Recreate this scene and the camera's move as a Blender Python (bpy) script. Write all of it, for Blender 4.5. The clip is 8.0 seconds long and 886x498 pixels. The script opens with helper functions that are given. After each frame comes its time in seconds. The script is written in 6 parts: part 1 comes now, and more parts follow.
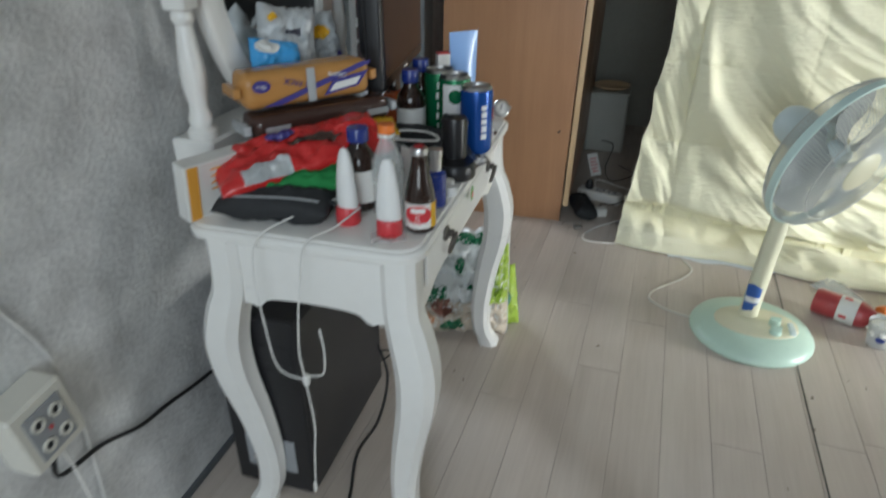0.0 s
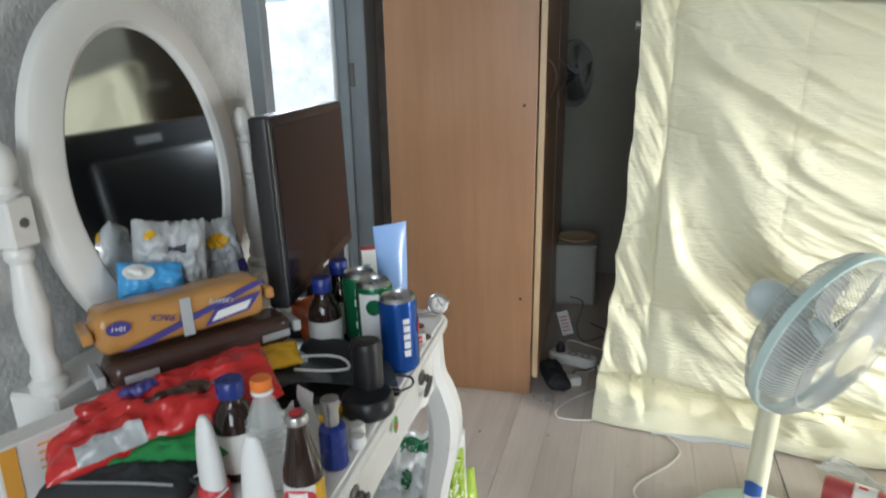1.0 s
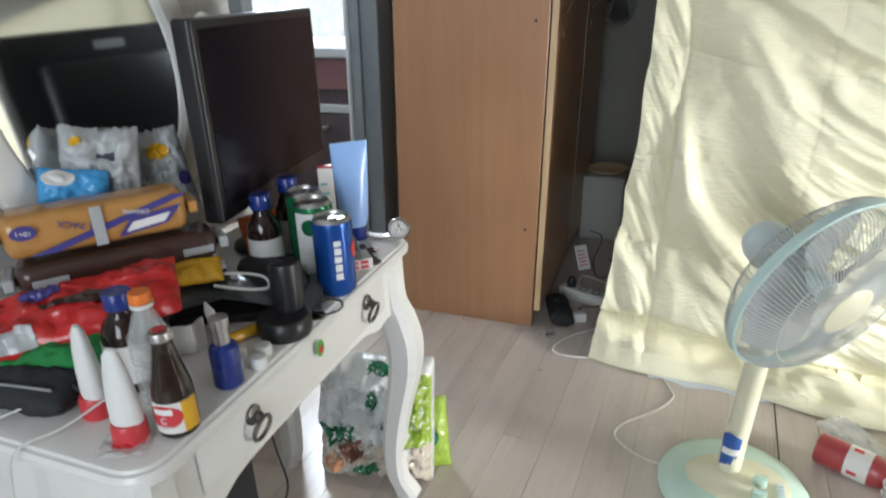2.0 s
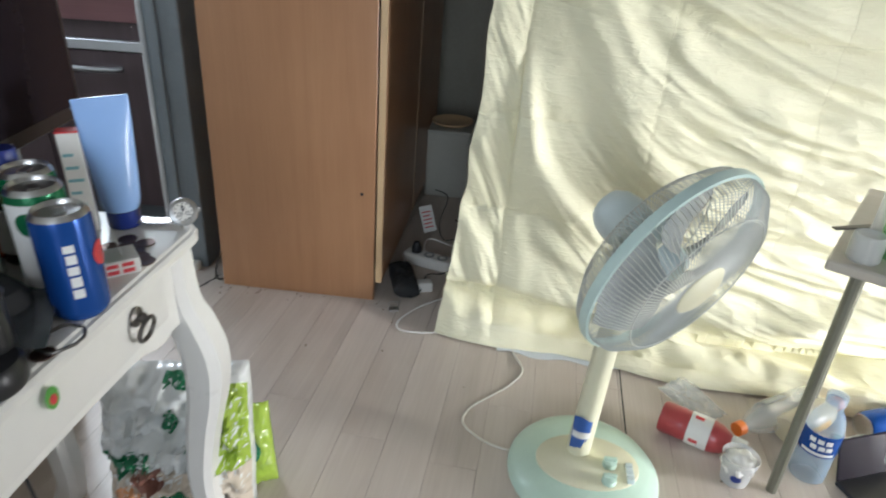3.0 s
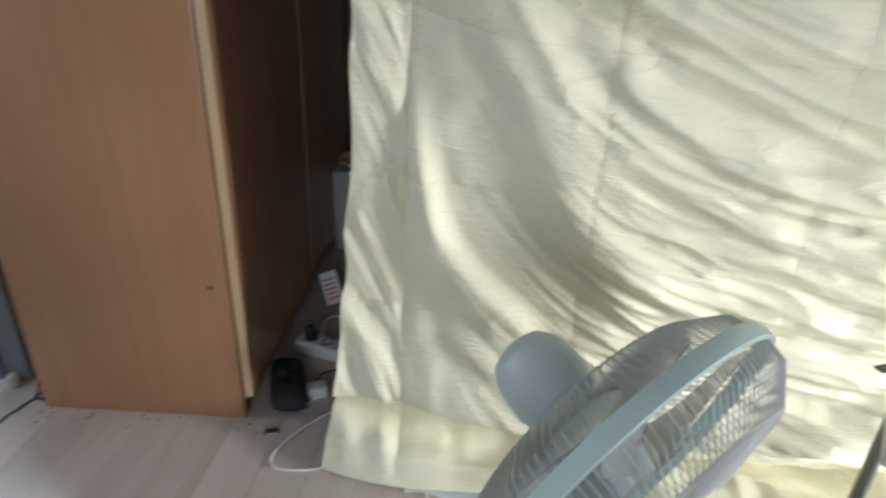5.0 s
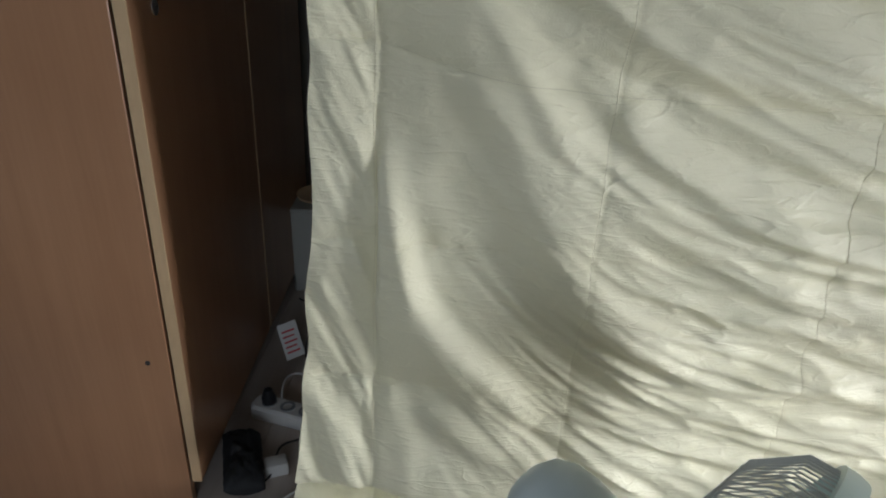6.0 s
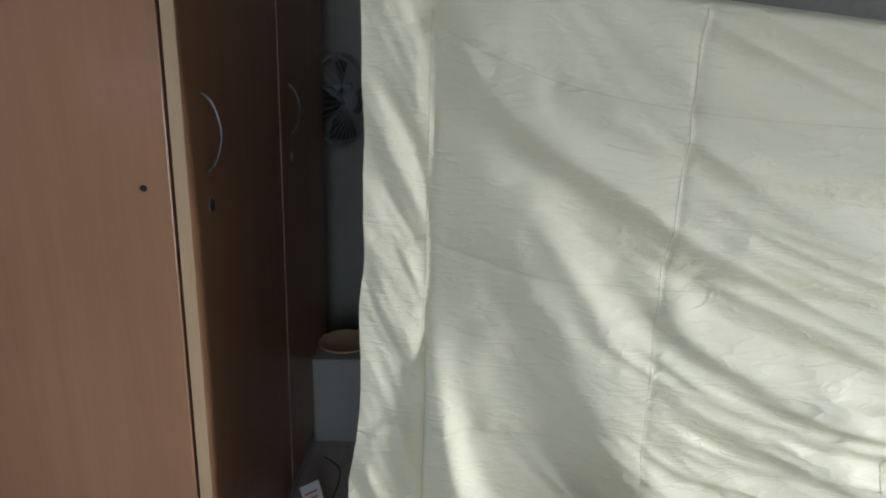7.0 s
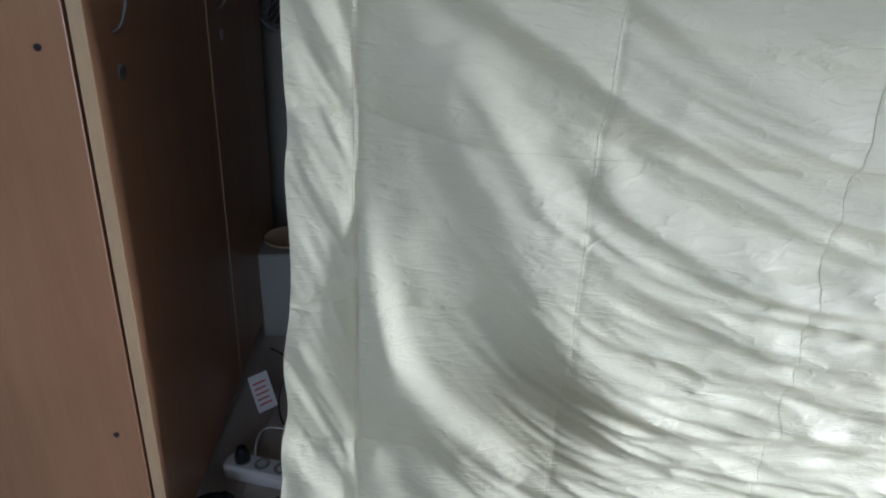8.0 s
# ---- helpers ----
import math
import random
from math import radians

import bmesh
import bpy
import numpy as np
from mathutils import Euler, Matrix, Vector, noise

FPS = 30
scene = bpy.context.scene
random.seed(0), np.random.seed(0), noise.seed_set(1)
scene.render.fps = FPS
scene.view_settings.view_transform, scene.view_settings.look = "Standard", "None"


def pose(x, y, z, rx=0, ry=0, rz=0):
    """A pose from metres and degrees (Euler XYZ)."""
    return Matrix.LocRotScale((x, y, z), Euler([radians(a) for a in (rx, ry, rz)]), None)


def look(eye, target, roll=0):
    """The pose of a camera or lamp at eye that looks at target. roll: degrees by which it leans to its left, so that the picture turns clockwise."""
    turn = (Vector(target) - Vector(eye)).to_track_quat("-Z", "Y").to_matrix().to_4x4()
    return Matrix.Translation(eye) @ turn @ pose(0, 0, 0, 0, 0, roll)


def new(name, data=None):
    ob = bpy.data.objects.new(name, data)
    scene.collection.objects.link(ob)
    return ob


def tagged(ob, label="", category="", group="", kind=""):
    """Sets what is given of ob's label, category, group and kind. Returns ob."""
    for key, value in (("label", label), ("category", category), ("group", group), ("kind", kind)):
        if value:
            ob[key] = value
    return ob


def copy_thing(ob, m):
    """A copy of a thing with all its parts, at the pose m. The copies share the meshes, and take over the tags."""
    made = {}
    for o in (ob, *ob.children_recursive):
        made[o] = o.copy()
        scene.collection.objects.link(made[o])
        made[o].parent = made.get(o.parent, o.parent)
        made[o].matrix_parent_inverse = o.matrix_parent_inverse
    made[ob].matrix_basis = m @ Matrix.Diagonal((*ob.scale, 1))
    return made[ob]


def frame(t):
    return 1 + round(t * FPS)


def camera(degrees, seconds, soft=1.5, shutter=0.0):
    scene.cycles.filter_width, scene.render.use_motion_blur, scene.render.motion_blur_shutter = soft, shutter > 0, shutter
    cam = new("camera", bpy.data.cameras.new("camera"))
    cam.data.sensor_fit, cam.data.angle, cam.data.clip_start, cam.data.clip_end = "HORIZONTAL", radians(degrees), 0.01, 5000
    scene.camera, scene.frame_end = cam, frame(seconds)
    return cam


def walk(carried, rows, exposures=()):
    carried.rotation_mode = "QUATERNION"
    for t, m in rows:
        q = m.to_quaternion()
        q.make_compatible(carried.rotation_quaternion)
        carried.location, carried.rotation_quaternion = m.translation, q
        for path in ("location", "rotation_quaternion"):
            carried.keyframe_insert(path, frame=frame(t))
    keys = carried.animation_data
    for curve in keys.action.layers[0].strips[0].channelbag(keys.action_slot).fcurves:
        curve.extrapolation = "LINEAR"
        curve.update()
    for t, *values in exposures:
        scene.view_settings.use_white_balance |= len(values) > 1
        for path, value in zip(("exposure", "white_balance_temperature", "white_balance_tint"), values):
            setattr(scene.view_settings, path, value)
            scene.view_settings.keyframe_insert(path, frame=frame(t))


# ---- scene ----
cam = camera(70.6, 8.0, soft=2.0, shutter=0.3)

PATH = [
    (0, (0.151, -2.028, 0.952), (-0.331, -0.331, 0.01), 0.0),
    (0.5, (0.151, -1.884, 0.992), (-0.234, -0.065, 0.255), 1.1),
    (1, (0.199, -1.792, 1.017), (-0.282, 0.066, 0.454), -2.4),
    (1.2, (0.241, -1.759, 1.022), (-0.394, 0.062, 0.494), -1.9),
    (2.3, (0.377, -1.655, 0.964), (-0.258, 0.03, 0.093), -1.6),
    (2.5, (0.38, -1.618, 0.952), (-0.124, 0.092, 0.046), 0.0),
    (3, (0.352, -1.472, 0.959), (0.161, 0.291, 0.033), 2.9),
    (3.5, (0.327, -1.352, 0.96), (0.29, 0.419, 0.03), 4.0),
    (4, (0.359, -1.186, 0.965), (0.154, 0.564, 0.018), 0.1),
    (4.5, (0.42, -1.083, 0.965), (0.048, 0.665, 0.068), -2.2),
    (5, (0.47, -0.992, 0.94), (0.371, 0.782, 0.023), 1.1),
    (5.2, (0.444, -0.944, 0.946), (0.534, 0.839, 0.045), 3.4),
    (6.3, (0.431, -0.828, 0.953), (0.435, 0.981, 0.1), 1.5),
    (6.5, (0.392, -0.832, 0.975), (0.394, 1.087, 0.41), 2.9),
    (7, (0.371, -0.815, 1.054), (0.395, 1.107, 0.502), 0.6),
    (7.5, (0.408, -0.796, 1.041), (0.558, 1.055, 0.298), 0.4),
    (8, (0.411, -0.804, 0.996), (0.556, 1.017, 0.181), 1.6),
]
EXPOSURES = [(0, 0.02, 6020, 6), (0.5, 0.24, 6070, 7), (1.0, 0.44, 6170, 8), (2.5, 0.42, 6150, 10), (3.0, 0.30, 6100, 10), (3.5, 0.00, 6100, 10), (4.0, 0.02, 5950, 12), (4.5, 0.14, 5850, 12),
             (5.2, -0.16, 5950, 12), (6.3, -0.70, 5870, 12), (6.5, -0.70, 5820, 12), (7.0, -0.23, 5670, 13), (7.5, -0.20, 5520, 14), (8.0, -0.40, 5270, 15)]
walk(cam, [(t, look(eye, target, roll)) for t, eye, target, roll in PATH], EXPOSURES)


# ---- small builders ----
def bm_new():
    return bmesh.new()


def box(bm, lo, hi, bevel=0.0, m=None, seg=1):
    lo, hi = Vector(lo), Vector(hi)
    made = bmesh.ops.create_cube(bm, size=1.0)["verts"]
    t = Matrix.Translation((lo + hi) / 2) @ Matrix.Diagonal((*(hi - lo), 1))
    bmesh.ops.transform(bm, matrix=t, verts=made)
    if bevel:
        edges = list({e for v in made for e in v.link_edges})
        made = bmesh.ops.bevel(bm, geom=edges, offset=bevel, segments=seg, affect="EDGES", profile=0.5)["verts"]
        made = list({v for v in made if v.is_valid})
    if m is not None:
        bmesh.ops.transform(bm, matrix=m, verts=made)
    return bm


def lathe(bm, profile, n=24, m=None, close=True):
    """Turns (radius, height) pairs round z."""
    rings = []
    for r, z in profile:
        rings.append([bm.verts.new((r * math.cos(2 * math.pi * i / n), r * math.sin(2 * math.pi * i / n), z)) for i in range(n)])
    for a, b in zip(rings, rings[1:]):
        for i in range(n):
            bm.faces.new((a[i], a[(i + 1) % n], b[(i + 1) % n], b[i]))
    if close:
        bm.faces.new(rings[0][::-1])
        bm.faces.new(rings[-1])
    if m is not None:
        bmesh.ops.transform(bm, matrix=m, verts=[v for ring in rings for v in ring])
    return bm


def smooth_path(pts, steps=6, closed=False):
    pts = [Vector(p) for p in pts]
    out, n = [], len(pts)
    for i in range(n if closed else n - 1):
        p = [pts[(i + k) % n] if closed else pts[min(max(i + k, 0), n - 1)] for k in (-1, 0, 1, 2)]
        for s in range(steps):
            t = s / steps
            out.append(0.5 * (2 * p[1] + (p[2] - p[0]) * t + (2 * p[0] - 5 * p[1] + 4 * p[2] - p[3]) * t * t
                              + (3 * p[1] - p[0] - 3 * p[2] + p[3]) * t ** 3))
    if not closed:
        out.append(pts[-1])
    return out


def tube(bm, pts, r, n=8, closed=False, squash=1.0):
    """A round bar along a path; r is one radius or one for each point."""
    pts = [Vector(p) for p in pts]
    k = len(pts)
    radii = list(r) if isinstance(r, (list, tuple)) else [r] * k
    side, rings = None, []
    for i, p in enumerate(pts):
        a = pts[i - 1] if (i or closed) else pts[0]
        b = pts[(i + 1) % k] if (i < k - 1 or closed) else pts[-1]
        d = (b - a).normalized() if (b - a).length > 1e-9 else Vector((0, 0, 1))
        if side is None:
            side = d.orthogonal().normalized()
        side = (side - d * side.dot(d)).normalized()
        up = d.cross(side)
        rings.append([bm.verts.new(p + radii[i] * (math.cos(2 * math.pi * j / n) * side + squash * math.sin(2 * math.pi * j / n) * up)) for j in range(n)])
    pairs = list(zip(rings, rings[1:])) + ([(rings[-1], rings[0])] if closed else [])
    for a, b in pairs:
        for j in range(n):
            bm.faces.new((a[j], a[(j + 1) % n], b[(j + 1) % n], b[j]))
    if not closed:
        bm.faces.new(rings[0][::-1])
        bm.faces.new(rings[-1])
    return bm


def prism(bm, outline, axis, lo, hi):
    """Fills a flat outline of (a, b) pairs and gives it depth along axis 'x', 'y' or 'z'."""
    def place(a, b, c):
        return {"x": (c, a, b), "y": (a, c, b), "z": (a, b, c)}[axis]
    one = [bm.verts.new(place(a, b, lo)) for a, b in outline]
    two = [bm.verts.new(place(a, b, hi)) for a, b in outline]
    bm.faces.new(one)
    bm.faces.new(two[::-1])
    n = len(outline)
    for i in range(n):
        bm.faces.new((one[i], one[(i + 1) % n], two[(i + 1) % n], two[i]))
    return bm


def sheet(bm, f, nu, nv, thick=0.0):
    """A surface f(u, v) over the unit square, with a second skin thick behind it."""
    g = [[Vector(f(i / nu, j / nv)) for j in range(nv + 1)] for i in range(nu + 1)]
    front = [[bm.verts.new(p) for p in row] for row in g]
    for i in range(nu):
        for j in range(nv):
            bm.faces.new((front[i][j], front[i + 1][j], front[i + 1][j + 1], front[i][j + 1]))
    if thick:
        back = []
        for i in range(nu + 1):
            row = []
            for j in range(nv + 1):
                du = g[min(i + 1, nu)][j] - g[max(i - 1, 0)][j]
                dv = g[i][min(j + 1, nv)] - g[i][max(j - 1, 0)]
                nrm = du.cross(dv)
                nrm = nrm.normalized() if nrm.length > 1e-12 else Vector((0, 0, 1))
                row.append(bm.verts.new(g[i][j] - nrm * thick))
            back.append(row)
        for i in range(nu):
            for j in range(nv):
                bm.faces.new((back[i][j], back[i][j + 1], back[i + 1][j + 1], back[i + 1][j]))
        for i in range(nu):
            bm.faces.new((front[i + 1][0], front[i][0], back[i][0], back[i + 1][0]))
            bm.faces.new((front[i][nv], front[i + 1][nv], back[i + 1][nv], back[i][nv]))
        for j in range(nv):
            bm.faces.new((front[0][j], front[0][j + 1], back[0][j + 1], back[0][j]))
            bm.faces.new((front[nu][j + 1], front[nu][j], back[nu][j], back[nu][j + 1]))
    return bm


def mesh_of(name, bm, material, sharp=35):
    bmesh.ops.recalc_face_normals(bm, faces=bm.faces)
    me = bpy.data.meshes.new(name)
    bm.to_mesh(me)
    bm.free()
    me.materials.append(material)
    me.shade_smooth()
    me.set_sharp_from_angle(angle=radians(sharp))
    return me


def part(name, bm, material, parent, label="", sharp=35):
    ob = new(name, mesh_of(name, bm, material, sharp))
    ob.parent = parent
    if label:
        tagged(ob, label)
    return ob


def piece(name, mesh, parent, m):
    ob = new(name, mesh)
    ob.parent = parent
    ob.matrix_basis = m
    return ob


def thing(name, m, label, category, group="", kind=""):
    ob = new(name)
    ob.empty_display_size = 0.05
    ob.matrix_basis = m
    return tagged(ob, label, category, group, kind)


LEAN = Matrix(((1, 0, 0.025, 0), (0, 1, 0, 0), (0, 0, 1, 0), (0, 0, 0, 1)))


def leaning(ob):
    """Racks a tall thing a little to one side, as old carcasses and frames stand."""
    for child in ob.children_recursive:
        child.data.transform(LEAN)
    return ob


def structure(name, bm, material, label, category):
    return tagged(new(name, mesh_of(name, bm, material)), label, category, kind="structure")


# ---- materials ----
def mat(name, color, rough=0.5, metal=0.0, vary=0.12, scale=6.0, bump=0.1, fine=120.0, stain=0.0, stain_color=None, coat=0.0,
        stretch=(1, 1, 1), alpha=1.0, transmission=0.0, ior=1.45, sheen=0.0, random_piece=0.0, island=False, depth=0.002):
    m = bpy.data.materials.new(name)
    m.use_nodes = True
    nt = m.node_tree
    b = nt.nodes["Principled BSDF"]
    N, L = nt.nodes.new, nt.links.new
    tc = N("ShaderNodeTexCoord")
    mp = N("ShaderNodeMapping")
    mp.inputs["Scale"].default_value = stretch
    L(tc.outputs["Object"], mp.inputs["Vector"])
    big = N("ShaderNodeTexNoise")
    big.inputs["Scale"].default_value, big.inputs["Detail"].default_value = scale, 6
    small = N("ShaderNodeTexNoise")
    small.inputs["Scale"].default_value, small.inputs["Detail"].default_value = fine, 4
    for n in (big, small):
        L(mp.outputs[0], n.inputs["Vector"])
    add = N("ShaderNodeMath")
    add.operation = "ADD"
    half = N("ShaderNodeMath")
    half.operation, half.inputs[1].default_value = "MULTIPLY", 0.45
    L(small.outputs["Fac"], half.inputs[0])
    L(big.outputs["Fac"], add.inputs[0])
    L(half.outputs[0], add.inputs[1])
    if random_piece:
        info = N("ShaderNodeNewGeometry" if island else "ShaderNodeObjectInfo")
        sc = N("ShaderNodeMath")
        sc.operation, sc.inputs[1].default_value, sc.inputs[2].default_value = "MULTIPLY_ADD", random_piece, -0.5 * random_piece
        L(info.outputs["Random Per Island" if island else "Random"], sc.inputs[0])
        add2 = N("ShaderNodeMath")
        add2.operation = "ADD"
        L(add.outputs[0], add2.inputs[0])
        L(sc.outputs[0], add2.inputs[1])
        add = add2
    ramp = N("ShaderNodeValToRGB")
    c = np.array(color)
    ramp.color_ramp.elements[0].position, ramp.color_ramp.elements[1].position = 0.4, 1.05
    ramp.color_ramp.elements[0].color = (*np.clip(c * (1 - vary), 0, 1), 1)
    ramp.color_ramp.elements[1].color = (*np.clip(c * (1 + vary), 0, 1), 1)
    L(add.outputs[0], ramp.inputs["Fac"])
    out = ramp.outputs["Color"]
    if stain:
        st = N("ShaderNodeTexNoise")
        st.inputs["Scale"].default_value, st.inputs["Detail"].default_value, st.inputs["Roughness"].default_value = scale * 0.7, 9, 0.7
        L(tc.outputs["Object"], st.inputs["Vector"])
        sr = N("ShaderNodeValToRGB")
        sr.color_ramp.elements[0].position, sr.color_ramp.elements[1].position = 0.55, 0.78
        sr.color_ramp.elements[0].color, sr.color_ramp.elements[1].color = (0, 0, 0, 1), (stain, stain, stain, 1)
        L(st.outputs["Fac"], sr.inputs["Fac"])
        mx = N("ShaderNodeMix")
        mx.data_type = "RGBA"
        L(sr.outputs["Color"], mx.inputs[0])
        L(out, mx.inputs[6])
        mx.inputs[7].default_value = (*(stain_color or c * 0.4), 1)
        out = mx.outputs[2]
    L(out, b.inputs["Base Color"])
    rr = N("ShaderNodeMapRange")
    rr.inputs["To Min"].default_value, rr.inputs["To Max"].default_value = max(rough - 0.1, 0.02), min(rough + 0.1, 1)
    L(big.outputs["Fac"], rr.inputs["Value"])
    L(rr.outputs[0], b.inputs["Roughness"])
    b.inputs["Metallic"].default_value = metal
    b.inputs["IOR"].default_value = ior
    b.inputs["Alpha"].default_value = alpha
    b.inputs["Transmission Weight"].default_value = transmission
    b.inputs["Coat Weight"].default_value = coat
    b.inputs["Sheen Weight"].default_value = sheen
    if bump:
        bp = N("ShaderNodeBump")
        bp.inputs["Strength"].default_value, bp.inputs["Distance"].default_value = bump, depth
        L(add.outputs[0], bp.inputs["Height"])
        L(bp.outputs[0], b.inputs["Normal"])
    return m


def wood(name, dark, light, rough=0.45, along="z", grain=14.0, random_piece=0.0, fine=0.25, bump=0.05):
    """Long streaks of grain along one axis over soft clouds."""
    m = bpy.data.materials.new(name)
    m.use_nodes = True
    nt = m.node_tree
    b = nt.nodes["Principled BSDF"]
    N, L = nt.nodes.new, nt.links.new
    tc, mp = N("ShaderNodeTexCoord"), N("ShaderNodeMapping")
    mp.inputs["Scale"].default_value = {"x": (0.05, 1, 1), "y": (1, 0.05, 1), "z": (1, 1, 0.05)}[along]
    vec = tc.outputs["Object"]
    info = N("ShaderNodeObjectInfo")
    if random_piece:
        sh = N("ShaderNodeVectorMath")
        sh.operation = "ADD"
        big = N("ShaderNodeVectorMath")
        big.operation, big.inputs[1].default_value = "SCALE", (0, 0, 0)
        cmb = N("ShaderNodeCombineXYZ")
        mul = N("ShaderNodeMath")
        mul.operation, mul.inputs[1].default_value = "MULTIPLY", 37.0
        L(info.outputs["Random"], mul.inputs[0])
        for k in range(3):
            L(mul.outputs[0], cmb.inputs[k])
        L(vec, sh.inputs[0])
        L(cmb.outputs[0], sh.inputs[1])
        vec = sh.outputs[0]
    L(vec, mp.inputs["Vector"])
    g1, g2, cloud = (N("ShaderNodeTexNoise") for _ in range(3))
    g1.inputs["Scale"].default_value, g1.inputs["Detail"].default_value, g1.inputs["Distortion"].default_value = grain, 8, 0.6
    g2.inputs["Scale"].default_value, g2.inputs["Detail"].default_value = grain * 9, 5
    cloud.inputs["Scale"].default_value, cloud.inputs["Detail"].default_value = 3.5, 5
    L(mp.outputs[0], g1.inputs["Vector"])
    L(mp.outputs[0], g2.inputs["Vector"])
    L(vec, cloud.inputs["Vector"])
    def mad(a, k, c):
        n = N("ShaderNodeMath")
        n.operation, n.inputs[1].default_value = "MULTIPLY_ADD", k
        L(a, n.inputs[0])
        if isinstance(c, float):
            n.inputs[2].default_value = c
        else:
            L(c, n.inputs[2])
        return n.outputs[0]
    v = mad(g1.outputs["Fac"], 0.5, 0.0)
    v = mad(g2.outputs["Fac"], fine, v)
    v = mad(cloud.outputs["Fac"], 0.35, v)
    if random_piece:
        v = mad(info.outputs["Random"], random_piece, v)
    ramp = N("ShaderNodeValToRGB")
    lo = 0.36 + 0.2 * random_piece
    ramp.color_ramp.elements[0].position, ramp.color_ramp.elements[1].position = lo, lo + 0.36 + random_piece * 0.6
    ramp.color_ramp.elements[0].color, ramp.color_ramp.elements[1].color = (*dark, 1), (*light, 1)
    L(v, ramp.inputs["Fac"])
    L(ramp.outputs["Color"], b.inputs["Base Color"])
    b.inputs["Roughness"].default_value = rough
    bp = N("ShaderNodeBump")
    bp.inputs["Strength"].default_value, bp.inputs["Distance"].default_value = bump, 0.001
    L(v, bp.inputs["Height"])
    L(bp.outputs[0], b.inputs["Normal"])
    return m


def glow(name, color, strength):
    m = bpy.data.materials.new(name)
    m.use_nodes = True
    b = m.node_tree.nodes["Principled BSDF"]
    b.inputs["Base Color"].default_value = (*color, 1)
    b.inputs["Emission Color"].default_value = (*color, 1)
    b.inputs["Emission Strength"].default_value = strength
    return m


M_WALL = mat("grey_wallpaper", (0.62, 0.62, 0.61), 0.85, vary=0.30, scale=13, bump=1.0, fine=120, depth=0.0045, stain=0.25, stain_color=(0.38, 0.38, 0.38))
M_CEIL = mat("ceiling_paper", (0.50, 0.49, 0.46), 0.9, vary=0.08, scale=4)
# wallpaper darkened to olive-grey: the nook's shade is in the colour
M_NOOK_SHADE = mat("shaded_nook_paper", (0.30, 0.29, 0.25), 0.85, vary=0.14, scale=3, bump=0.4, fine=90, stain=0.4, stain_color=(0.17, 0.16, 0.13))
M_PLANK = wood("floor_plank", (0.46, 0.395, 0.34), (0.62, 0.55, 0.49), 0.27, "y", 16, random_piece=0.09)
M_JOINT = mat("floor_joint", (0.40, 0.34, 0.29), 0.7)
M_WARD = wood("beech_laminate", (0.33, 0.168, 0.085), (0.43, 0.235, 0.125), 0.34, "z", 20, fine=0.2)
M_EDGE = wood("pale_edge_band", (0.52, 0.36, 0.20), (0.62, 0.45, 0.27), 0.4, "z", 24)
M_WHITE = mat("white_lacquer", (0.80, 0.79, 0.76), 0.32, vary=0.03, scale=7, bump=0.04, fine=60, stain=0.18, stain_color=(0.55, 0.52, 0.48), coat=0.2)
M_MIRROR = mat("mirror_silver", (0.86, 0.88, 0.88), 0.03, 1.0, vary=0.01, bump=0)
M_MIRROR.node_tree.nodes["Principled BSDF"].inputs["Roughness"].default_value = 0.015


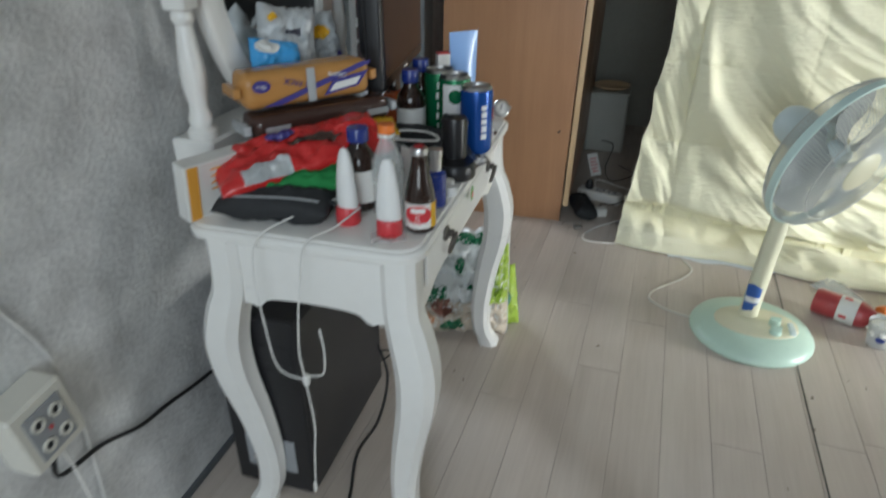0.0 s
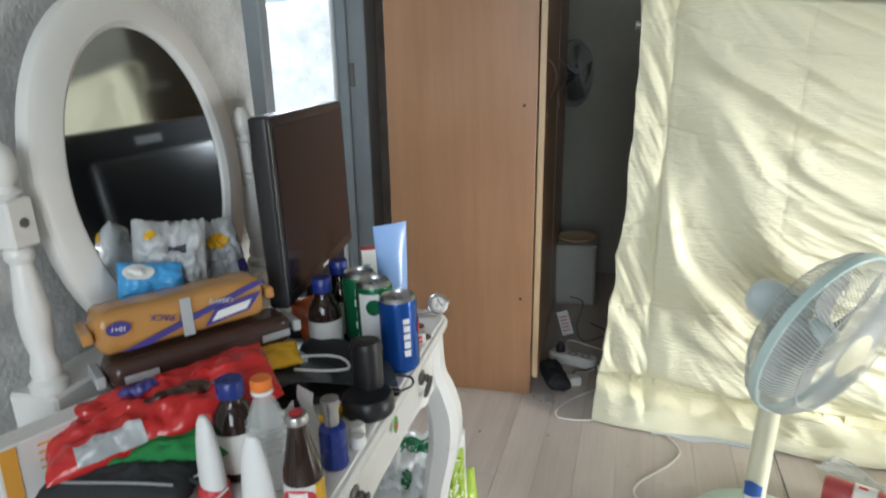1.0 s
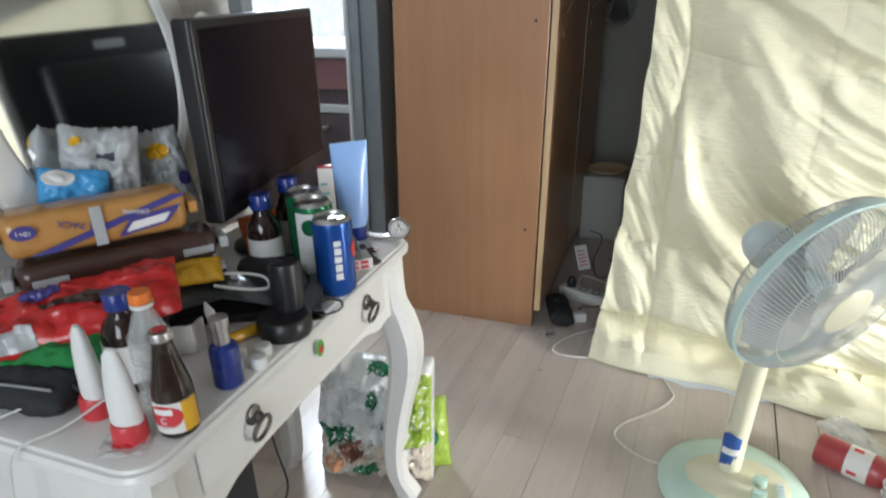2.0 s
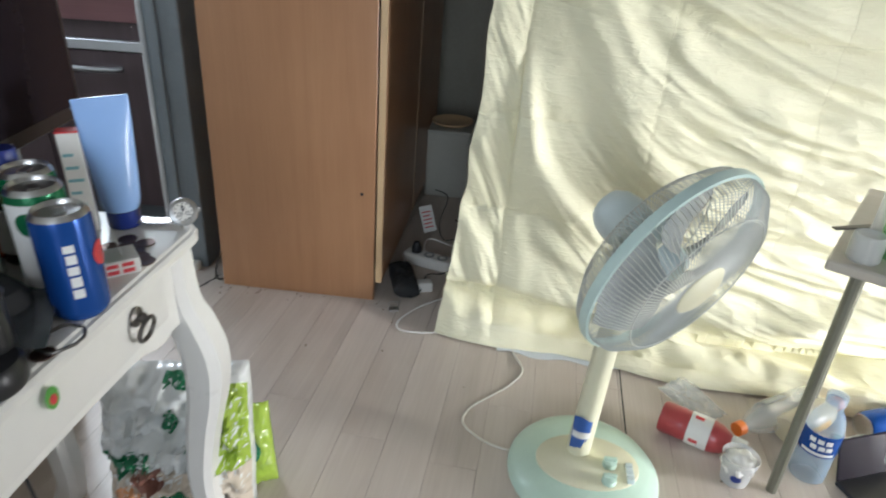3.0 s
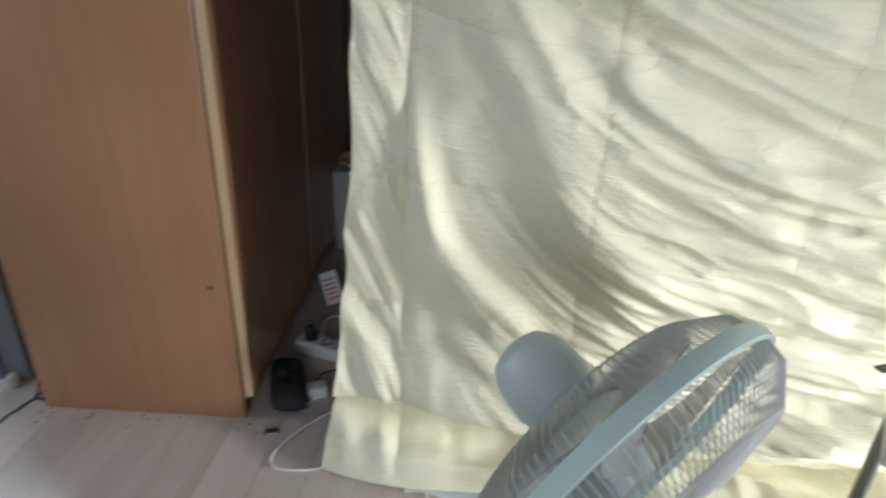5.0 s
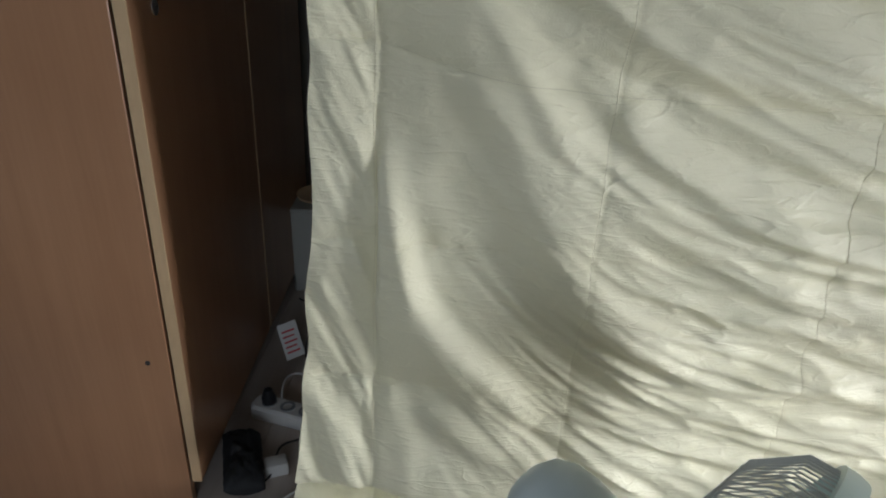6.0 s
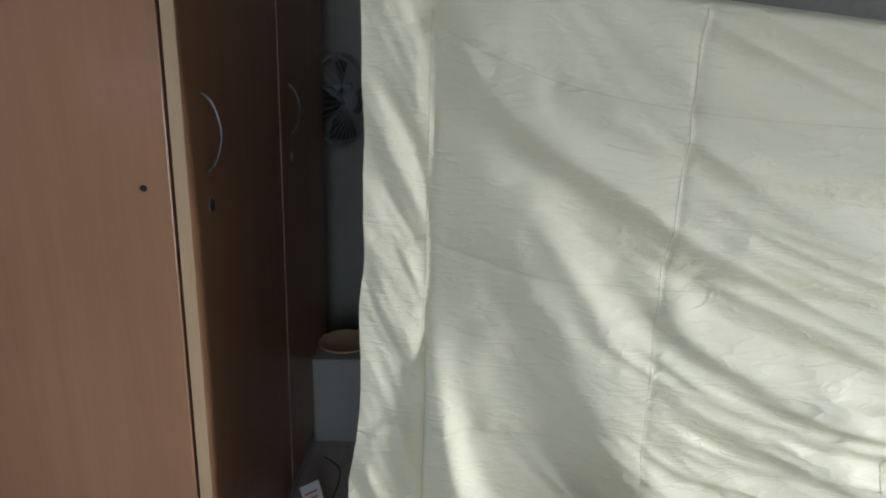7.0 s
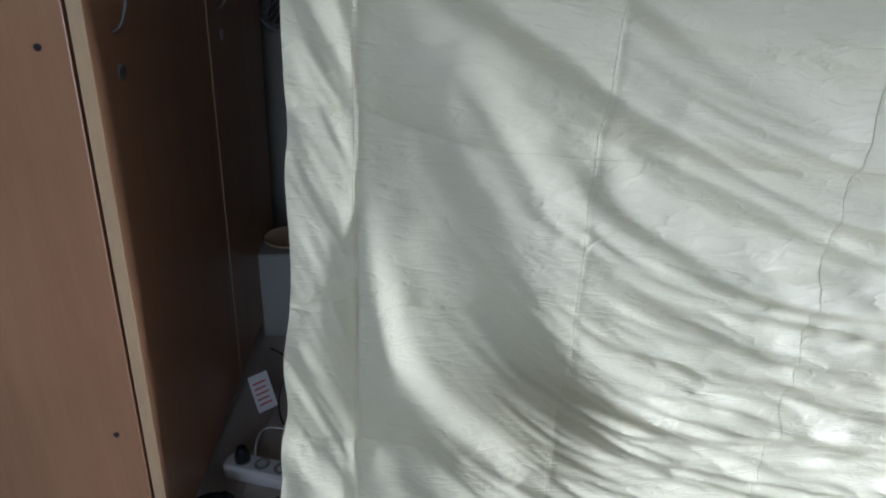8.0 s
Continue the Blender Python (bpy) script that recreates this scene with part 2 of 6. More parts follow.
def quilt_cloth():
    """Thin cotton: soft colour clouds, crinkles along x, a fine weave."""
    m = bpy.data.materials.new("yellow_quilt_cotton")
    m.use_nodes = True
    nt = m.node_tree
    b = nt.nodes["Principled BSDF"]
    N, L = nt.nodes.new, nt.links.new
    tc = N("ShaderNodeTexCoord")
    def tex(scale, stretch, detail, distort=0.0, rot=0.0):
        mp = N("ShaderNodeMapping")
        mp.inputs["Scale"].default_value, mp.inputs["Rotation"].default_value = stretch, (0, rot, 0)
        n = N("ShaderNodeTexNoise")
        n.inputs["Scale"].default_value, n.inputs["Detail"].default_value, n.inputs["Distortion"].default_value = scale, detail, distort
        L(tc.outputs["Object"], mp.inputs["Vector"])
        L(mp.outputs[0], n.inputs["Vector"])
        return n.outputs["Fac"]
    def op(kind, a, k=None, c=None):
        n = N("ShaderNodeMath")
        n.operation = kind
        for i, v in enumerate((a, k, c)):
            if v is None:
                continue
            if isinstance(v, (int, float)):
                n.inputs[i].default_value = v
            else:
                L(v, n.inputs[i])
        return n.outputs[0]
    cloud = tex(4.0, (1, 1, 1), 5)
    ramp = N("ShaderNodeValToRGB")
    ramp.color_ramp.elements[0].position, ramp.color_ramp.elements[1].position = 0.3, 0.75
    ramp.color_ramp.elements[0].color, ramp.color_ramp.elements[1].color = (0.775, 0.742, 0.53, 1), (0.85, 0.818, 0.61, 1)
    L(cloud, ramp.inputs["Fac"])
    L(ramp.outputs["Color"], b.inputs["Base Color"])
    b.inputs["Roughness"].default_value = 0.6
    b.inputs["Sheen Weight"].default_value = 0.12
    def ridge(f, width):
        d = op("ABSOLUTE", op("SUBTRACT", f, 0.5))
        return op("MAXIMUM", op("SUBTRACT", 1.0, op("MULTIPLY", d, 1.0 / width)), 0.0)
    crinkle = ridge(tex(15, (0.45, 1, 1.9), 3, 0.6, 0.20), 0.05)
    where = op("MAXIMUM", op("MULTIPLY_ADD", tex(4.0, (1, 1, 1), 2), 6.0, -2.6), 0.0)
    h = op("MULTIPLY", op("MULTIPLY", crinkle, 0.20), op("MINIMUM", where, 1.0))
    h = op("MULTIPLY_ADD", ridge(tex(26, (0.5, 1, 2.0), 2, 0.4, 0.12), 0.06), 0.12, h)
    h = op("MULTIPLY_ADD", tex(30, (0.8, 1, 1.5), 5), 0.62, h)
    h = op("MULTIPLY_ADD", tex(420, (1, 1, 1), 2), 0.10, h)
    bp = N("ShaderNodeBump")
    bp.inputs["Strength"].default_value, bp.inputs["Distance"].default_value = 0.85, 0.0050
    L(h, bp.inputs["Height"])
    L(bp.outputs[0], b.inputs["Normal"])
    return m


M_QUILT = quilt_cloth()
M_FRAME = mat("grey_door_paint", (0.25, 0.28, 0.30), 0.5, vary=0.10, scale=8, stain=0.4, stain_color=(0.14, 0.15, 0.16))
M_STRIP = mat("white_weather_strip", (0.66, 0.66, 0.66), 0.6, stain=0.5, stain_color=(0.35, 0.34, 0.33))
M_KFLOOR = mat("kitchen_vinyl", (0.13, 0.118, 0.105), 0.42, vary=0.25, scale=3, stain=0.8, stain_color=(0.035, 0.032, 0.03))
M_KDOOR = wood("dark_walnut_foil", (0.055, 0.036, 0.038), (0.10, 0.066, 0.068), 0.35, "z", 18)
M_KRED = wood("red_brown_foil", (0.14, 0.060, 0.060), (0.22, 0.10, 0.10), 0.33, "x", 18)
M_KICK = mat("grey_kick_board", (0.10, 0.11, 0.12), 0.4)
M_ALU = mat("aluminium", (0.62, 0.63, 0.64), 0.32, 0.9, vary=0.05, bump=0.03)
M_MINT = mat("mint_plastic", (0.54, 0.70, 0.59), 0.34, vary=0.05, scale=8, stain=0.25, stain_color=(0.36, 0.44, 0.38), coat=0.1)
M_PALEMINT = mat("pale_mint_plastic", (0.64, 0.73, 0.73), 0.32, vary=0.04, coat=0.1)
M_CREAM = mat("cream_plastic", (0.70, 0.68, 0.50), 0.38, vary=0.05, stain=0.2, stain_color=(0.5, 0.46, 0.33))
M_GUARD = mat("pale_guard_wire", (0.52, 0.54, 0.51), 0.4, vary=0.05)
M_BLADE = mat("clear_grey_blade", (0.50, 0.53, 0.54), 0.30, vary=0.05, bump=0, alpha=0.62)
M_TUBE = mat("grey_green_tube", (0.20, 0.20, 0.16), 0.38, 0.4, vary=0.12)
M_TABLE = wood("grey_beige_laminate", (0.48, 0.44, 0.38), (0.60, 0.56, 0.50), 0.4, "x", 16)
M_BLACK = mat("black_plastic", (0.018, 0.018, 0.02), 0.32, vary=0.2, bump=0.05)
M_SCREEN = mat("dark_screen", (0.014, 0.011, 0.016), 0.2, vary=0.1, bump=0, ior=1.25)
M_DARKMETAL = mat("dark_pewter", (0.16, 0.15, 0.14), 0.38, 0.9, vary=0.2)
M_WIRE_W = mat("white_cable", (0.72, 0.71, 0.68), 0.5, vary=0.05)
M_WIRE_B = mat("black_cable", (0.02, 0.02, 0.02), 0.5)

# ---- light ----
world = bpy.data.worlds.new("sky")
scene.world = world
world.use_nodes = True
wn = world.node_tree
sky = wn.nodes.new("ShaderNodeTexSky")
sky.sky_type, sky.sun_disc = "NISHITA", False
sky.sun_elevation, sky.sun_rotation = radians(40), radians(90)
wn.links.new(sky.outputs[0], wn.nodes["Background"].inputs[0])
wn.nodes["Background"].inputs[1].default_value = 0.12


def window_light(name, m, size, size_y, power, color, spread=180):
    lamp = bpy.data.lights.new(name, "AREA")
    lamp.spread = radians(spread)
    lamp.shape, lamp.size, lamp.size_y, lamp.energy, lamp.color = "RECTANGLE", size, size_y, power, color
    ob = new(name, lamp)
    ob.matrix_basis = m
    return ob


window_light("room_window_light", look((2.93, -0.80, 0.46), (0.6, -0.10, 0.08)), 0.5, 0.8, 11.5, (1.0, 0.98, 0.94), 60)
window_light("balcony_window_light", look((0.4, -3.84, 1.25), (0.3, -0.5, 0.3)), 1.3, 1.5, 29, (0.93, 0.98, 1.0))
# fill lamp added to brighten the cabinet fronts; no source is known there
window_light("kitchen_side_light", look((-1.86, -0.10, 1.45), (-0.9, 0.3, 0.3)), 0.6, 0.6, 7, (0.80, 0.90, 1.0))
window_light("kitchen_window_light", look((-1.31, 0.79, 1.54), (-1.05, -0.2, 0.4)), 0.42, 0.48, 21, (0.88, 0.95, 1.0))


# ---- the room's shell ----
XL, XR, YB, YF, ZC = -0.525, 3.0, 1.25, -3.9, 2.2


def wall_with_hole(name, axis, lo, hi, span, hole, label):
    """A wall slab between lo and hi on its axis, with one rectangular opening (a0, a1, z0, z1)."""
    bm = bm_new()
    a0, a1, z0, z1 = span
    h0, h1, hz0, hz1 = hole
    def slab(p, q, r, s):
        if q - p > 0.001 and s - r > 0.001:
            if axis == "x":
                box(bm, (lo, p, r), (hi, q, s))
            else:
                box(bm, (p, lo, r), (q, hi, s))
    slab(a0, h0, z0, z1)
    slab(h1, a1, z0, z1)
    slab(h0, h1, z0, hz0)
    slab(h0, h1, hz1, z1)
    return structure(name, bm, M_WALL, label, "wall")


DOOR_Y0, DOOR_Y1, DOOR_Z = -0.56, 0.085, 1.86
wall_with_hole("wall_west", "x", XL - 0.12, XL, (YF, YB, -0.12, ZC), (DOOR_Y0, DOOR_Y1 + 0.10, -0.12, DOOR_Z),
               "grey mottled textured wallpaper wall with a doorway to the kitchen")
structure("wall_north", box(bm_new(), (XL, YB, -0.1), (0.46, YB + 0.12, ZC)), M_NOOK_SHADE, "papered wall behind the wardrobe nook, darkened to olive-grey for the nook's shade", "wall")
# solid block added behind the quilt to keep light out of the nook
structure("wall_nook", box(bm_new(), (0.46, 0.17, -0.1), (XR + 0.12, YB + 0.12, ZC)), M_NOOK_SHADE, "added wall behind the quilt that keeps light out, shade in its olive-grey colour", "wall")
wall_with_hole("wall_south", "y", YF - 0.12, YF, (XL - 0.12, XR + 0.12, -0.1, ZC), (-0.2, 1.2, 0.5, 2.05), "grey mottled wallpaper wall with a wide balcony window")
wall_with_hole("wall_east", "x", XR, XR + 0.12, (YF, YB, -0.1, ZC), (-1.07, -0.53, 0.08, 0.92), "grey mottled wallpaper wall with a daylit window")
structure("ceiling", box(bm_new(), (-2.0, YF - 0.1, ZC), (XR + 0.1, YB + 0.5, ZC + 0.1)), M_CEIL, "plain off-white papered ceiling", "ceiling")
structure("subfloor", box(bm_new(), (-0.612, YF, -0.09), (XR, YB, -0.003)), M_JOINT, "dark base under the floor planks", "floor")

# kitchen beyond the doorway
structure("kitchen_floor", box(bm_new(), (-1.9, -1.2, -0.16), (-0.60, 1.2, -0.092)), M_KFLOOR, "worn grey-brown kitchen vinyl floor with dark stains", "floor")
wall_with_hole("kitchen_wall_north", "y", 0.80, 0.90, (-1.9, XL - 0.12, -0.1, ZC), (-1.53, -1.09, 1.28, 1.80), "grey plaster kitchen wall with a bright window")
wall_with_hole("kitchen_wall_west", "x", -1.98, -1.88, (-1.2, 0.9, -0.1, ZC), (-0.42, 0.22, 1.15, 1.75), "pale plaster kitchen wall with an added opening for the fill light")
structure("kitchen_wall_south", box(bm_new(), (-1.9, -1.2, -0.1), (XL - 0.12, -1.1, ZC)), M_CEIL, "pale plaster kitchen wall", "wall")


def door_frame():
    f = tagged(thing("door_frame", pose(0, 0, 0), "grey painted worn door frame with white weather strip", "door frame"), kind="structure")
    part("jamb", box(bm_new(), (-0.634, DOOR_Y1, -0.09), (-0.530, DOOR_Y1 + 0.10, DOOR_Z), 0.003), M_FRAME, f)
    part("stop", box(bm_new(), (-0.612, DOOR_Y1 - 0.012, -0.09), (-0.586, DOOR_Y1 + 0.001, DOOR_Z), 0.002), M_FRAME, f)
    part("weather_strip", box(bm_new(), (-0.640, DOOR_Y1 - 0.006, -0.09), (-0.626, DOOR_Y1 + 0.012, DOOR_Z), 0.003), M_STRIP, f, "dirty white foam weather strip")
    part("jamb", box(bm_new(), (-0.645, DOOR_Y0, -0.09), (-0.515, DOOR_Y0 + 0.035, DOOR_Z), 0.003), M_FRAME, f)
    part("head", box(bm_new(), (-0.645, DOOR_Y0 + 0.035, DOOR_Z - 0.035), (-0.565, DOOR_Y1, DOOR_Z), 0.003), M_FRAME, f)
    for z in (0.965,):
        hinge = part("hinge", box(bm_new(), (-0.596, DOOR_Y1 - 0.004, z), (-0.570, DOOR_Y1 + 0.002, z + 0.07), 0.001), M_DARKMETAL, f, "dark steel hinge")
    return leaning(f)


door_frame()


# ---- wardrobe ----
def wardrobe():
    w = thing("wardrobe", pose(0, 0, 0), "beech laminate wardrobe with thin doors standing on the floor", "wardrobe")
    D, W, H = 0.44, 1.02, 1.86
    bm = box(bm_new(), (-D, 0, 0.0), (0, 0.018, H), 0.0012)
    part("side_panel", bm, M_WARD, w)
    part("side_panel", box(bm_new(), (-D, W - 0.018, 0), (0, W, H), 0.0012), M_WARD, w)
    part("top_panel", box(bm_new(), (-D, 0.018, H - 0.018), (0, W - 0.018, H)), M_WARD, w)
    part("back_panel", box(bm_new(), (-D, 0.018, 0.05), (-D + 0.006, W - 0.018, H - 0.018)), M_WARD, w)
    part("plinth", box(bm_new(), (-0.05, 0.018, 0), (-0.032, W - 0.018, 0.055)), M_WARD, w)
    for i, (y0, y1) in enumerate(((-0.001, 0.508), (0.512, W))):
        door = part("door", box(bm_new(), (0.006, y0 + 0.004, 0.06), (0.022, y1, H - 0.005), 0.001), M_WARD, w)
        part("edge_band", box(bm_new(), (0.0055, y0 + 0.001, 0.06), (0.0225, y0 + 0.004, H - 0.005)), M_EDGE, door, "pale beech edge band")
        hy = 0.075 if i == 0 else 0.60
        pts = smooth_path([(0.020, hy, 1.02), (0.036, hy, 1.005), (0.046, hy, 0.965), (0.036, hy, 0.925), (0.020, hy, 0.91)], 5)
        part("handle", tube(bm_new(), pts, 0.0026, 8), M_DARKMETAL, door, "curved metal pull handle")
        part("keyhole", lathe(bm_new(), [(0.0, 0), (0.011, 0), (0.011, 0.003), (0.004, 0.004), (0.0, 0.003)], 16, pose(0.020, hy + 0.01, 0.86, 0, 90, 0), False), M_ALU, door, "round steel lock plate")
    for z in (0.322, 0.90):
        part("cam_hole", lathe(bm_new(), [(0.0, 0), (0.0045, 0), (0.0045, 0.0008), (0.0, 0.0008)], 12, pose(-0.035, -0.0002, z, 90, 0, 0), False), M_BLACK, w, "small dark drilled hole")
    return leaning(w)


wardrobe()


# ---- hanging quilt ----
def quilt_sag(x, z):
    """How far the seams droop between the hung corner and the middle."""
    return 0.16 * max(0.0, min(1.0, (z - 0.45) / 0.7)) * (1 - math.exp(-max(0.0, x - 0.37) / 0.22))


QUILT_SEAMS = (0.352, 0.650, 0.985, 1.31)
QUILT_LEN = 1.42


def quilt_base(u, v):
    """u along the width, v along the cloth from the floor edge to the top: place without its folds."""
    left = 0.186 + 0.104 * (1 - (1 - min(1.0, (v + 0.04) / 0.9)) ** 2.0)
    x = left + u * 1.30
    s = v * QUILT_LEN
    # the cloth runs forward along the floor, turns up in a soft fold and hangs
    lap = 0.10 + 0.13 * min(1.0, max(0.0, u * 1.1)) + 0.012 * math.sin(u * 17)
    y0 = -0.03 - 0.045 * u
    rise = 0.072 * max(0.0, min(1.0, 1 - (u - 0.10) / 0.40))
    if s < lap:
        y = y0 - (lap - s)
        z = 0.030 + 0.018 * math.sin(s * 30 + u * 9) * min(1, s / 0.05)
        if s < 0.03:
            z = 0.006 + 0.024 * math.sqrt(max(0.0, s / 0.03))
        z += rise * (s / lap) ** 1.4
    else:
        h = s - lap
        z = 0.045 + rise + h
        belly = 0.066 * (1 - math.exp(-h / 0.010)) * math.exp(-(h / 0.13) ** 2) * (0.45 + 0.55 * math.exp(-((u - 0.24) / 0.16) ** 2))
        ledge = 0.045 * math.exp(-((h - 0.10 - 0.03 * math.sin(u * 9)) / 0.035) ** 2) * min(1.0, max(0.0, (u - 0.45) / 0.2))
        y = y0 - 0.018 - belly - ledge + 0.03 * math.exp(-h / 0.012) - 0.034 * max(0.0, (z - 0.72) / 0.4) ** 1.6
        top = 1.16 - 0.10 * min(1.0, u * 1.4)
        if z > top:
            k = z - top
            y += 0.05 * (1 - math.cos(min(math.pi, k / 0.016)))
            z = top + 0.016 * math.sin(min(math.pi, k / 0.016)) - max(0.0, k - 0.05)
            z = max(z, 0.4)
    return x, y, z


# a grid over the cloth's front that holds the height of its drag folds
FOLD_X, FOLD_Z = np.meshgrid(np.linspace(0.15, 1.65, 376), np.linspace(0.0, 1.3, 326), indexing="ij")
FOLD_H = np.zeros_like(FOLD_X)


def drag_fold(points, height, shade, lit):
    """One fold along a crest, run from left to right: width shade on its upper flank, lit on its lower one."""
    global FOLD_H
    line = smooth_path([(x, z, 0) for x, z in points], 5)
    best, side, run = np.full(FOLD_X.shape, 9.0), np.zeros(FOLD_X.shape), np.zeros(FOLD_X.shape)
    n = len(line) - 1
    for i in range(n):
        a, e = line[i], line[i + 1] - line[i]
        rx, rz = FOLD_X - a.x, FOLD_Z - a.y
        t = np.clip((rx * e.x + rz * e.y) / e.length_squared, 0, 1)
        dist = np.hypot(rx - t * e.x, rz - t * e.y)
        near = dist < best
        best = np.where(near, dist, best)
        side = np.where(near, rx * e.y - rz * e.x, side)
        run = np.where(near, (i + t) / n, run)
    width = np.where(side > 0, lit, shade) * (0.85 + 0.3 * run)
    ends = np.minimum(1, run / 0.22) * np.minimum(1, (1 - run) / 0.22)
    FOLD_H = FOLD_H + height * ends * np.exp(-(best / width) ** 2 * np.where(side > 0, 1.0, 0.8))


def fold_height(x, z):
    i, j = (x - 0.15) / 0.004, z / 0.004
    i, j = min(max(i, 0), 374.0), min(max(j, 0), 324.0)
    a, b = int(i), int(j)
    u, v = i - a, j - b
    return ((1 - u) * ((1 - v) * FOLD_H[a, b] + v * FOLD_H[a, b + 1]) + u * ((1 - v) * FOLD_H[a + 1, b] + v * FOLD_H[a + 1, b + 1]))


drag_fold([(0.43, 0.96), (0.470, 0.845), (0.53, 0.745), (0.585, 0.64), (0.63, 0.53), (0.70, 0.44), (0.80, 0.37), (1.00, 0.34)], 0.023, 0.066, 0.050)
drag_fold([(0.365, 0.72), (0.378, 0.60), (0.40, 0.50), (0.45, 0.42), (0.53, 0.34), (0.60, 0.27)], 0.030, 0.022, 0.058)
drag_fold([(0.39, 1.11), (0.441, 1.025), (0.51, 0.967), (0.595, 0.92), (0.69, 0.855), (0.78, 0.82), (0.98, 0.80)], 0.022, 0.055, 0.020)
drag_fold([(0.46, 0.92), (0.53, 0.83), (0.58, 0.75), (0.63, 0.68)], 0.008, 0.020, 0.015)
drag_fold([(0.60, 0.82), (0.66, 0.77), (0.704, 0.723), (0.78, 0.675), (0.87, 0.624), (0.99, 0.58), (1.20, 0.56)], 0.016, 0.034, 0.020)
drag_fold([(0.60, 0.69), (0.71, 0.626), (0.80, 0.581), (0.90, 0.535), (1.10, 0.51)], 0.014, 0.030, 0.018)
drag_fold([(0.58, 0.60), (0.656, 0.491), (0.77, 0.408), (0.90, 0.355), (1.1, 0.35)], 0.012, 0.028, 0.018)
drag_fold([(0.56, 0.87), (0.737, 0.814), (0.894, 0.790), (1.15, 0.78)], 0.010, 0.034, 0.016)
drag_fold([(0.70, 0.80), (0.80, 0.755), (0.95, 0.71), (1.25, 0.69)], 0.011, 0.030, 0.018)
drag_fold([(0.50, 1.03), (0.62, 0.985), (0.80, 0.935), (1.15, 0.90)], 0.012, 0.045, 0.018)
drag_fold([(0.74, 0.50), (0.90, 0.465), (1.05, 0.455), (1.30, 0.46)], 0.009, 0.024, 0.014)
drag_fold([(0.82, 0.39), (1.00, 0.362), (1.15, 0.352), (1.35, 0.35)], 0.012, 0.022, 0.026)
drag_fold([(0.42, 0.30), (0.50, 0.24), (0.62, 0.19), (0.80, 0.17)], 0.012, 0.030, 0.020)


def quilt_relief(x, z):
    """Stitched seams, the drag folds that sweep down from the hung corner and level out, and fine creases."""
    d = 0.0
    zs = z + quilt_sag(x, z)
    xs = x - 0.03 * (z - 0.45)
    for cx in (0.352, 0.650, 0.985, 1.31):
        j = cx + 0.005 * noise.noise(Vector((cx * 9, z * 14, 0)))
        deep = 1.0 if cx < 0.5 else 0.12
        d += (0.0045 if cx < 0.5 else 0.0022 if cx < 0.9 else 0.0006) * math.exp(-abs(xs - j) / 0.0045) + deep * 0.006 * math.exp(-((xs - j) / 0.035) ** 2)
    for cz in (0.09, 0.336, 0.577, 0.842, 1.105):
        j = cz + 0.005 * noise.noise(Vector((x * 14, cz * 9, 0)))
        near = 0.4 if cz < 0.2 else 1.0 - 0.6 * min(1.0, max(0.0, (x - 0.40) / 0.16))
        d += near * (0.0045 * math.exp(-abs(zs - j) / 0.0040) + 0.006 * math.exp(-((zs - j) / 0.03) ** 2))
        # small puckers that hang from a seam
        if zs > j:
            d += max(0.0, near - 0.4) * 0.008 * noise.noise(Vector((x * 36, cz * 5, 4))) * math.exp(-(zs - j) / 0.022) * min(1.0, (zs - j) / 0.008)
        if zs < j:
            d += max(0.0, near - 0.4) * 0.013 * noise.noise(Vector((x * 36, cz * 5, 0))) * math.exp(-(j - zs) / 0.035) * min(1.0, (j - zs) / 0.008)
    if x < 0.352 + 0.03 * (z - 0.45):
        w = z + 1.9 * (x - 0.2)
        near = min(1.0, (0.352 + 0.03 * (z - 0.45) - x) / 0.02)
        d -= near * (0.027 * noise.noise(Vector((x * 5.0, 1.3, w * 9.0))) + 0.008 * noise.noise(Vector((x * 12.0, 5.5, w * 17.0))) + 0.003 * noise.noise(Vector((x * 30.0, 2.5, w * 40.0))))
    else:
        w = z - 0.42 * math.exp(-(x - 0.35) / 0.22) - 0.20 * math.exp(-(x - 0.35) / 0.75)
        along = x * 1.6 + z * 0.4
        mask = min(1.0, max(0.0, (x - 0.35) / 0.05))
        calm = min(1.0, max(0.0, (x - 0.42) / 0.16))
        right = min(1.0, max(0.0, (x - 0.60) / 0.12))
        fold3 = noise.noise(Vector((along * 2.4, 6.6, w * 30.0)))
        drag = 0.6 - 2.4 * abs(noise.noise(Vector((along * 1.1, 9.4, w * 11.0))))
        drag2 = 0.6 - 2.4 * abs(noise.noise(Vector((along * 2.3, 4.1, w * 25.0 + 0.5 * drag))))
        d -= fold_height(x, z) + mask * (0.003 * calm * fold3 + (0.003 * calm + 0.0075 * right) * drag + (0.0015 * calm + 0.0035 * right) * drag2 + 0.004 * (1 - calm) * noise.noise(Vector((x * 22, 8.0, z * 16))))
        # sharp crushed creases in the lower part
        low = calm * (0.35 + 0.65 * min(1.0, max(0.0, (x - 0.5) / 0.25))) * min(1.0, max(0.12, (0.80 - z) / 0.3))
        crush = abs(noise.noise(Vector((along * 3.4, 2.2, w * 24.0)))) + 0.5 * abs(noise.noise(Vector((along * 8.0, 7.7, w * 46.0))))
        d -= 0.017 * low * (0.5 - crush)
    return d


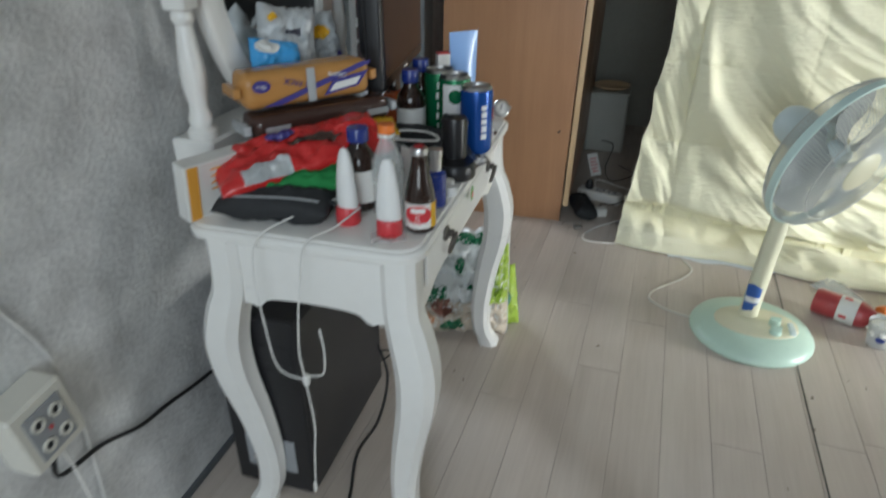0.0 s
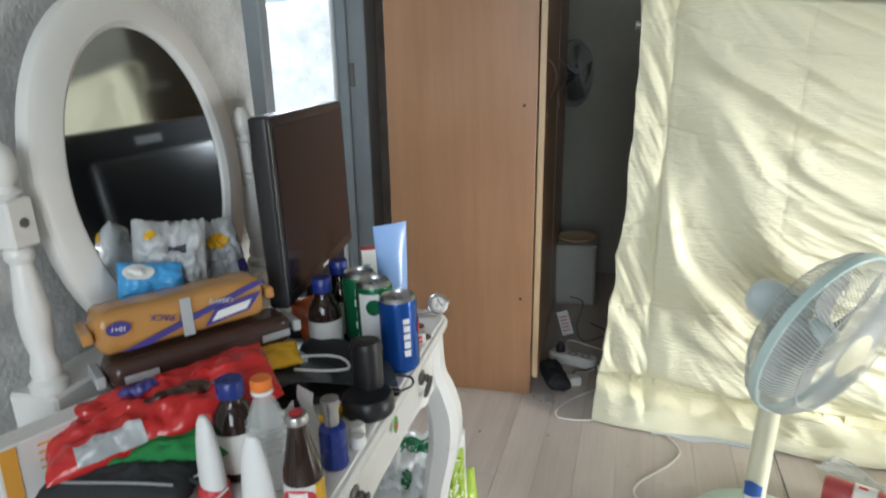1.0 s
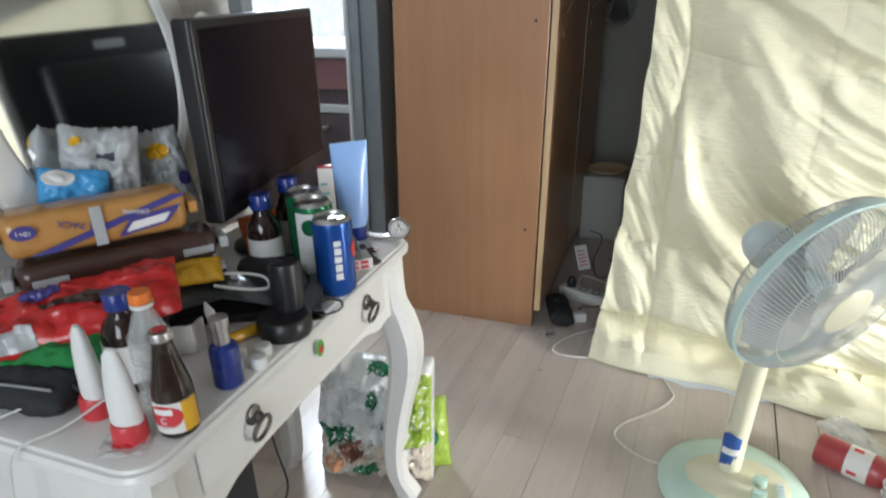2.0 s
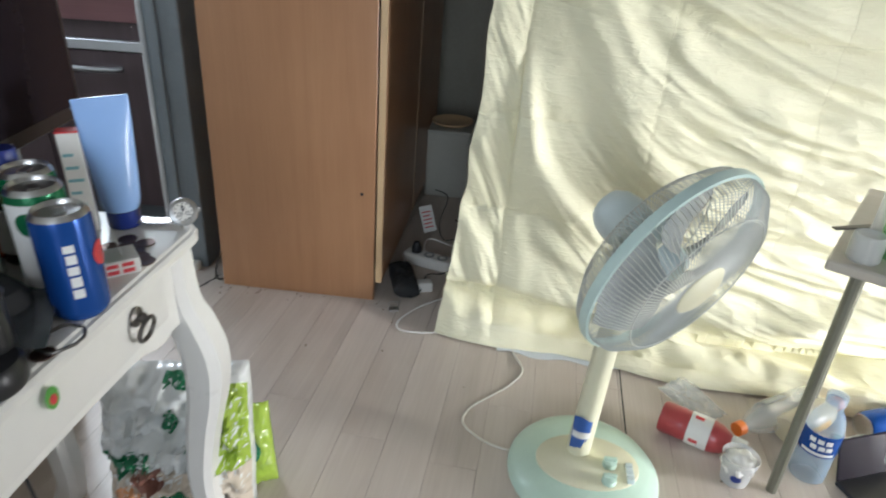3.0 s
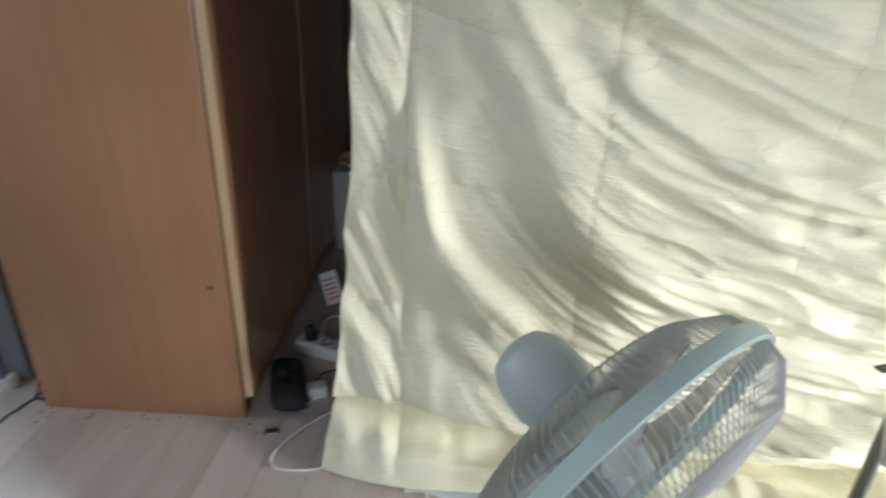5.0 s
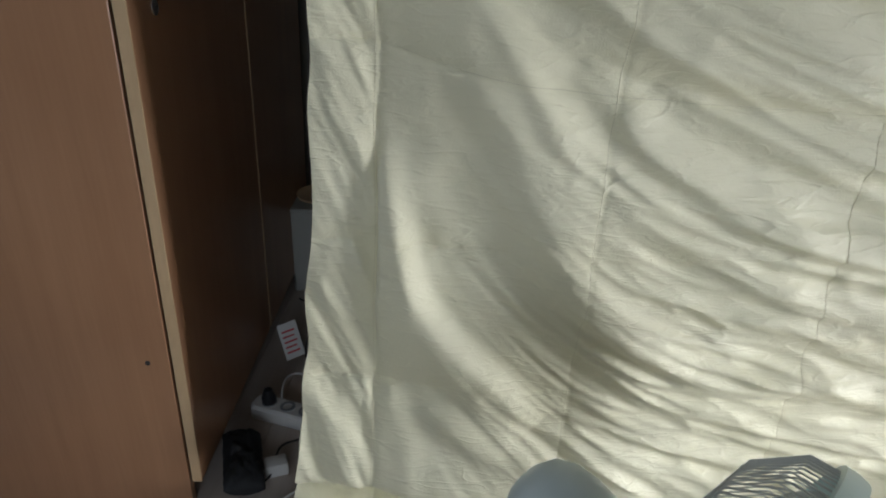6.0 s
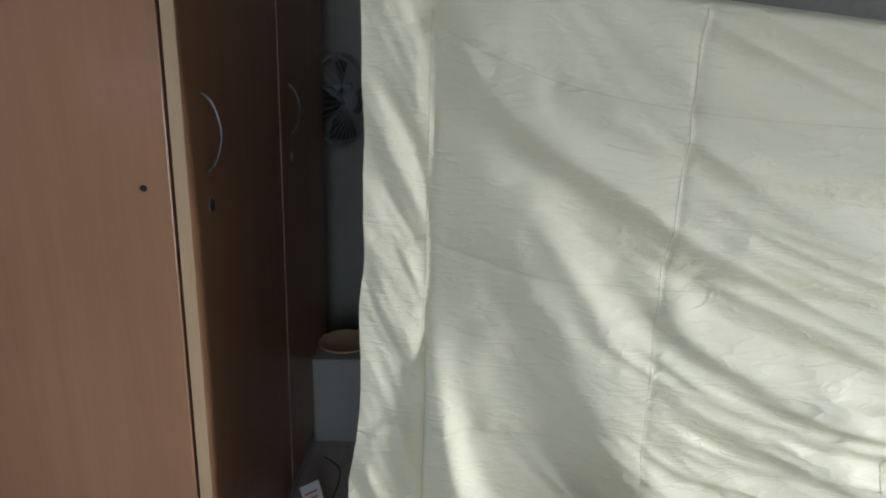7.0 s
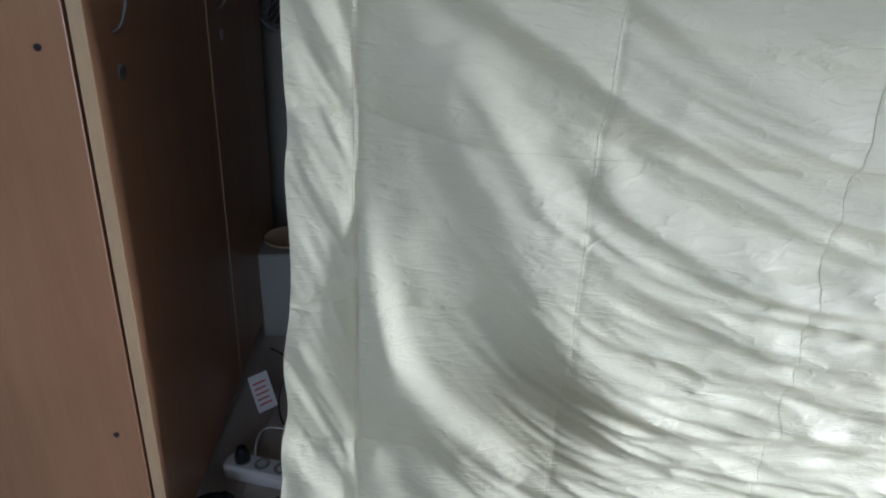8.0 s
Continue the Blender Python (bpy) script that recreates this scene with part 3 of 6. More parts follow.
def quilt_at(x, v):
    left = 0.186 + 0.104 * (1 - (1 - min(1.0, (v + 0.04) / 0.9)) ** 2.0)
    u = max(0.0, (x - left) / 1.30)
    _, y, z = quilt_base(u, v)
    r = quilt_relief(x, z)
    if v * QUILT_LEN < 0.12:
        return x + 0.004 * noise.noise(Vector((0, v * 40, 0))), y, max(0.006, z - 0.5 * r * min(1, v * 30) + 0.006 * noise.noise(Vector((x * 14, y * 14, 0))) + 0.007 * noise.noise(Vector((x * 21, y * 9, 3))) * min(1, v * 30))
    wob = 0.006 * noise.noise(Vector((4.4, v * 18, 0))) * (1 - min(1, u / 0.1))
    edge = min(1.0, u / 0.02)
    return x + wob, y + r * (0.3 + 0.7 * edge), max(0.012, z)


def quilt_bound(k, v):
    """The x of the seam k at v; 0 is the free left edge."""
    if k == 0:
        return 0.186 + 0.104 * (1 - (1 - min(1.0, (v + 0.04) / 0.9)) ** 2.0)
    if k == 5:
        return 1.50
    return QUILT_SEAMS[k - 1] + 0.03 * (v * 1.3 - 0.55)


def hanging_quilt():
    q = thing("hanging_quilt", pose(0, 0, 0), "pale yellow quilted cotton comforter hanging down to the floor", "quilt")
    for k, nu in enumerate((40, 88, 92, 84, 48)):
        def f(u, v):
            a, b = quilt_bound(k, v), quilt_bound(k + 1, v)
            return quilt_at(a + (b - a) * u, v)
        part("quilt_border" if k == 0 else "quilt_panel", sheet(bm_new(), f, nu, 400, 0.012), M_QUILT, q, sharp=60)
    for k in (1, 2, 3):
        pts = [quilt_at(quilt_bound(k, i / 400), i / 400) for i in range(40, 330)]
        part("stitching", tube(bm_new(), [(x, y - 0.0004, z) for x, y, z in pts], 0.00032, 4), M_STITCH, q, "fine ochre stitching")
    for cz in (0.842, 1.105):
        pts = []
        for i in range(230):
            x, v = 0.385 + 0.0042 * i, 0.6
            z = cz
            for _ in range(4):
                z = cz - quilt_sag(x, z)
            for _ in range(6):
                v += (z - quilt_at(x, v)[2]) / QUILT_LEN
            x, y, z = quilt_at(x, v)
            pts.append((x, y - 0.0007, z))
        part("stitching", tube(bm_new(), pts, 0.00042, 4), M_STITCH, q, "fine ochre stitching")
    return q


M_STITCH = mat("ochre_thread", (0.64, 0.60, 0.43), 0.8)
hanging_quilt()
rail = thing("clothes_rail", pose(0.9, 0.08, 0), "plain steel rail that carries the quilt", "clothes rack")
part("rail", tube(bm_new(), [(-0.62, 0, 1.10), (0.62, 0, 1.02)], 0.012, 10), M_ALU, rail)
part("post", tube(bm_new(), [(-0.50, 0.03, 0), (-0.50, 0.03, 1.09)], 0.010, 8), M_ALU, rail)
part("post", tube(bm_new(), [(0.60, 0.03, 0), (0.60, 0.03, 1.02)], 0.010, 8), M_ALU, rail)


# ---- dressing table ----
DT = dict(x0=-0.425, x1=-0.068, y0=-1.370, y1=-0.712, top=0.570)


def leg(name, cx, cy, sx, sy, parent):
    """A cabriole leg: square block, knee swelling out, slender ankle, small foot."""
    keys = [(0.555, 0.0, 0.050), (0.47, 0.002, 0.052), (0.43, 0.012, 0.059), (0.37, 0.024, 0.061), (0.30, 0.021, 0.057), (0.21, 0.004, 0.049),
            (0.12, -0.007, 0.043), (0.05, -0.004, 0.041), (0.015, 0.010, 0.046), (0.0, 0.014, 0.048)]
    pts = smooth_path([(z, o, w) for z, o, w in keys], 4)
    bm = bm_new()
    rings = []
    for p in pts:
        z, o, w = p
        h = w / 2
        c = 0.22 * w
        ring = [(h, h - c), (h - c, h), (-h + c, h), (-h, h - c), (-h, -h + c), (-h + c, -h), (h - c, -h), (h, -h + c)]
        rings.append([bm.verts.new((cx + sx * o + a, cy + sy * 0.4 * o + b, max(0.0, z))) for a, b in ring])
    for a, b in zip(rings, rings[1:]):
        for i in range(8):
            bm.faces.new((a[i], a[(i + 1) % 8], b[(i + 1) % 8], b[i]))
    bm.faces.new(rings[0])
    bm.faces.new(rings[-1][::-1])
    return part(name, bm, M_WHITE, parent)


def apron(a0, a1, axis, lo, hi):
    """A rail with a scalloped lower edge."""
    out = [(a0, 0.544), (a1, 0.544)]
    n = 24
    for i in range(n + 1):
        t = 1 - i / n
        s = abs(2 * t - 1)
        drop = 0.440 + 0.016 * (1 - s ** 3) - 0.012 * math.exp(-((s - 0.8) / 0.1) ** 2)
        out.append((a0 + (a1 - a0) * t, drop))
    return prism(bm_new(), out, axis, lo, hi)


def rounded_slab(x0, x1, y0, y1, r, layers):
    bm = bm_new()
    rings = []
    for z, inset in layers:
        ring = []
        for cx, cy, a0 in ((x1, y1, 0), (x0, y1, 90), (x0, y0, 180), (x1, y0, 270)):
            sx, sy = (1 if cx == x1 else -1), (1 if cy == y1 else -1)
            for k in range(6):
                a = radians(a0 + 18 * k)
                rr = max(0.002, r - inset)
                ring.append(bm.verts.new((cx - sx * r + rr * math.cos(a), cy - sy * r + rr * math.sin(a), z)))
        rings.append(ring)
    n = len(rings[0])
    for a, b in zip(rings, rings[1:]):
        for i in range(n):
            bm.faces.new((a[i], a[(i + 1) % n], b[(i + 1) % n], b[i]))
    bm.faces.new(rings[0][::-1])
    bm.faces.new(rings[-1])
    return bm


def dressing_table():
    t = thing("dressing_table", pose(0, 0, 0), "worn white lacquered dressing table with cabriole legs and a drawer", "dressing table")
    x0, x1, y0, y1, top = DT["x0"], DT["x1"], DT["y0"], DT["y1"], DT["top"]
    part("tabletop", rounded_slab(x0, x1, y0, y1, 0.042, [(top - 0.028, 0.014), (top - 0.022, 0.008), (top - 0.019, 0.001), (top - 0.010, 0.0), (top - 0.005, 0.003), (top - 0.004, 0.007), (top - 0.001, 0.009), (top, 0.013)]), M_WHITE, t)
    lx0, lx1, ly0, ly1 = x0 + 0.054, x1 - 0.036, y0 + 0.032, y1 - 0.052
    for cx, sx in ((lx0, -1), (lx1, 1)):
        for cy, sy in ((ly0, -1), (ly1, 1)):
            leg("leg", cx, cy, sx, sy, t)
    part("apron", apron(ly0 + 0.022, ly1 - 0.022, "x", lx1 - 0.006, lx1 + 0.014), M_WHITE, t)
    part("apron", apron(ly0 + 0.022, ly1 - 0.022, "x", lx0 - 0.012, lx0 + 0.004), M_WHITE, t)
    part("end_rail", apron(lx0 + 0.022, lx1 - 0.022, "y", ly0 - 0.012, ly0 + 0.006), M_WHITE, t)
    part("end_rail", apron(lx0 + 0.022, lx1 - 0.022, "y", ly1 - 0.006, ly1 + 0.012), M_WHITE, t)
    drawer = part("drawer_front", box(bm_new(), (lx1 + 0.0145, ly0 + 0.055, 0.472), (lx1 + 0.021, ly1 - 0.055, 0.538), 0.003, None, 2), M_WHITE, t)
    for y in (-0.889, -1.193):
        rose = part("handle", lathe(bm_new(), [(0.0, 0), (0.013, 0.001), (0.013, 0.004), (0.006, 0.007), (0.007, 0.012), (0.004, 0.016), (0.0, 0.016)], 14,
                                    pose(lx1 + 0.021, y, 0.518, 0, 90, 0), False), M_DARKMETAL, drawer, "dark pewter ring pull")
        ring = [(lx1 + 0.034 + 0.004 * math.sin(a), y + 0.016 * math.cos(a), 0.502 + 0.016 * math.sin(a)) for a in [2 * math.pi * k / 18 for k in range(18)]]
        part("handle_ring", tube(bm_new(), ring, 0.0028, 6, True), M_DARKMETAL, drawer, "dark pewter ring")
    return t


dressing_table()


def oval(c, a, b, n=64):
    return [(c[0], c[1] + a * math.cos(2 * math.pi * i / n), c[2] + b * math.sin(2 * math.pi * i / n)) for i in range(n)]


def vanity_mirror():
    m = thing("vanity_mirror", pose(0, 0, 0), "white oval tilting mirror between turned posts on the dressing table", "mirror")
    X, yn, yf = -0.455, -1.235, -0.727
    yc, zc = (yn + yf) / 2, 0.878
    part("drawer_box", box(bm_new(), (-0.500, yn - 0.022, 0.572), (-0.428, -0.716, 0.652), 0.004), M_WHITE, m)
    prof = [(0.0, 0.672), (0.026, 0.672), (0.027, 0.684), (0.020, 0.690), (0.022, 0.700), (0.019, 0.708), (0.016, 0.720), (0.021, 0.745), (0.022, 0.775), (0.017, 0.815),
            (0.014, 0.835), (0.019, 0.842), (0.019, 0.850), (0.016, 0.855)]
    cap = [(0.014, 0.912), (0.020, 0.918), (0.013, 0.926), (0.020, 0.938), (0.021, 0.952), (0.016, 0.968), (0.007, 0.977), (0.0, 0.978)]
    for y, s in ((yn, 1), (yf, -1)):
        post = part("post", lathe(bm_new(), [(r * 0.84, z) for r, z in prof], 20, pose(X, y, -0.020), False), M_WHITE, m)
        part("pivot_block", box(bm_new(), (X - 0.018, y - 0.018, 0.835), (X + 0.018, y + 0.018, 0.892), 0.003), M_WHITE, post)
        part("finial", lathe(bm_new(), [(r * 0.9, z) for r, z in cap], 20, pose(X, y, -0.020), False), M_WHITE, post)
        part("pivot_plug", lathe(bm_new(), [(0.0, 0), (0.006, 0), (0.006, 0.001), (0, 0.001)], 10, pose(X + 0.0182, y, 0.864, 0, 90, 0), False), M_DARKMETAL, post, "dark screw plug")
    tilt = Matrix.Translation((X, yc, zc)) @ pose(0, 0, 0, 0, -4, 0)
    n = 64
    bm = bm_new()
    sect = [(-0.030, -0.008), (-0.030, 0.004), (-0.022, 0.010), (0.016, 0.011), (0.024, 0.006), (0.026, 0.0), (0.026, -0.010)]
    rings = []
    for i in range(n):
        a = 2 * math.pi * i / n
        rings.append([bm.verts.new((h, (0.194 + d) * math.cos(a), (0.240 + d) * math.sin(a))) for d, h in sect])
    for i in range(n):
        p, q = rings[i], rings[(i + 1) % n]
        for k in range(len(sect)):
            j = (k + 1) % len(sect)
            bm.faces.new((p[k], p[j], q[j], q[k]))
    fr = part("frame", bm, M_WHITE, m)
    fr.matrix_basis = tilt
    bm = bm_new()
    prism(bm, [(0.1655 * math.cos(2 * math.pi * i / n), 0.2115 * math.sin(2 * math.pi * i / n)) for i in range(n)], "x", -0.004, 0.001)
    g = part("glass", bm, M_MIRROR, m, "clear silvered mirror glass")
    g.matrix_basis = tilt
    bm = bm_new()
    prism(bm, [(0.180 * math.cos(2 * math.pi * i / n), 0.226 * math.sin(2 * math.pi * i / n)) for i in range(n)], "x", -0.012, -0.0085)
    part("backing_board", bm, M_TABLE, m).matrix_basis = tilt
    return m


vanity_mirror()


# ---- fan ----
FAN_AXIS = Vector((0.63, -0.72, -0.29)).normalized()


def fan():
    f = thing("electric_fan", pose(0.550, -0.540, 0), "pale mint plastic pedestal fan standing on the floor", "fan")
    base = part("base", lathe(bm_new(), [(0.0, 0.0), (0.143, 0.0), (0.148, 0.006), (0.147, 0.012), (0.138, 0.024), (0.115, 0.036), (0.090, 0.043), (0.0, 0.045)], 48, None, False), M_MINT, f)
    part("control_panel", lathe(bm_new(), [(0.0, 0.0), (0.100, 0.0), (0.098, 0.006), (0.085, 0.010), (0.0, 0.012)], 40, pose(0.004, -0.012, 0.0385) @ Matrix.Diagonal((1, 0.72, 1, 1)), False), M_CREAM, base, "cream plastic control panel")
    for x, y in ((0.045, -0.02), (0.040, -0.062)):
        part("knob", lathe(bm_new(), [(0.0, 0), (0.014, 0), (0.013, 0.010), (0.010, 0.012), (0.0, 0.012)], 16, pose(x, y, 0.050), False), M_MINT, base, "round mint dial")
        part("knob_grip", box(bm_new(), (x - 0.012, y - 0.003, 0.061), (x + 0.012, y + 0.003, 0.070), 0.001), M_MINT, base)
    for k in range(4):
        part("button", box(bm_new(), (0.075, -0.058 + 0.012 * k, 0.046), (0.088, -0.049 + 0.012 * k, 0.056), 0.001), M_PALEMINT, base, "small push button")
    head = Vector((0.605, -0.541, 0.500)) - Vector((0.550, -0.540, 0))
    back = head - FAN_AXIS * 0.045
    foot = Vector((-0.012, 0.015, 0.045))
    knee = Vector((0.012, 0.030, 0.40))
    pole = part("pole", tube(bm_new(), smooth_path([foot, foot.lerp(knee, 0.5), knee], 4), [0.0235 - 0.0004 * i for i in range(9)], 14), M_CREAM, f, "yellowed cream plastic pole")
    part("collar", tube(bm_new(), [knee - Vector((0, 0, 0.012)), knee + Vector((0.001, 0, 0.020))], [0.0255, 0.024], 14), M_MINT, f)
    neck = back - FAN_AXIS * 0.03 + Vector((0, 0, -0.055))
    part("neck", tube(bm_new(), smooth_path([knee + Vector((0, 0, 0.015)), knee.lerp(neck, 0.5) + Vector((0, 0, 0.01)), neck, neck + Vector((0, 0, 0.03))], 4), 0.019, 12), M_PALEMINT, f)
    part("sticker", sheet(bm_new(), lambda u, v: (foot.x + 0.0005 + 0.0236 * math.cos(-2.6 + 2.6 * u), foot.y + 0.0236 * math.sin(-2.6 + 2.6 * u) + 0.002, 0.062 + 0.078 * v + 0.006 * math.sin(7 * u)), 10, 4, 0.0006), M_BLUE, pole, "torn blue and white paper sticker")
    part("sticker_band", sheet(bm_new(), lambda u, v: (foot.x + 0.0005 + 0.0243 * math.cos(-2.5 + 2.3 * u), foot.y + 0.0243 * math.sin(-2.5 + 2.3 * u) + 0.002, 0.094 + 0.015 * v), 10, 1, 0.0004), M_PAPER, pole, "white band of the sticker")
    # everything on the axle is turned with it
    turn = FAN_AXIS.to_track_quat("Z", "Y").to_matrix().to_4x4()
    at = Matrix.Translation(head) @ turn
    motor = part("motor_housing", lathe(bm_new(), [(0.0, -0.140), (0.018, -0.138), (0.033, -0.130), (0.042, -0.115), (0.0455, -0.096), (0.0455, -0.074), (0.041, -0.062), (0.041, -0.058), (0.030, -0.050), (0.030, -0.040), (0.048, -0.036), (0.048, -0.031), (0.0, -0.030)], 28, at, False), M_PALEMINT, f)
    R = 0.178
    guard = part("guard_ring", lathe(bm_new(), [(R - 0.003, -0.009), (R + 0.002, -0.008), (R + 0.003, 0.0), (R + 0.002, 0.008), (R - 0.003, 0.009), (R - 0.004, 0.0), (R - 0.003, -0.009)], 72, at @ pose(0, 0, 0.025), False), M_MINTRING, f, "mint plastic guard ring")
    for side, z1, r0, count in (("front_wire", 0.084, 0.046, 132), ("rear_wire", -0.034, 0.045, 120)):
        pts = []
        for r, z in ((R - 0.002, 0.025), (R - 0.008, 0.025 + 0.45 * (z1 - 0.025)), (0.78 * R, 0.025 + 0.88 * (z1 - 0.025)), (r0 + 0.03, z1), (r0, z1)):
            sw = (0.42 if z1 > 0.025 else -0.3) * (1 - r / R)
            pts.append((r * math.cos(sw), r * math.sin(sw), z))
        wire = mesh_of(side, tube(bm_new(), pts, 0.0008, 4), M_GUARD)
        for i in range(count):
            piece(side, wire, f, at @ pose(0, 0, 0, 0, 0, 360.0 * i / count))
        for r, z in ((0.74 * R, 0.025 + 0.90 * (z1 - 0.025)), (r0 + 0.004, z1)):
            bm = tube(bm_new(), [(r * math.cos(2 * math.pi * k / 48), r * math.sin(2 * math.pi * k / 48), z) for k in range(48)], 0.0012, 4, True)
            bmesh.ops.transform(bm, matrix=at, verts=bm.verts)
            part("hoop", bm, M_GUARD, f)
    part("guard_cap", lathe(bm_new(), [(0.0, 0.0), (0.047, 0.0), (0.047, 0.004), (0.040, 0.008), (0.0, 0.009)], 32, at @ pose(0, 0, 0.082), False), M_CREAM, f, "cream centre cap")
    blades = part("hub", lathe(bm_new(), [(0.0, 0.0), (0.028, 0.0), (0.030, 0.02), (0.022, 0.040), (0.0, 0.045)], 24, at, False), M_PALEMINT, f)
    for k in range(5):
        a0 = 2 * math.pi * k / 5 + 0.3
        def blade(u, v):
            r = 0.026 + u * 0.130
            w = (0.30 + 0.34 * math.sin(math.pi * min(1, u * 0.75 + 0.15)))
            a = a0 + (v - 0.5) * 2 * w + 0.35 * u
            return tuple(at @ Vector((r * math.cos(a), r * math.sin(a), 0.018 + (v - 0.5) * 0.045 * (1 - 0.4 * u))))
        part("blade", sheet(bm_new(), blade, 8, 6, 0.0012), M_BLADE, blades, "translucent grey blade")
    return f


M_BLUE = mat("blue_print", (0.04, 0.11, 0.36), 0.4, vary=0.1)
M_PAPER = mat("white_paper", (0.76, 0.75, 0.72), 0.6, vary=0.04)
M_MINTRING = mat("mint_ring", (0.55, 0.69, 0.65), 0.35, vary=0.05)
fan()


# ---- side table ----
def side_table():
    t = thing("side_table", pose(0.850, -0.547, 0, 0, 0, -32), "grey-beige folding table with tubular legs", "table")
    part("tabletop", box(bm_new(), (0, 0, 0.505), (0.75, 0.42, 0.523), 0.003), M_TABLE, t)
    for x in (0.045, 0.70):
        part("leg", tube(bm_new(), [(x, 0.06, 0.505), (x, 0.06, 0.0)], 0.010, 10), M_TUBE, t)
        part("leg", tube(bm_new(), [(x, 0.36, 0.505), (x, 0.36, 0.0)], 0.010, 10), M_TUBE, t)
    part("stretcher", tube(bm_new(), [(0.045, 0.06, 0.05), (0.045, 0.36, 0.05)], 0.007, 8), M_TUBE, t)
    return t


side_table()


# ---- colours of the small things ----
def film(name, color, rough=0.22, **k):
    return mat(name, color, rough, vary=k.pop("vary", 0.08), scale=14, bump=k.pop("bump", 0.35), fine=45, coat=0.3, **k)


def clear(name, color, rough=0.08, alpha=0.3):
    return mat(name, color, rough, vary=0.03, bump=0.05, fine=30, alpha=alpha)


M_RED = film("red_film", (0.55, 0.025, 0.025))
M_REDCAP = mat("red_plastic", (0.60, 0.05, 0.06), 0.35, vary=0.06)
M_GOLD = film("caramel_film", (0.50, 0.25, 0.075))
M_PURPLE = film("violet_film", (0.07, 0.06, 0.26))
M_CHOC = film("chocolate_brown_film", (0.060, 0.032, 0.026))
M_SILVER = film("silver_film", (0.44, 0.46, 0.47), 0.25, vary=0.25)
M_SILVER_MET = mat("bright_steel", (0.58, 0.58, 0.58), 0.30, 1.0, vary=0.05, bump=0.05)
M_YELLOW = film("yellow_film", (0.75, 0.42, 0.02))
M_GREEN = mat("green_cloth", (0.02, 0.20, 0.05), 0.8, vary=0.15, bump=0.3)
M_CANGREEN = mat("green_can_print", (0.015, 0.16, 0.065), 0.25, 0.35, vary=0.08, bump=0.02)
M_CANBLUE = mat("blue_can_print", (0.012, 0.075, 0.33), 0.22, 0.35, vary=0.06, bump=0.02)
M_LBLUE = mat("light_blue_tube", (0.30, 0.48, 0.85), 0.25, vary=0.06, bump=0.08, fine=20, coat=0.2)
M_DBLUE = mat("deep_blue_plastic", (0.015, 0.035, 0.22), 0.28, vary=0.1, coat=0.2)
M_BROWN = mat("brown_glass", (0.022, 0.010, 0.007), 0.10, vary=0.15, bump=0.02, coat=0.5)
M_ORANGE = mat("orange_plastic", (0.80, 0.20, 0.03), 0.4, vary=0.05)
M_BOXWHITE = mat("white_carton", (0.72, 0.71, 0.68), 0.55, vary=0.04)
M_BOXORANGE = mat("orange_print", (0.75, 0.36, 0.05), 0.55, vary=0.05)
M_TEAL = mat("teal_print", (0.20, 0.42, 0.46), 0.5)
M_CLOTHBLACK = mat("black_cloth", (0.022, 0.023, 0.025), 0.75, vary=0.3, bump=0.6, fine=200)
M_CLEAR = clear("clear_plastic", (0.82, 0.86, 0.86))
M_CLEARBLUE = clear("clear_blue_plastic", (0.45, 0.62, 0.80), alpha=0.35)
M_FROST = clear("frosted_plastic", (0.80, 0.81, 0.80), 0.35, 0.42)
M_SHEETGREY = clear("smoky_film", (0.10, 0.11, 0.12), 0.15, 0.75)
M_GLASSGREEN = clear("green_glass", (0.10, 0.42, 0.10), 0.08, 0.55)
M_LIME = film("lime_film", (0.34, 0.48, 0.06))
M_BAGWHITE = film("white_film", (0.70, 0.71, 0.69), 0.25)
M_BAGGREEN = film("dark_green_film", (0.02, 0.16, 0.07))
M_FOOD = film("food_print", (0.26, 0.12, 0.09), vary=0.5)
M_BEIGEFILM = film("beige_film", (0.58, 0.50, 0.40), vary=0.2)
M_ORANGEFILM = film("tan_orange_film", (0.55, 0.26, 0.12), vary=0.2)
M_SKY = film("sky_blue_film", (0.07, 0.36, 0.75))
M_COIN = mat("old_copper", (0.12, 0.075, 0.06), 0.4, 0.8, vary=0.2)
M_COINS = mat("dull_nickel", (0.40, 0.39, 0.37), 0.35, 0.9, vary=0.2)
M_GREYPLATE = mat("grey_socket_plate", (0.30, 0.31, 0.32), 0.5, vary=0.1)
M_IVORY = mat("ivory_plastic", (0.66, 0.64, 0.57), 0.4, vary=0.05, stain=0.3, stain_color=(0.42, 0.38, 0.3))
M_TEXT_W = mat("white_print", (0.78, 0.78, 0.77), 0.45, vary=0.03)
M_TEXT_D = mat("dark_print", (0.05, 0.05, 0.07), 0.5)
M_LEAF = mat("green_print", (0.10, 0.35, 0.06), 0.5)
TOP = 0.5702


def lettering(name, words, size, m, material, parent, label=""):
    cu = bpy.data.curves.new(name, "FONT")
    cu.body, cu.size, cu.align_x, cu.align_y, cu.extrude = words, size, "CENTER", "CENTER", 0.0003
    tmp = bpy.data.objects.new(name, cu)
    scene.collection.objects.link(tmp)
    bpy.context.view_layer.update()
    me = bpy.data.meshes.new_from_object(tmp.evaluated_get(bpy.context.evaluated_depsgraph_get()))
    bpy.data.objects.remove(tmp)
    me.materials.clear()
    me.materials.append(material)
    ob = new(name, me)
    ob.parent, ob.matrix_basis = parent, m
    return tagged(ob, label or words + " lettering")


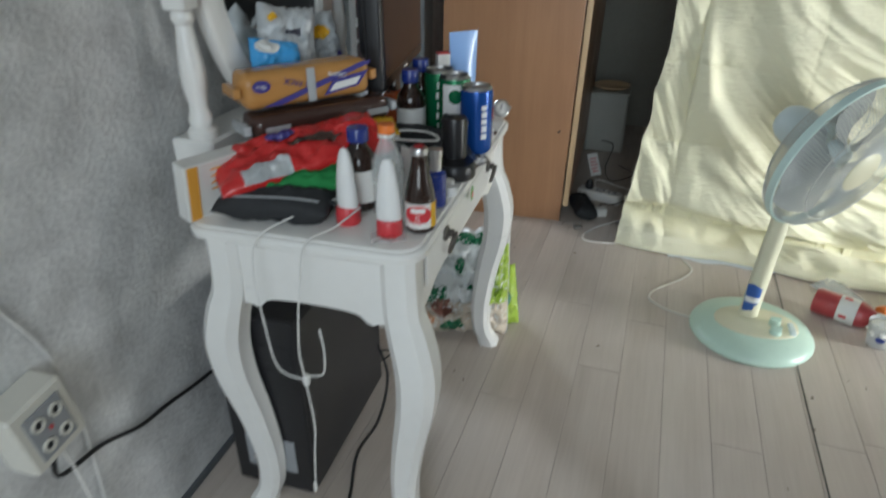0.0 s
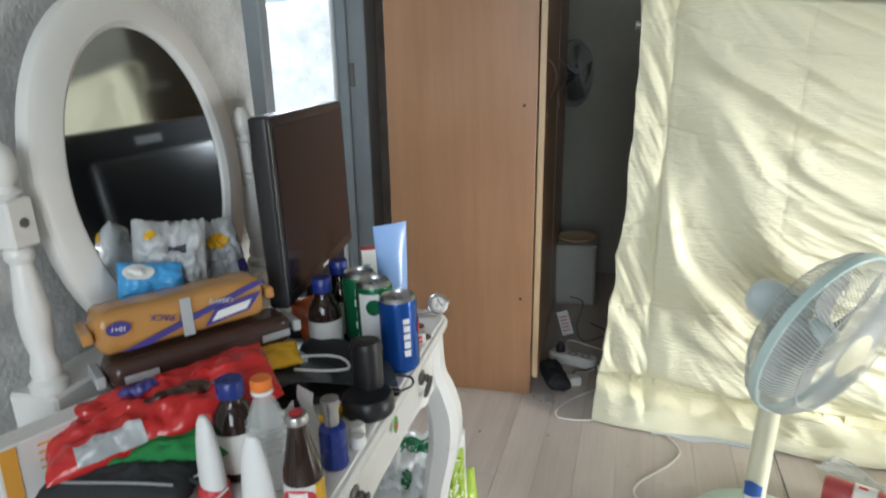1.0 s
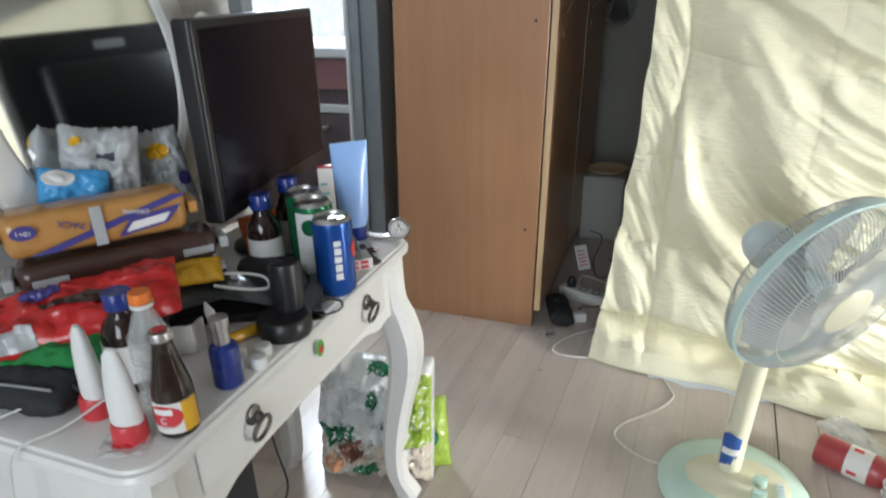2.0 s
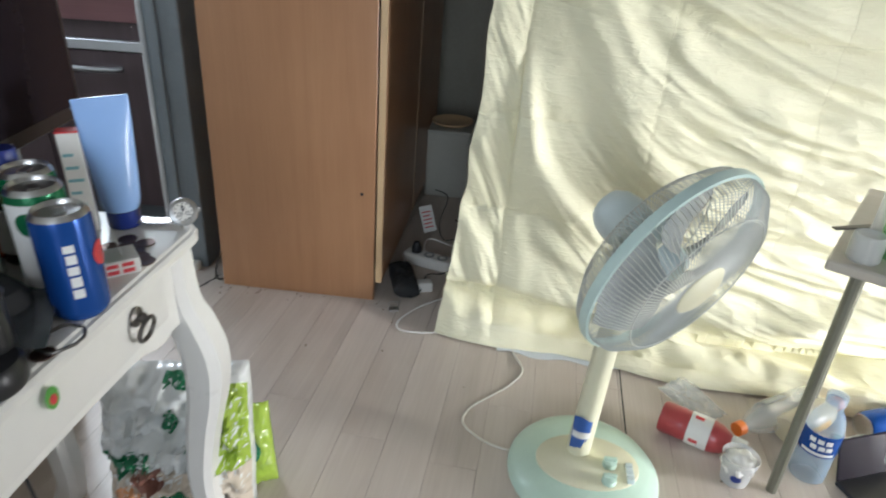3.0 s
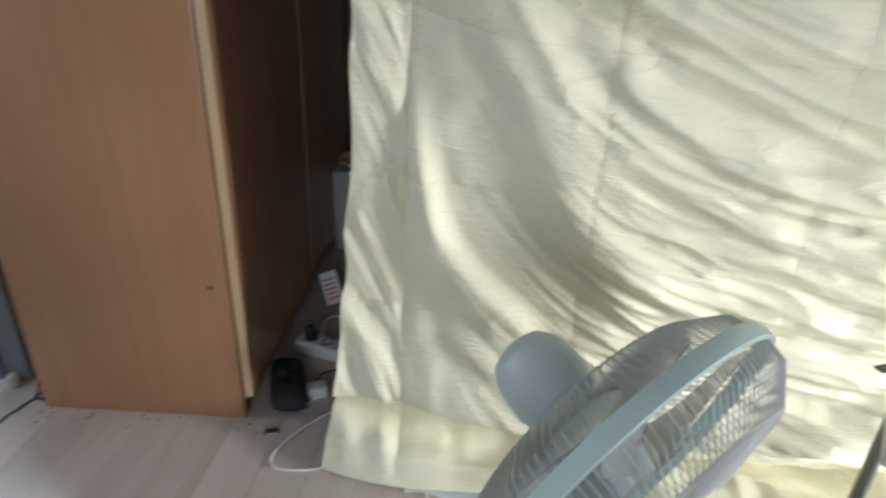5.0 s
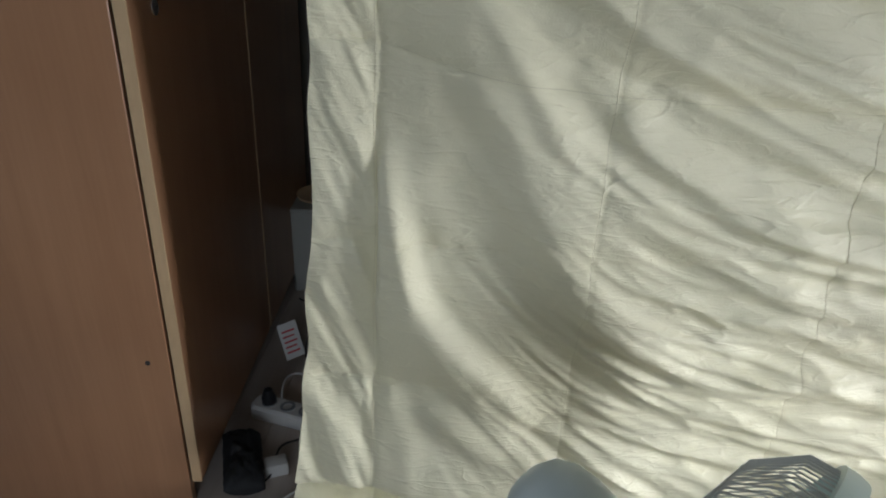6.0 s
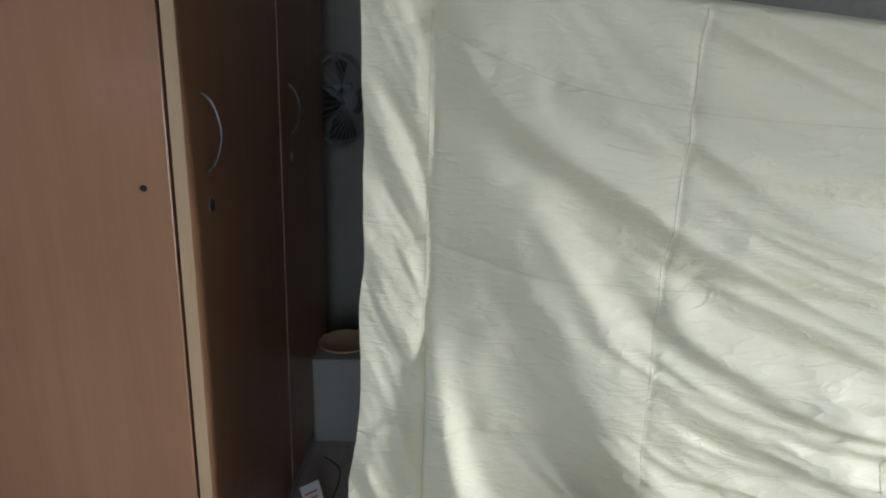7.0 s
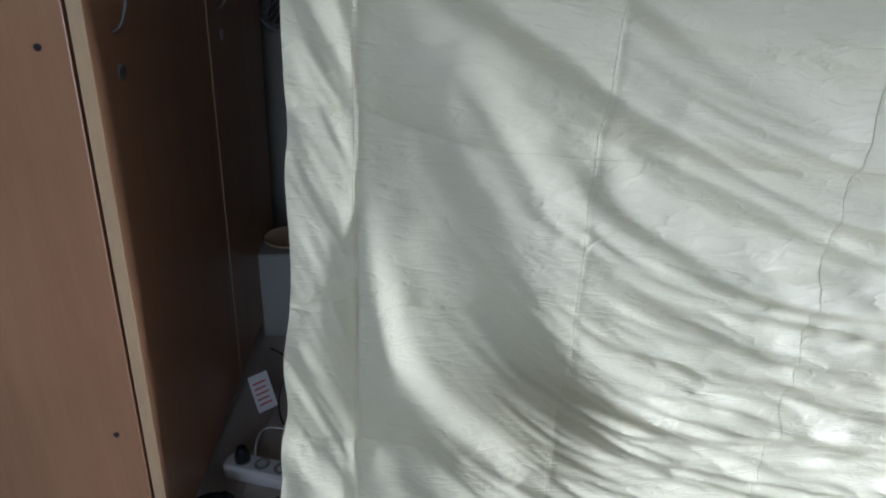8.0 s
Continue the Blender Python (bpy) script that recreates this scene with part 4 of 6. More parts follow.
def pillow(w, h, t, seed, crush=1.0, bend=0.0):
    """A filled film bag as a function of u, v in -1..1 and the side; flat seals at both ends."""
    def f(u, v, side, lift=0.0):
        e = max(0.0, 1 - abs(u) ** 5) * max(0.0, 1 - abs(v) ** 3.5)
        q = Vector((u * w * 22 + seed, v * h * 22, side * 3.0))
        c = noise.noise(q) * 0.5 + noise.noise(q * 2.3) * 0.35 + noise.noise(q * 5) * 0.15
        z = side * (t / 2) * (e ** 0.6) * (1 + 0.7 * crush * c) + side * lift
        k = 1 - 0.10 * e
        rim = 0.03 * crush * noise.noise(Vector((u * 6, v * 6, seed)))
        return Vector((u * w / 2 * (1 - 0.05 * (1 - abs(u)) * abs(v)), v * h / 2 * k + rim * h, z + bend * (u * w / 2) ** 2 + 0.12 * t * crush * noise.noise(Vector((u * 2, v * 2, seed)))))
    return f


def bag(name, f, m, material, label, category, patches=(), n=34, group=""):
    ob = thing(name, m, label, category, group)
    bm = bm_new()
    for side in (1, -1):
        sheet(bm, lambda u, v: f(2 * u - 1, 2 * v - 1, side), n, n)
    bmesh.ops.remove_doubles(bm, verts=bm.verts, dist=0.0008)
    part("pouch", bm, material, ob, sharp=70)
    for pn, (u0, u1, v0, v1), side, pm in patches:
        if "badge" in pn or "oval" in pn or "print" in pn:
            def round_patch(u, v):
                a = 2 * math.pi * u
                return f((u0 + u1) / 2 + (u1 - u0) / 2 * v * math.cos(a), (v0 + v1) / 2 + (v1 - v0) / 2 * v * math.sin(a), side, 0.0022)
            part(pn, sheet(bm_new(), round_patch, 28, 10, 0.0004), pm, ob, sharp=70)
            continue
        part(pn, sheet(bm_new(), lambda u, v: f(u0 + (u1 - u0) * u, v0 + (v1 - v0) * v, side, 0.0022), 30, 30, 0.0004), pm, ob, sharp=70)
    return ob


def turned(name, x, y, z, label, category, parts, rz=0, m=None, group="", n=28, k=1.0):
    """A bottle, can or jar from lathe profiles: (part name, profile, material, note)."""
    ob = thing(name, m if m is not None else pose(x, y, z, 0, 0, rz) @ Matrix.Scale(k, 4), label, category, group)
    for pn, prof, material, note in parts:
        part(pn, lathe(bm_new(), prof, n, None, prof[0][0] < 1e-6 or prof[0] != prof[-1]), material, ob, note)
    return ob


def wrap(ob, name, r, a0, a1, z0, z1, material, label="", lift=0.0009):
    """A curved patch on a round thing."""
    return part(name, sheet(bm_new(), lambda u, v: ((r + lift) * math.cos(radians(a0 + (a1 - a0) * u)), (r + lift) * math.sin(radians(a0 + (a1 - a0) * u)), z0 + (z1 - z0) * v), max(10, int(abs(a1 - a0) / 7)), 2, 0.0005), material, ob, label)


def badge(ob, name, r, a, z, w, h, material, label=""):
    """A round emblem on a curved side."""
    def f(u, v):
        ang, rad = 2 * math.pi * u, v
        return ((r + 0.0016) * math.cos(radians(a) + rad * math.cos(ang) * w / r), (r + 0.0016) * math.sin(radians(a) + rad * math.cos(ang) * w / r), z + rad * math.sin(ang) * h)
    return part(name, sheet(bm_new(), f, 20, 3), material, ob, label)


# ---- drink cans ----
def can(x, y, r, h, material, label, rz, dents=0):
    ob = thing("drink_can", pose(x, y, TOP, 0, 0, rz), label, "can", "cans on the dressing table")
    part("body", lathe(bm_new(), [(0.0, 0.004), (r * 0.72, 0.004), (r * 0.80, 0.0), (r * 0.97, 0.006), (r, 0.012), (r, h - 0.012), (r * 0.96, h - 0.006)], 36, None, False), material, ob)
    part("lid", lathe(bm_new(), [(r * 0.96, h - 0.006), (r * 0.86, h - 0.001), (r * 0.83, h), (r * 0.79, h - 0.002), (r * 0.76, h - 0.005), (0.0, h - 0.005)], 36, None, False), M_SILVER_MET, ob, "silver can lid")
    part("pull_tab", box(bm_new(), (-0.009, -0.006, h - 0.0045), (0.009, 0.006, h - 0.0032), 0.0015), M_SILVER_MET, ob, "silver pull tab")
    return ob


c = can(-0.092, -0.955, 0.029, 0.120, M_CANBLUE, "tall blue aluminium drink can on the dressing table", -45)
for k, (z, hh) in enumerate(((0.030, 0.010), (0.043, 0.011), (0.057, 0.009), (0.069, 0.010), (0.082, 0.008))):
    wrap(c, "logo_bar", 0.029, -14 + (k % 2), 6, z, z + hh, M_TEXT_W, "white logo bar")
badge(c, "emblem", 0.029, 62, 0.070, 0.012, 0.014, M_REDCAP, "red emblem")
c = can(-0.140, -0.925, 0.029, 0.130, M_CANGREEN, "green and white aluminium drink can on the dressing table", -45)
wrap(c, "white_panel", 0.029, -75, -10, 0.020, 0.116, M_TEXT_W, "white printed panel")
for k in range(5):
    wrap(c, "script_bar", 0.029, -2 - 4 * (k % 2), 14, 0.022 + 0.019 * k, 0.034 + 0.019 * k, M_TEXT_W, "white script bar")
badge(c, "star", 0.029, -28, 0.095, 0.012, 0.013, M_CANGREEN, "green star emblem")
c = can(-0.180, -0.885, 0.029, 0.130, M_CANGREEN, "green and white aluminium drink can on the dressing table", -75)
for k in range(5):
    wrap(c, "script_bar", 0.029, -8 - 4 * (k % 2), 16, 0.022 + 0.019 * k, 0.034 + 0.019 * k, M_TEXT_W, "white script bar")


# ---- bottles on the dressing table ----
def dark_bottle(x, y, h, rz=0):
    r = 0.026
    ob = turned("medicine_bottle", x, y, TOP, "dark brown bottle with a blue screw cap and white label", "bottle", [
        ("glass", [(0.0, 0), (r - 0.003, 0), (r, 0.004), (r, h * 0.58), (r * 0.93, h * 0.66), (r * 0.62, h * 0.75), (0.013, h * 0.80), (0.013, h * 0.86), (0.0, h * 0.86)], M_BROWN, ""),
        ("cap", [(0.0, h * 0.84), (0.0155, h * 0.84), (0.0155, h * 0.985), (0.0145, h), (0.0, h)], M_DBLUE, "ribbed blue cap")], rz, group="dark bottles")
    wrap(ob, "label", r, -150, 60, h * 0.12, h * 0.52, M_PAPER, "white paper label")
    return ob


dark_bottle(-0.218, -0.945, 0.138, -40)
dark_bottle(-0.225, -0.862, 0.140, -20)
dark_bottle(-0.198, -1.240, 0.120, -60)


def vitamin_bottle():
    r, h = 0.0235, 0.136
    ob = turned("vitamin_drink_bottle", -0.091, -1.290, TOP, "brown glass drink bottle with a red and white label", "bottle", [
        ("glass", [(0.0, 0), (r - 0.003, 0), (r, 0.004), (r, 0.055), (r * 0.95, 0.066), (r * 0.62, 0.100), (0.0115, 0.118), (0.0115, 0.126), (0.0, 0.126)], M_BROWN, ""),
        ("crown_cap", [(0.0, 0.124), (0.0135, 0.124), (0.0142, 0.128), (0.0125, 0.134), (0.0, 0.136)], M_SILVER_MET, "silver crown cap")], -72, k=0.87)
    part("cap_print", lathe(bm_new(), [(0.0, 0.1362), (0.008, 0.1362), (0.008, 0.1366), (0.0, 0.1366)], 18, None, False), M_REDCAP, ob, "red print on the cap")
    wrap(ob, "label", r, -75, 90, 0.010, 0.051, M_PAPER, "white paper label")
    wrap(ob, "label_band", r, 42, 90, 0.010, 0.051, M_YELLOW, "yellow label edge", 0.0016)
    badge(ob, "emblem", r, -8, 0.033, 0.021, 0.0155, M_REDCAP, "red oval emblem")
    for a, z, w, t in ((-8, 0.037, 26, 0.0075),):
        wrap(ob, "emblem_bar", r, a - w, a + w, z, z + t, M_TEXT_W, "white unreadable print", 0.0024)
    lettering("lettering", "C", 0.012, pose((r + 0.0026) * math.cos(radians(-8)), (r + 0.0026) * math.sin(radians(-8)), 0.029, 90, 0, 82), M_TEXT_W, ob)
    lettering("lettering", "DRINK", 0.007, pose((r + 0.0022) * math.cos(radians(-8)), (r + 0.0022) * math.sin(radians(-8)), 0.0195, 90, 0, 82), M_TEXT_W, ob)
    return ob


vitamin_bottle()

sp = turned("perfume_spray", -0.094, -1.207, TOP, "deep blue glass spray bottle with a silver cap", "spray bottle", [
    ("glass", [(0.0, 0), (0.017, 0), (0.0195, 0.003), (0.0195, 0.052), (0.018, 0.059), (0.011, 0.064), (0.0, 0.064)], M_DBLUE, ""),
    ("collar", [(0.0, 0.064), (0.0105, 0.064), (0.0105, 0.088), (0.0, 0.088)], M_SILVER_MET, "silver collar"),
    ("cap", [(0.0, 0.088), (0.0125, 0.088), (0.0132, 0.091), (0.0125, 0.101), (0.0, 0.102)], M_SILVER_MET, "silver spray head")], k=0.86)


def squeeze_bottle(x, y, rz):
    ob = thing("squeeze_bottle", pose(x, y, TOP, 0, 0, rz) @ Matrix.Scale(0.81, 4), "white tapered squeeze bottle with a red foot", "bottle", "white squeeze bottles")
    part("foot", lathe(bm_new(), [(0.0, 0), (0.020, 0), (0.022, 0.004), (0.021, 0.028), (0.019, 0.032), (0.0, 0.032)], 24, None, False), M_REDCAP, ob, "red translucent foot")
    bm = lathe(bm_new(), [(0.0, 0.031), (0.0205, 0.031), (0.021, 0.040), (0.0195, 0.070), (0.016, 0.100), (0.011, 0.124), (0.006, 0.133), (0.0, 0.135)], 24, None, False)
    bmesh.ops.transform(bm, matrix=Matrix.Diagonal((1.0, 0.72, 1, 1)), verts=bm.verts)
    part("body", bm, M_TEXT_W, ob)
    return ob


squeeze_bottle(-0.194, -1.298, -20)
squeeze_bottle(-0.124, -1.322, 10)

cb = turned("clear_drink_bottle", -0.150, -1.252, TOP, "empty clear plastic bottle with an orange cap", "bottle", [
    ("body", [(0.022, 0.0), (0.026, 0.003), (0.026, 0.05), (0.024, 0.055), (0.026, 0.060), (0.026, 0.085), (0.024, 0.100), (0.016, 0.122), (0.0115, 0.132), (0.0115, 0.146)], M_CLEAR, ""),
    ("cap", [(0.0, 0.143), (0.014, 0.143), (0.014, 0.153), (0.013, 0.157), (0.0, 0.157)], M_ORANGE, "orange screw cap"),
    ("cap_ring", [(0.0125, 0.137), (0.0143, 0.137), (0.0143, 0.142), (0.0125, 0.142), (0.0125, 0.137)], M_TEXT_W, "white tamper ring")], k=0.84)
for k in range(5):
    part("rib", lathe(bm_new(), [(0.0262, 0.062 + 0.008 * k), (0.0272, 0.064 + 0.008 * k), (0.0262, 0.066 + 0.008 * k), (0.0262, 0.062 + 0.008 * k)], 24, None, False), M_CLEAR, cb)


# ---- black holder, ring, caps, coins ----
h = thing("phone_holder", pose(-0.098, -1.085, TOP, 0, 0, 30), "black plastic phone holder on a round weighted foot", "phone holder")
part("foot", lathe(bm_new(), [(0.0, 0), (0.034, 0), (0.036, 0.004), (0.036, 0.020), (0.032, 0.026), (0.0, 0.027)], 30, None, False), M_BLACK, h)
part("column", lathe(bm_new(), [(0.0, 0.026), (0.021, 0.026), (0.021, 0.085), (0.019, 0.092), (0.0, 0.093)], 24, pose(0.006, 0.022, 0), False), M_BLACK, h)
part("arm", box(bm_new(), (-0.045, 0.016, 0.070), (0.0, 0.030, 0.090), 0.004, pose(0, 0, 0, 0, 20, 0)), M_BLACK, h)

kr = thing("bead_bracelet", pose(-0.078, -1.010, TOP), "thin dark metal ring of beads", "bracelet")
part("loop", tube(bm_new(), [(0.020 * math.cos(2 * math.pi * k / 26), 0.024 * math.sin(2 * math.pi * k / 26), 0.0022 + 0.001 * math.sin(5 * k)) for k in range(26)], 0.0018, 6, True), M_DARKMETAL, kr)

first = turned("contact_lens_case", -0.118, -1.158, TOP, "small white round plastic cap", "cap", [
    ("case", [(0.0, 0), (0.0095, 0), (0.0105, 0.002), (0.0105, 0.011), (0.009, 0.014), (0.0, 0.0145)], M_TEXT_W, "")], group="white caps")
for x, y in ((-0.092, -1.142), (-0.082, -1.166), (-0.106, -1.178)):
    copy_thing(first, pose(x, y, TOP, 0, 0, 40))

lighter = thing("marker_pen", pose(-0.138, -1.115, TOP + 0.0075, 0, 90, 65), "short yellow marker with a dark tip", "pen")
part("barrel", lathe(bm_new(), [(0.0, -0.025), (0.0075, -0.025), (0.0075, 0.015), (0.005, 0.022), (0.0, 0.022)], 14, None, False), M_YELLOW, lighter)
part("tip", lathe(bm_new(), [(0.0, 0.021), (0.0035, 0.022), (0.0015, 0.032), (0.0, 0.032)], 10, None, False), M_BLACK, lighter)

rng = random.Random(3)
coin = thing("coin", pose(-0.085, -0.845, TOP), "dull dark coin lying on the dressing table", "coin", "coins")
part("disc", lathe(bm_new(), [(0.0, 0), (0.0118, 0), (0.012, 0.0008), (0.0118, 0.0016), (0.0105, 0.0013), (0.0, 0.0013)], 22, None, False), M_COIN, coin)
for x, y in ((-0.110, -0.800), (-0.126, -0.812), (-0.112, -0.822), (-0.128, -0.836), (-0.138, -0.795), (-0.100, -0.835), (-0.150, -0.820), (-0.080, -1.035), (-0.104, -1.012)):
    copy_thing(coin, pose(x + rng.uniform(-0.002, 0.002), y, TOP, 0, 0, rng.uniform(0, 180)))

pk = thing("cigarette_box", pose(-0.112, -0.872, TOP, 0, 0, 42), "white and red small paper box lying open", "box")
part("carton", box(bm_new(), (-0.030, -0.020, 0), (0.030, 0.020, 0.019), 0.001), M_BOXWHITE, pk)
part("flap", box(bm_new(), (0.029, -0.019, 0.0185), (0.0298, 0.019, 0.042), 0.0002, pose(-0.012, 0, 0.002, 0, -12, 0)), M_BOXWHITE, pk)
for z in (0.003, 0.011):
    for k in range(3):
        part("print_bar", box(bm_new(), (-0.024 + 0.017 * k, -0.0206, z), (-0.011 + 0.017 * k, -0.0202, z + 0.005)), M_REDCAP, pk, "red unreadable print")

# ---- wrist watch ----
w = thing("wrist_watch", pose(-0.104, -0.742, TOP, 0, 0, 20), "steel wrist watch with a pale dial resting open", "watch")
face = pose(0.016, -0.004, 0.021, 62, 0, 18)
case = part("case", lathe(bm_new(), [(0.0, -0.005), (0.017, -0.005), (0.019, -0.002), (0.0195, 0.002), (0.018, 0.005), (0.0132, 0.006), (0.0128, 0.004), (0.0, 0.004)], 32, face, False), M_SILVER_MET, w)
part("dial", lathe(bm_new(), [(0.0, 0.0041), (0.0128, 0.0041), (0.0128, 0.0047), (0.0, 0.0047)], 32, face, False), M_PAPER, case, "pale watch dial")
for k in range(12):
    part("hour_mark", box(bm_new(), (-0.0006, 0.0098, 0.0047), (0.0006, 0.0120, 0.0051), 0, face @ pose(0, 0, 0, 0, 0, 30 * k)), M_TEXT_D, case, "dark hour mark")
for dx, dy in ((-0.0048, -0.003), (0.0048, -0.003), (0.0, 0.0048)):
    part("sub_dial", lathe(bm_new(), [(0.0020, 0.0048), (0.0029, 0.0048), (0.0029, 0.0052), (0.0020, 0.0052), (0.0020, 0.0048)], 14, face @ pose(dx, dy, 0), False), M_TEXT_D, case, "dark sub-dial ring")
part("hand", box(bm_new(), (-0.0005, 0, 0.0053), (0.0005, 0.010, 0.0056), 0, face), M_TEXT_D, case)
part("crown", lathe(bm_new(), [(0.0, 0), (0.003, 0), (0.003, 0.004), (0.0, 0.004)], 10, face @ pose(0.019, 0, 0, 0, 90, 0), False), M_SILVER_MET, case)
path = smooth_path([(0.010, 0.002, 0.008), (-0.010, 0.004, 0.005), (-0.032, 0.008, 0.005), (-0.050, 0.012, 0.008), (-0.060, 0.014, 0.022), (-0.056, 0.013, 0.036), (-0.046, 0.010, 0.040)], 3)
for a, b in zip(path, path[1:]):
    d = (b - a).normalized()
    mid = (a + b) / 2
    m = Matrix.Translation(mid) @ d.to_track_quat("X", "Z").to_matrix().to_4x4()
    ln = (b - a).length * 0.46
    part("link", box(bm_new(), (-ln, -0.009, -0.0015), (ln, 0.009, 0.0015), 0.0008, m), M_SILVER_MET, w)

# ---- blue tube and slim box ----
tb = thing("cream_tube", pose(-0.168, -0.752, TOP, 0, 0, 44), "translucent blue squeeze tube standing on its cap", "tube")
part("cap", lathe(bm_new(), [(0.0, 0), (0.020, 0), (0.021, 0.003), (0.021, 0.024), (0.0, 0.025)], 28, None, False), M_DBLUE, tb, "dark blue flip cap")
bm = bm_new()
n, rows = 32, []
for z, rx, ry in ((0.0245, 0.022, 0.020), (0.035, 0.025, 0.021), (0.07, 0.028, 0.018), (0.12, 0.031, 0.010), (0.150, 0.0325, 0.004), (0.168, 0.0330, 0.0015), (0.176, 0.0332, 0.0012)):
    rows.append([bm.verts.new((rx * math.cos(2 * math.pi * i / n), ry * math.sin(2 * math.pi * i / n), z)) for i in range(n)])
for a, b in zip(rows, rows[1:]):
    for i in range(n):
        bm.faces.new((a[i], a[(i + 1) % n], b[(i + 1) % n], b[i]))
bm.faces.new(rows[0][::-1])
bm.faces.new(rows[-1])
part("body", bm, M_LBLUE, tb)
sb = thing("slim_carton", pose(-0.205, -0.775, TOP, 0, 0, 30), "slim white and pink upright paper carton", "box")
part("carton", box(bm_new(), (-0.013, -0.010, 0), (0.013, 0.010, 0.135), 0.001), M_BOXWHITE, sb)
part("lid", box(bm_new(), (-0.0132, -0.0102, 0.1352), (0.0132, 0.0102, 0.1375), 0.0005), M_REDCAP, sb, "pink end flap")
for k in range(6):
    part("print_bar", box(bm_new(), (-0.010, -0.0105, 0.02 + 0.017 * k), (0.008 - 0.003 * (k % 3), -0.0101, 0.024 + 0.017 * k)), M_TEAL, sb, "small unreadable print")

# ---- stacked snacks ----
ST = pose(-0.316, -1.112, 0, 0, 0, 52)


def stack_pack(name, lo, hi, material, label, category):
    """A long wrapped pack with rounded edges and crimped ends."""
    ob = thing(name, ST, label, category)
    w, d, z0, z1 = hi[0] - lo[0], hi[1] - lo[1], lo[2], hi[2]
    bm = bm_new()
    nu, nv, rings = 34, 20, []
    for i in range(nu + 1):
        t = i / nu
        x = lo[0] + w * t
        k = min(1.0, min(t, 1 - t) / 0.05) ** 0.5
        ring = []
        for j in range(nv):
            a = 2 * math.pi * j / nv
            ca, sa = math.cos(a), math.sin(a)
            sq = (abs(ca) ** 6 + abs(sa) ** 6) ** (-1 / 6)
            wv = 1 + 0.035 * noise.noise(Vector((x * 40, ca * 2, sa * 2))) + 0.03 * noise.noise(Vector((x * 90, ca * 4, sa * 4)))
            yy = (lo[1] + hi[1]) / 2 + d / 2 * ca * sq * wv * (0.35 + 0.65 * k)
            zz = (z0 + z1) / 2 + (z1 - z0) / 2 * sa * sq * (0.45 + 0.55 * k) * (1 if sa < 0 else wv)
            ring.append(bm.verts.new((x, yy, zz)))
        rings.append(ring)
    for a, b in zip(rings, rings[1:]):
        for j in range(nv):
            bm.faces.new((a[j], a[(j + 1) % nv], b[(j + 1) % nv], b[j]))
    bm.faces.new(rings[0])
    bm.faces.new(rings[-1][::-1])
    part("wrapper", bm, material, ob, sharp=60)
    for x in (lo[0] - 0.012, hi[0]):
        part("crimped_end", box(bm_new(), (x, lo[1] + 0.006, (z0 + z1) / 2 - 0.008), (x + 0.012, hi[1] - 0.006, (z0 + z1) / 2 + 0.008), 0.002), M_SILVER if material is not M_GOLD else M_GOLD, ob)
    return ob


g = stack_pack("wafer_pack", (-0.115, -0.035, TOP), (0.120, 0.030, 0.645), M_SILVER, "silver and black wrapped wafer pack under other snacks", "snack pack")
part("dark_print", box(bm_new(), (-0.11, -0.0375, 0.600), (0.115, -0.0362, 0.629)), M_CHOC, g, "dark printed band")
part("white_panel", box(bm_new(), (-0.06, -0.0385, 0.585), (0.02, -0.0372, 0.608)), M_PAPER, g, "white label panel")
g = stack_pack("chocolate_pack", (-0.118, -0.040, 0.633), (0.125, 0.026, 0.672), M_CHOC, "dark brown wrapped chocolate wafer pack", "snack pack")
g.matrix_basis = Matrix.Translation((-0.008, -0.008, 0.014)) @ ST
for x in (-0.100, 0.075):
    part("script_bar", box(bm_new(), (x, -0.0425, 0.646), (x + 0.040, -0.0408, 0.656)), M_SILVER, g, "silver script print")
bk = stack_pack("biscuit_pack", (-0.112, -0.030, 0.673), (0.105, 0.034, 0.728), M_GOLD, "caramel film pack of cream biscuits on a snack stack", "snack pack")
bk.matrix_basis = Matrix.Translation((-0.016, -0.014, 0.020)) @ ST
part("violet_band", prism(bm_new(), [(-0.085, 0.678), (-0.055, 0.678), (0.10, 0.722), (0.10, 0.726), (0.085, 0.726)], "y", -0.0335, -0.0322), M_PURPLE, bk, "slanting violet band")
part("violet_panel", prism(bm_new(), [(0.015, 0.682), (0.075, 0.690), (0.095, 0.712), (0.032, 0.704)], "y", -0.0350, -0.0338), M_PURPLE, bk, "violet logo panel")
part("logo_bar", prism(bm_new(), [(0.024, 0.687), (0.072, 0.693), (0.080, 0.704), (0.034, 0.699)], "y", -0.0358, -0.0351), M_TEXT_W, bk, "white logo shape")
lettering("lettering", "CREAMS", 0.0085, pose(0.040, -0.0345, 0.712, 90, 190, 0), M_TEXT_W, bk)
part("round_badge", prism(bm_new(), [(-0.085 + 0.014 * math.cos(a), 0.709 + 0.009 * math.sin(a)) for a in [2 * math.pi * k / 20 for k in range(20)]], "y", -0.0350, -0.0335), M_PURPLE, bk, "violet oval badge")
lettering("lettering", "10+1", 0.0085, pose(-0.085, -0.0354, 0.709, 90, 190, 0), M_TEXT_W, bk)
lettering("lettering", "1 PACK", 0.012, pose(-0.030, -0.0340, 0.708, 90, 196, 0), M_PURPLE, bk)
part("film_seam", box(bm_new(), (-0.012, -0.0345, 0.676), (0.002, -0.0328, 0.727), 0.0006), M_SILVER, bk, "crumpled clear film seam")

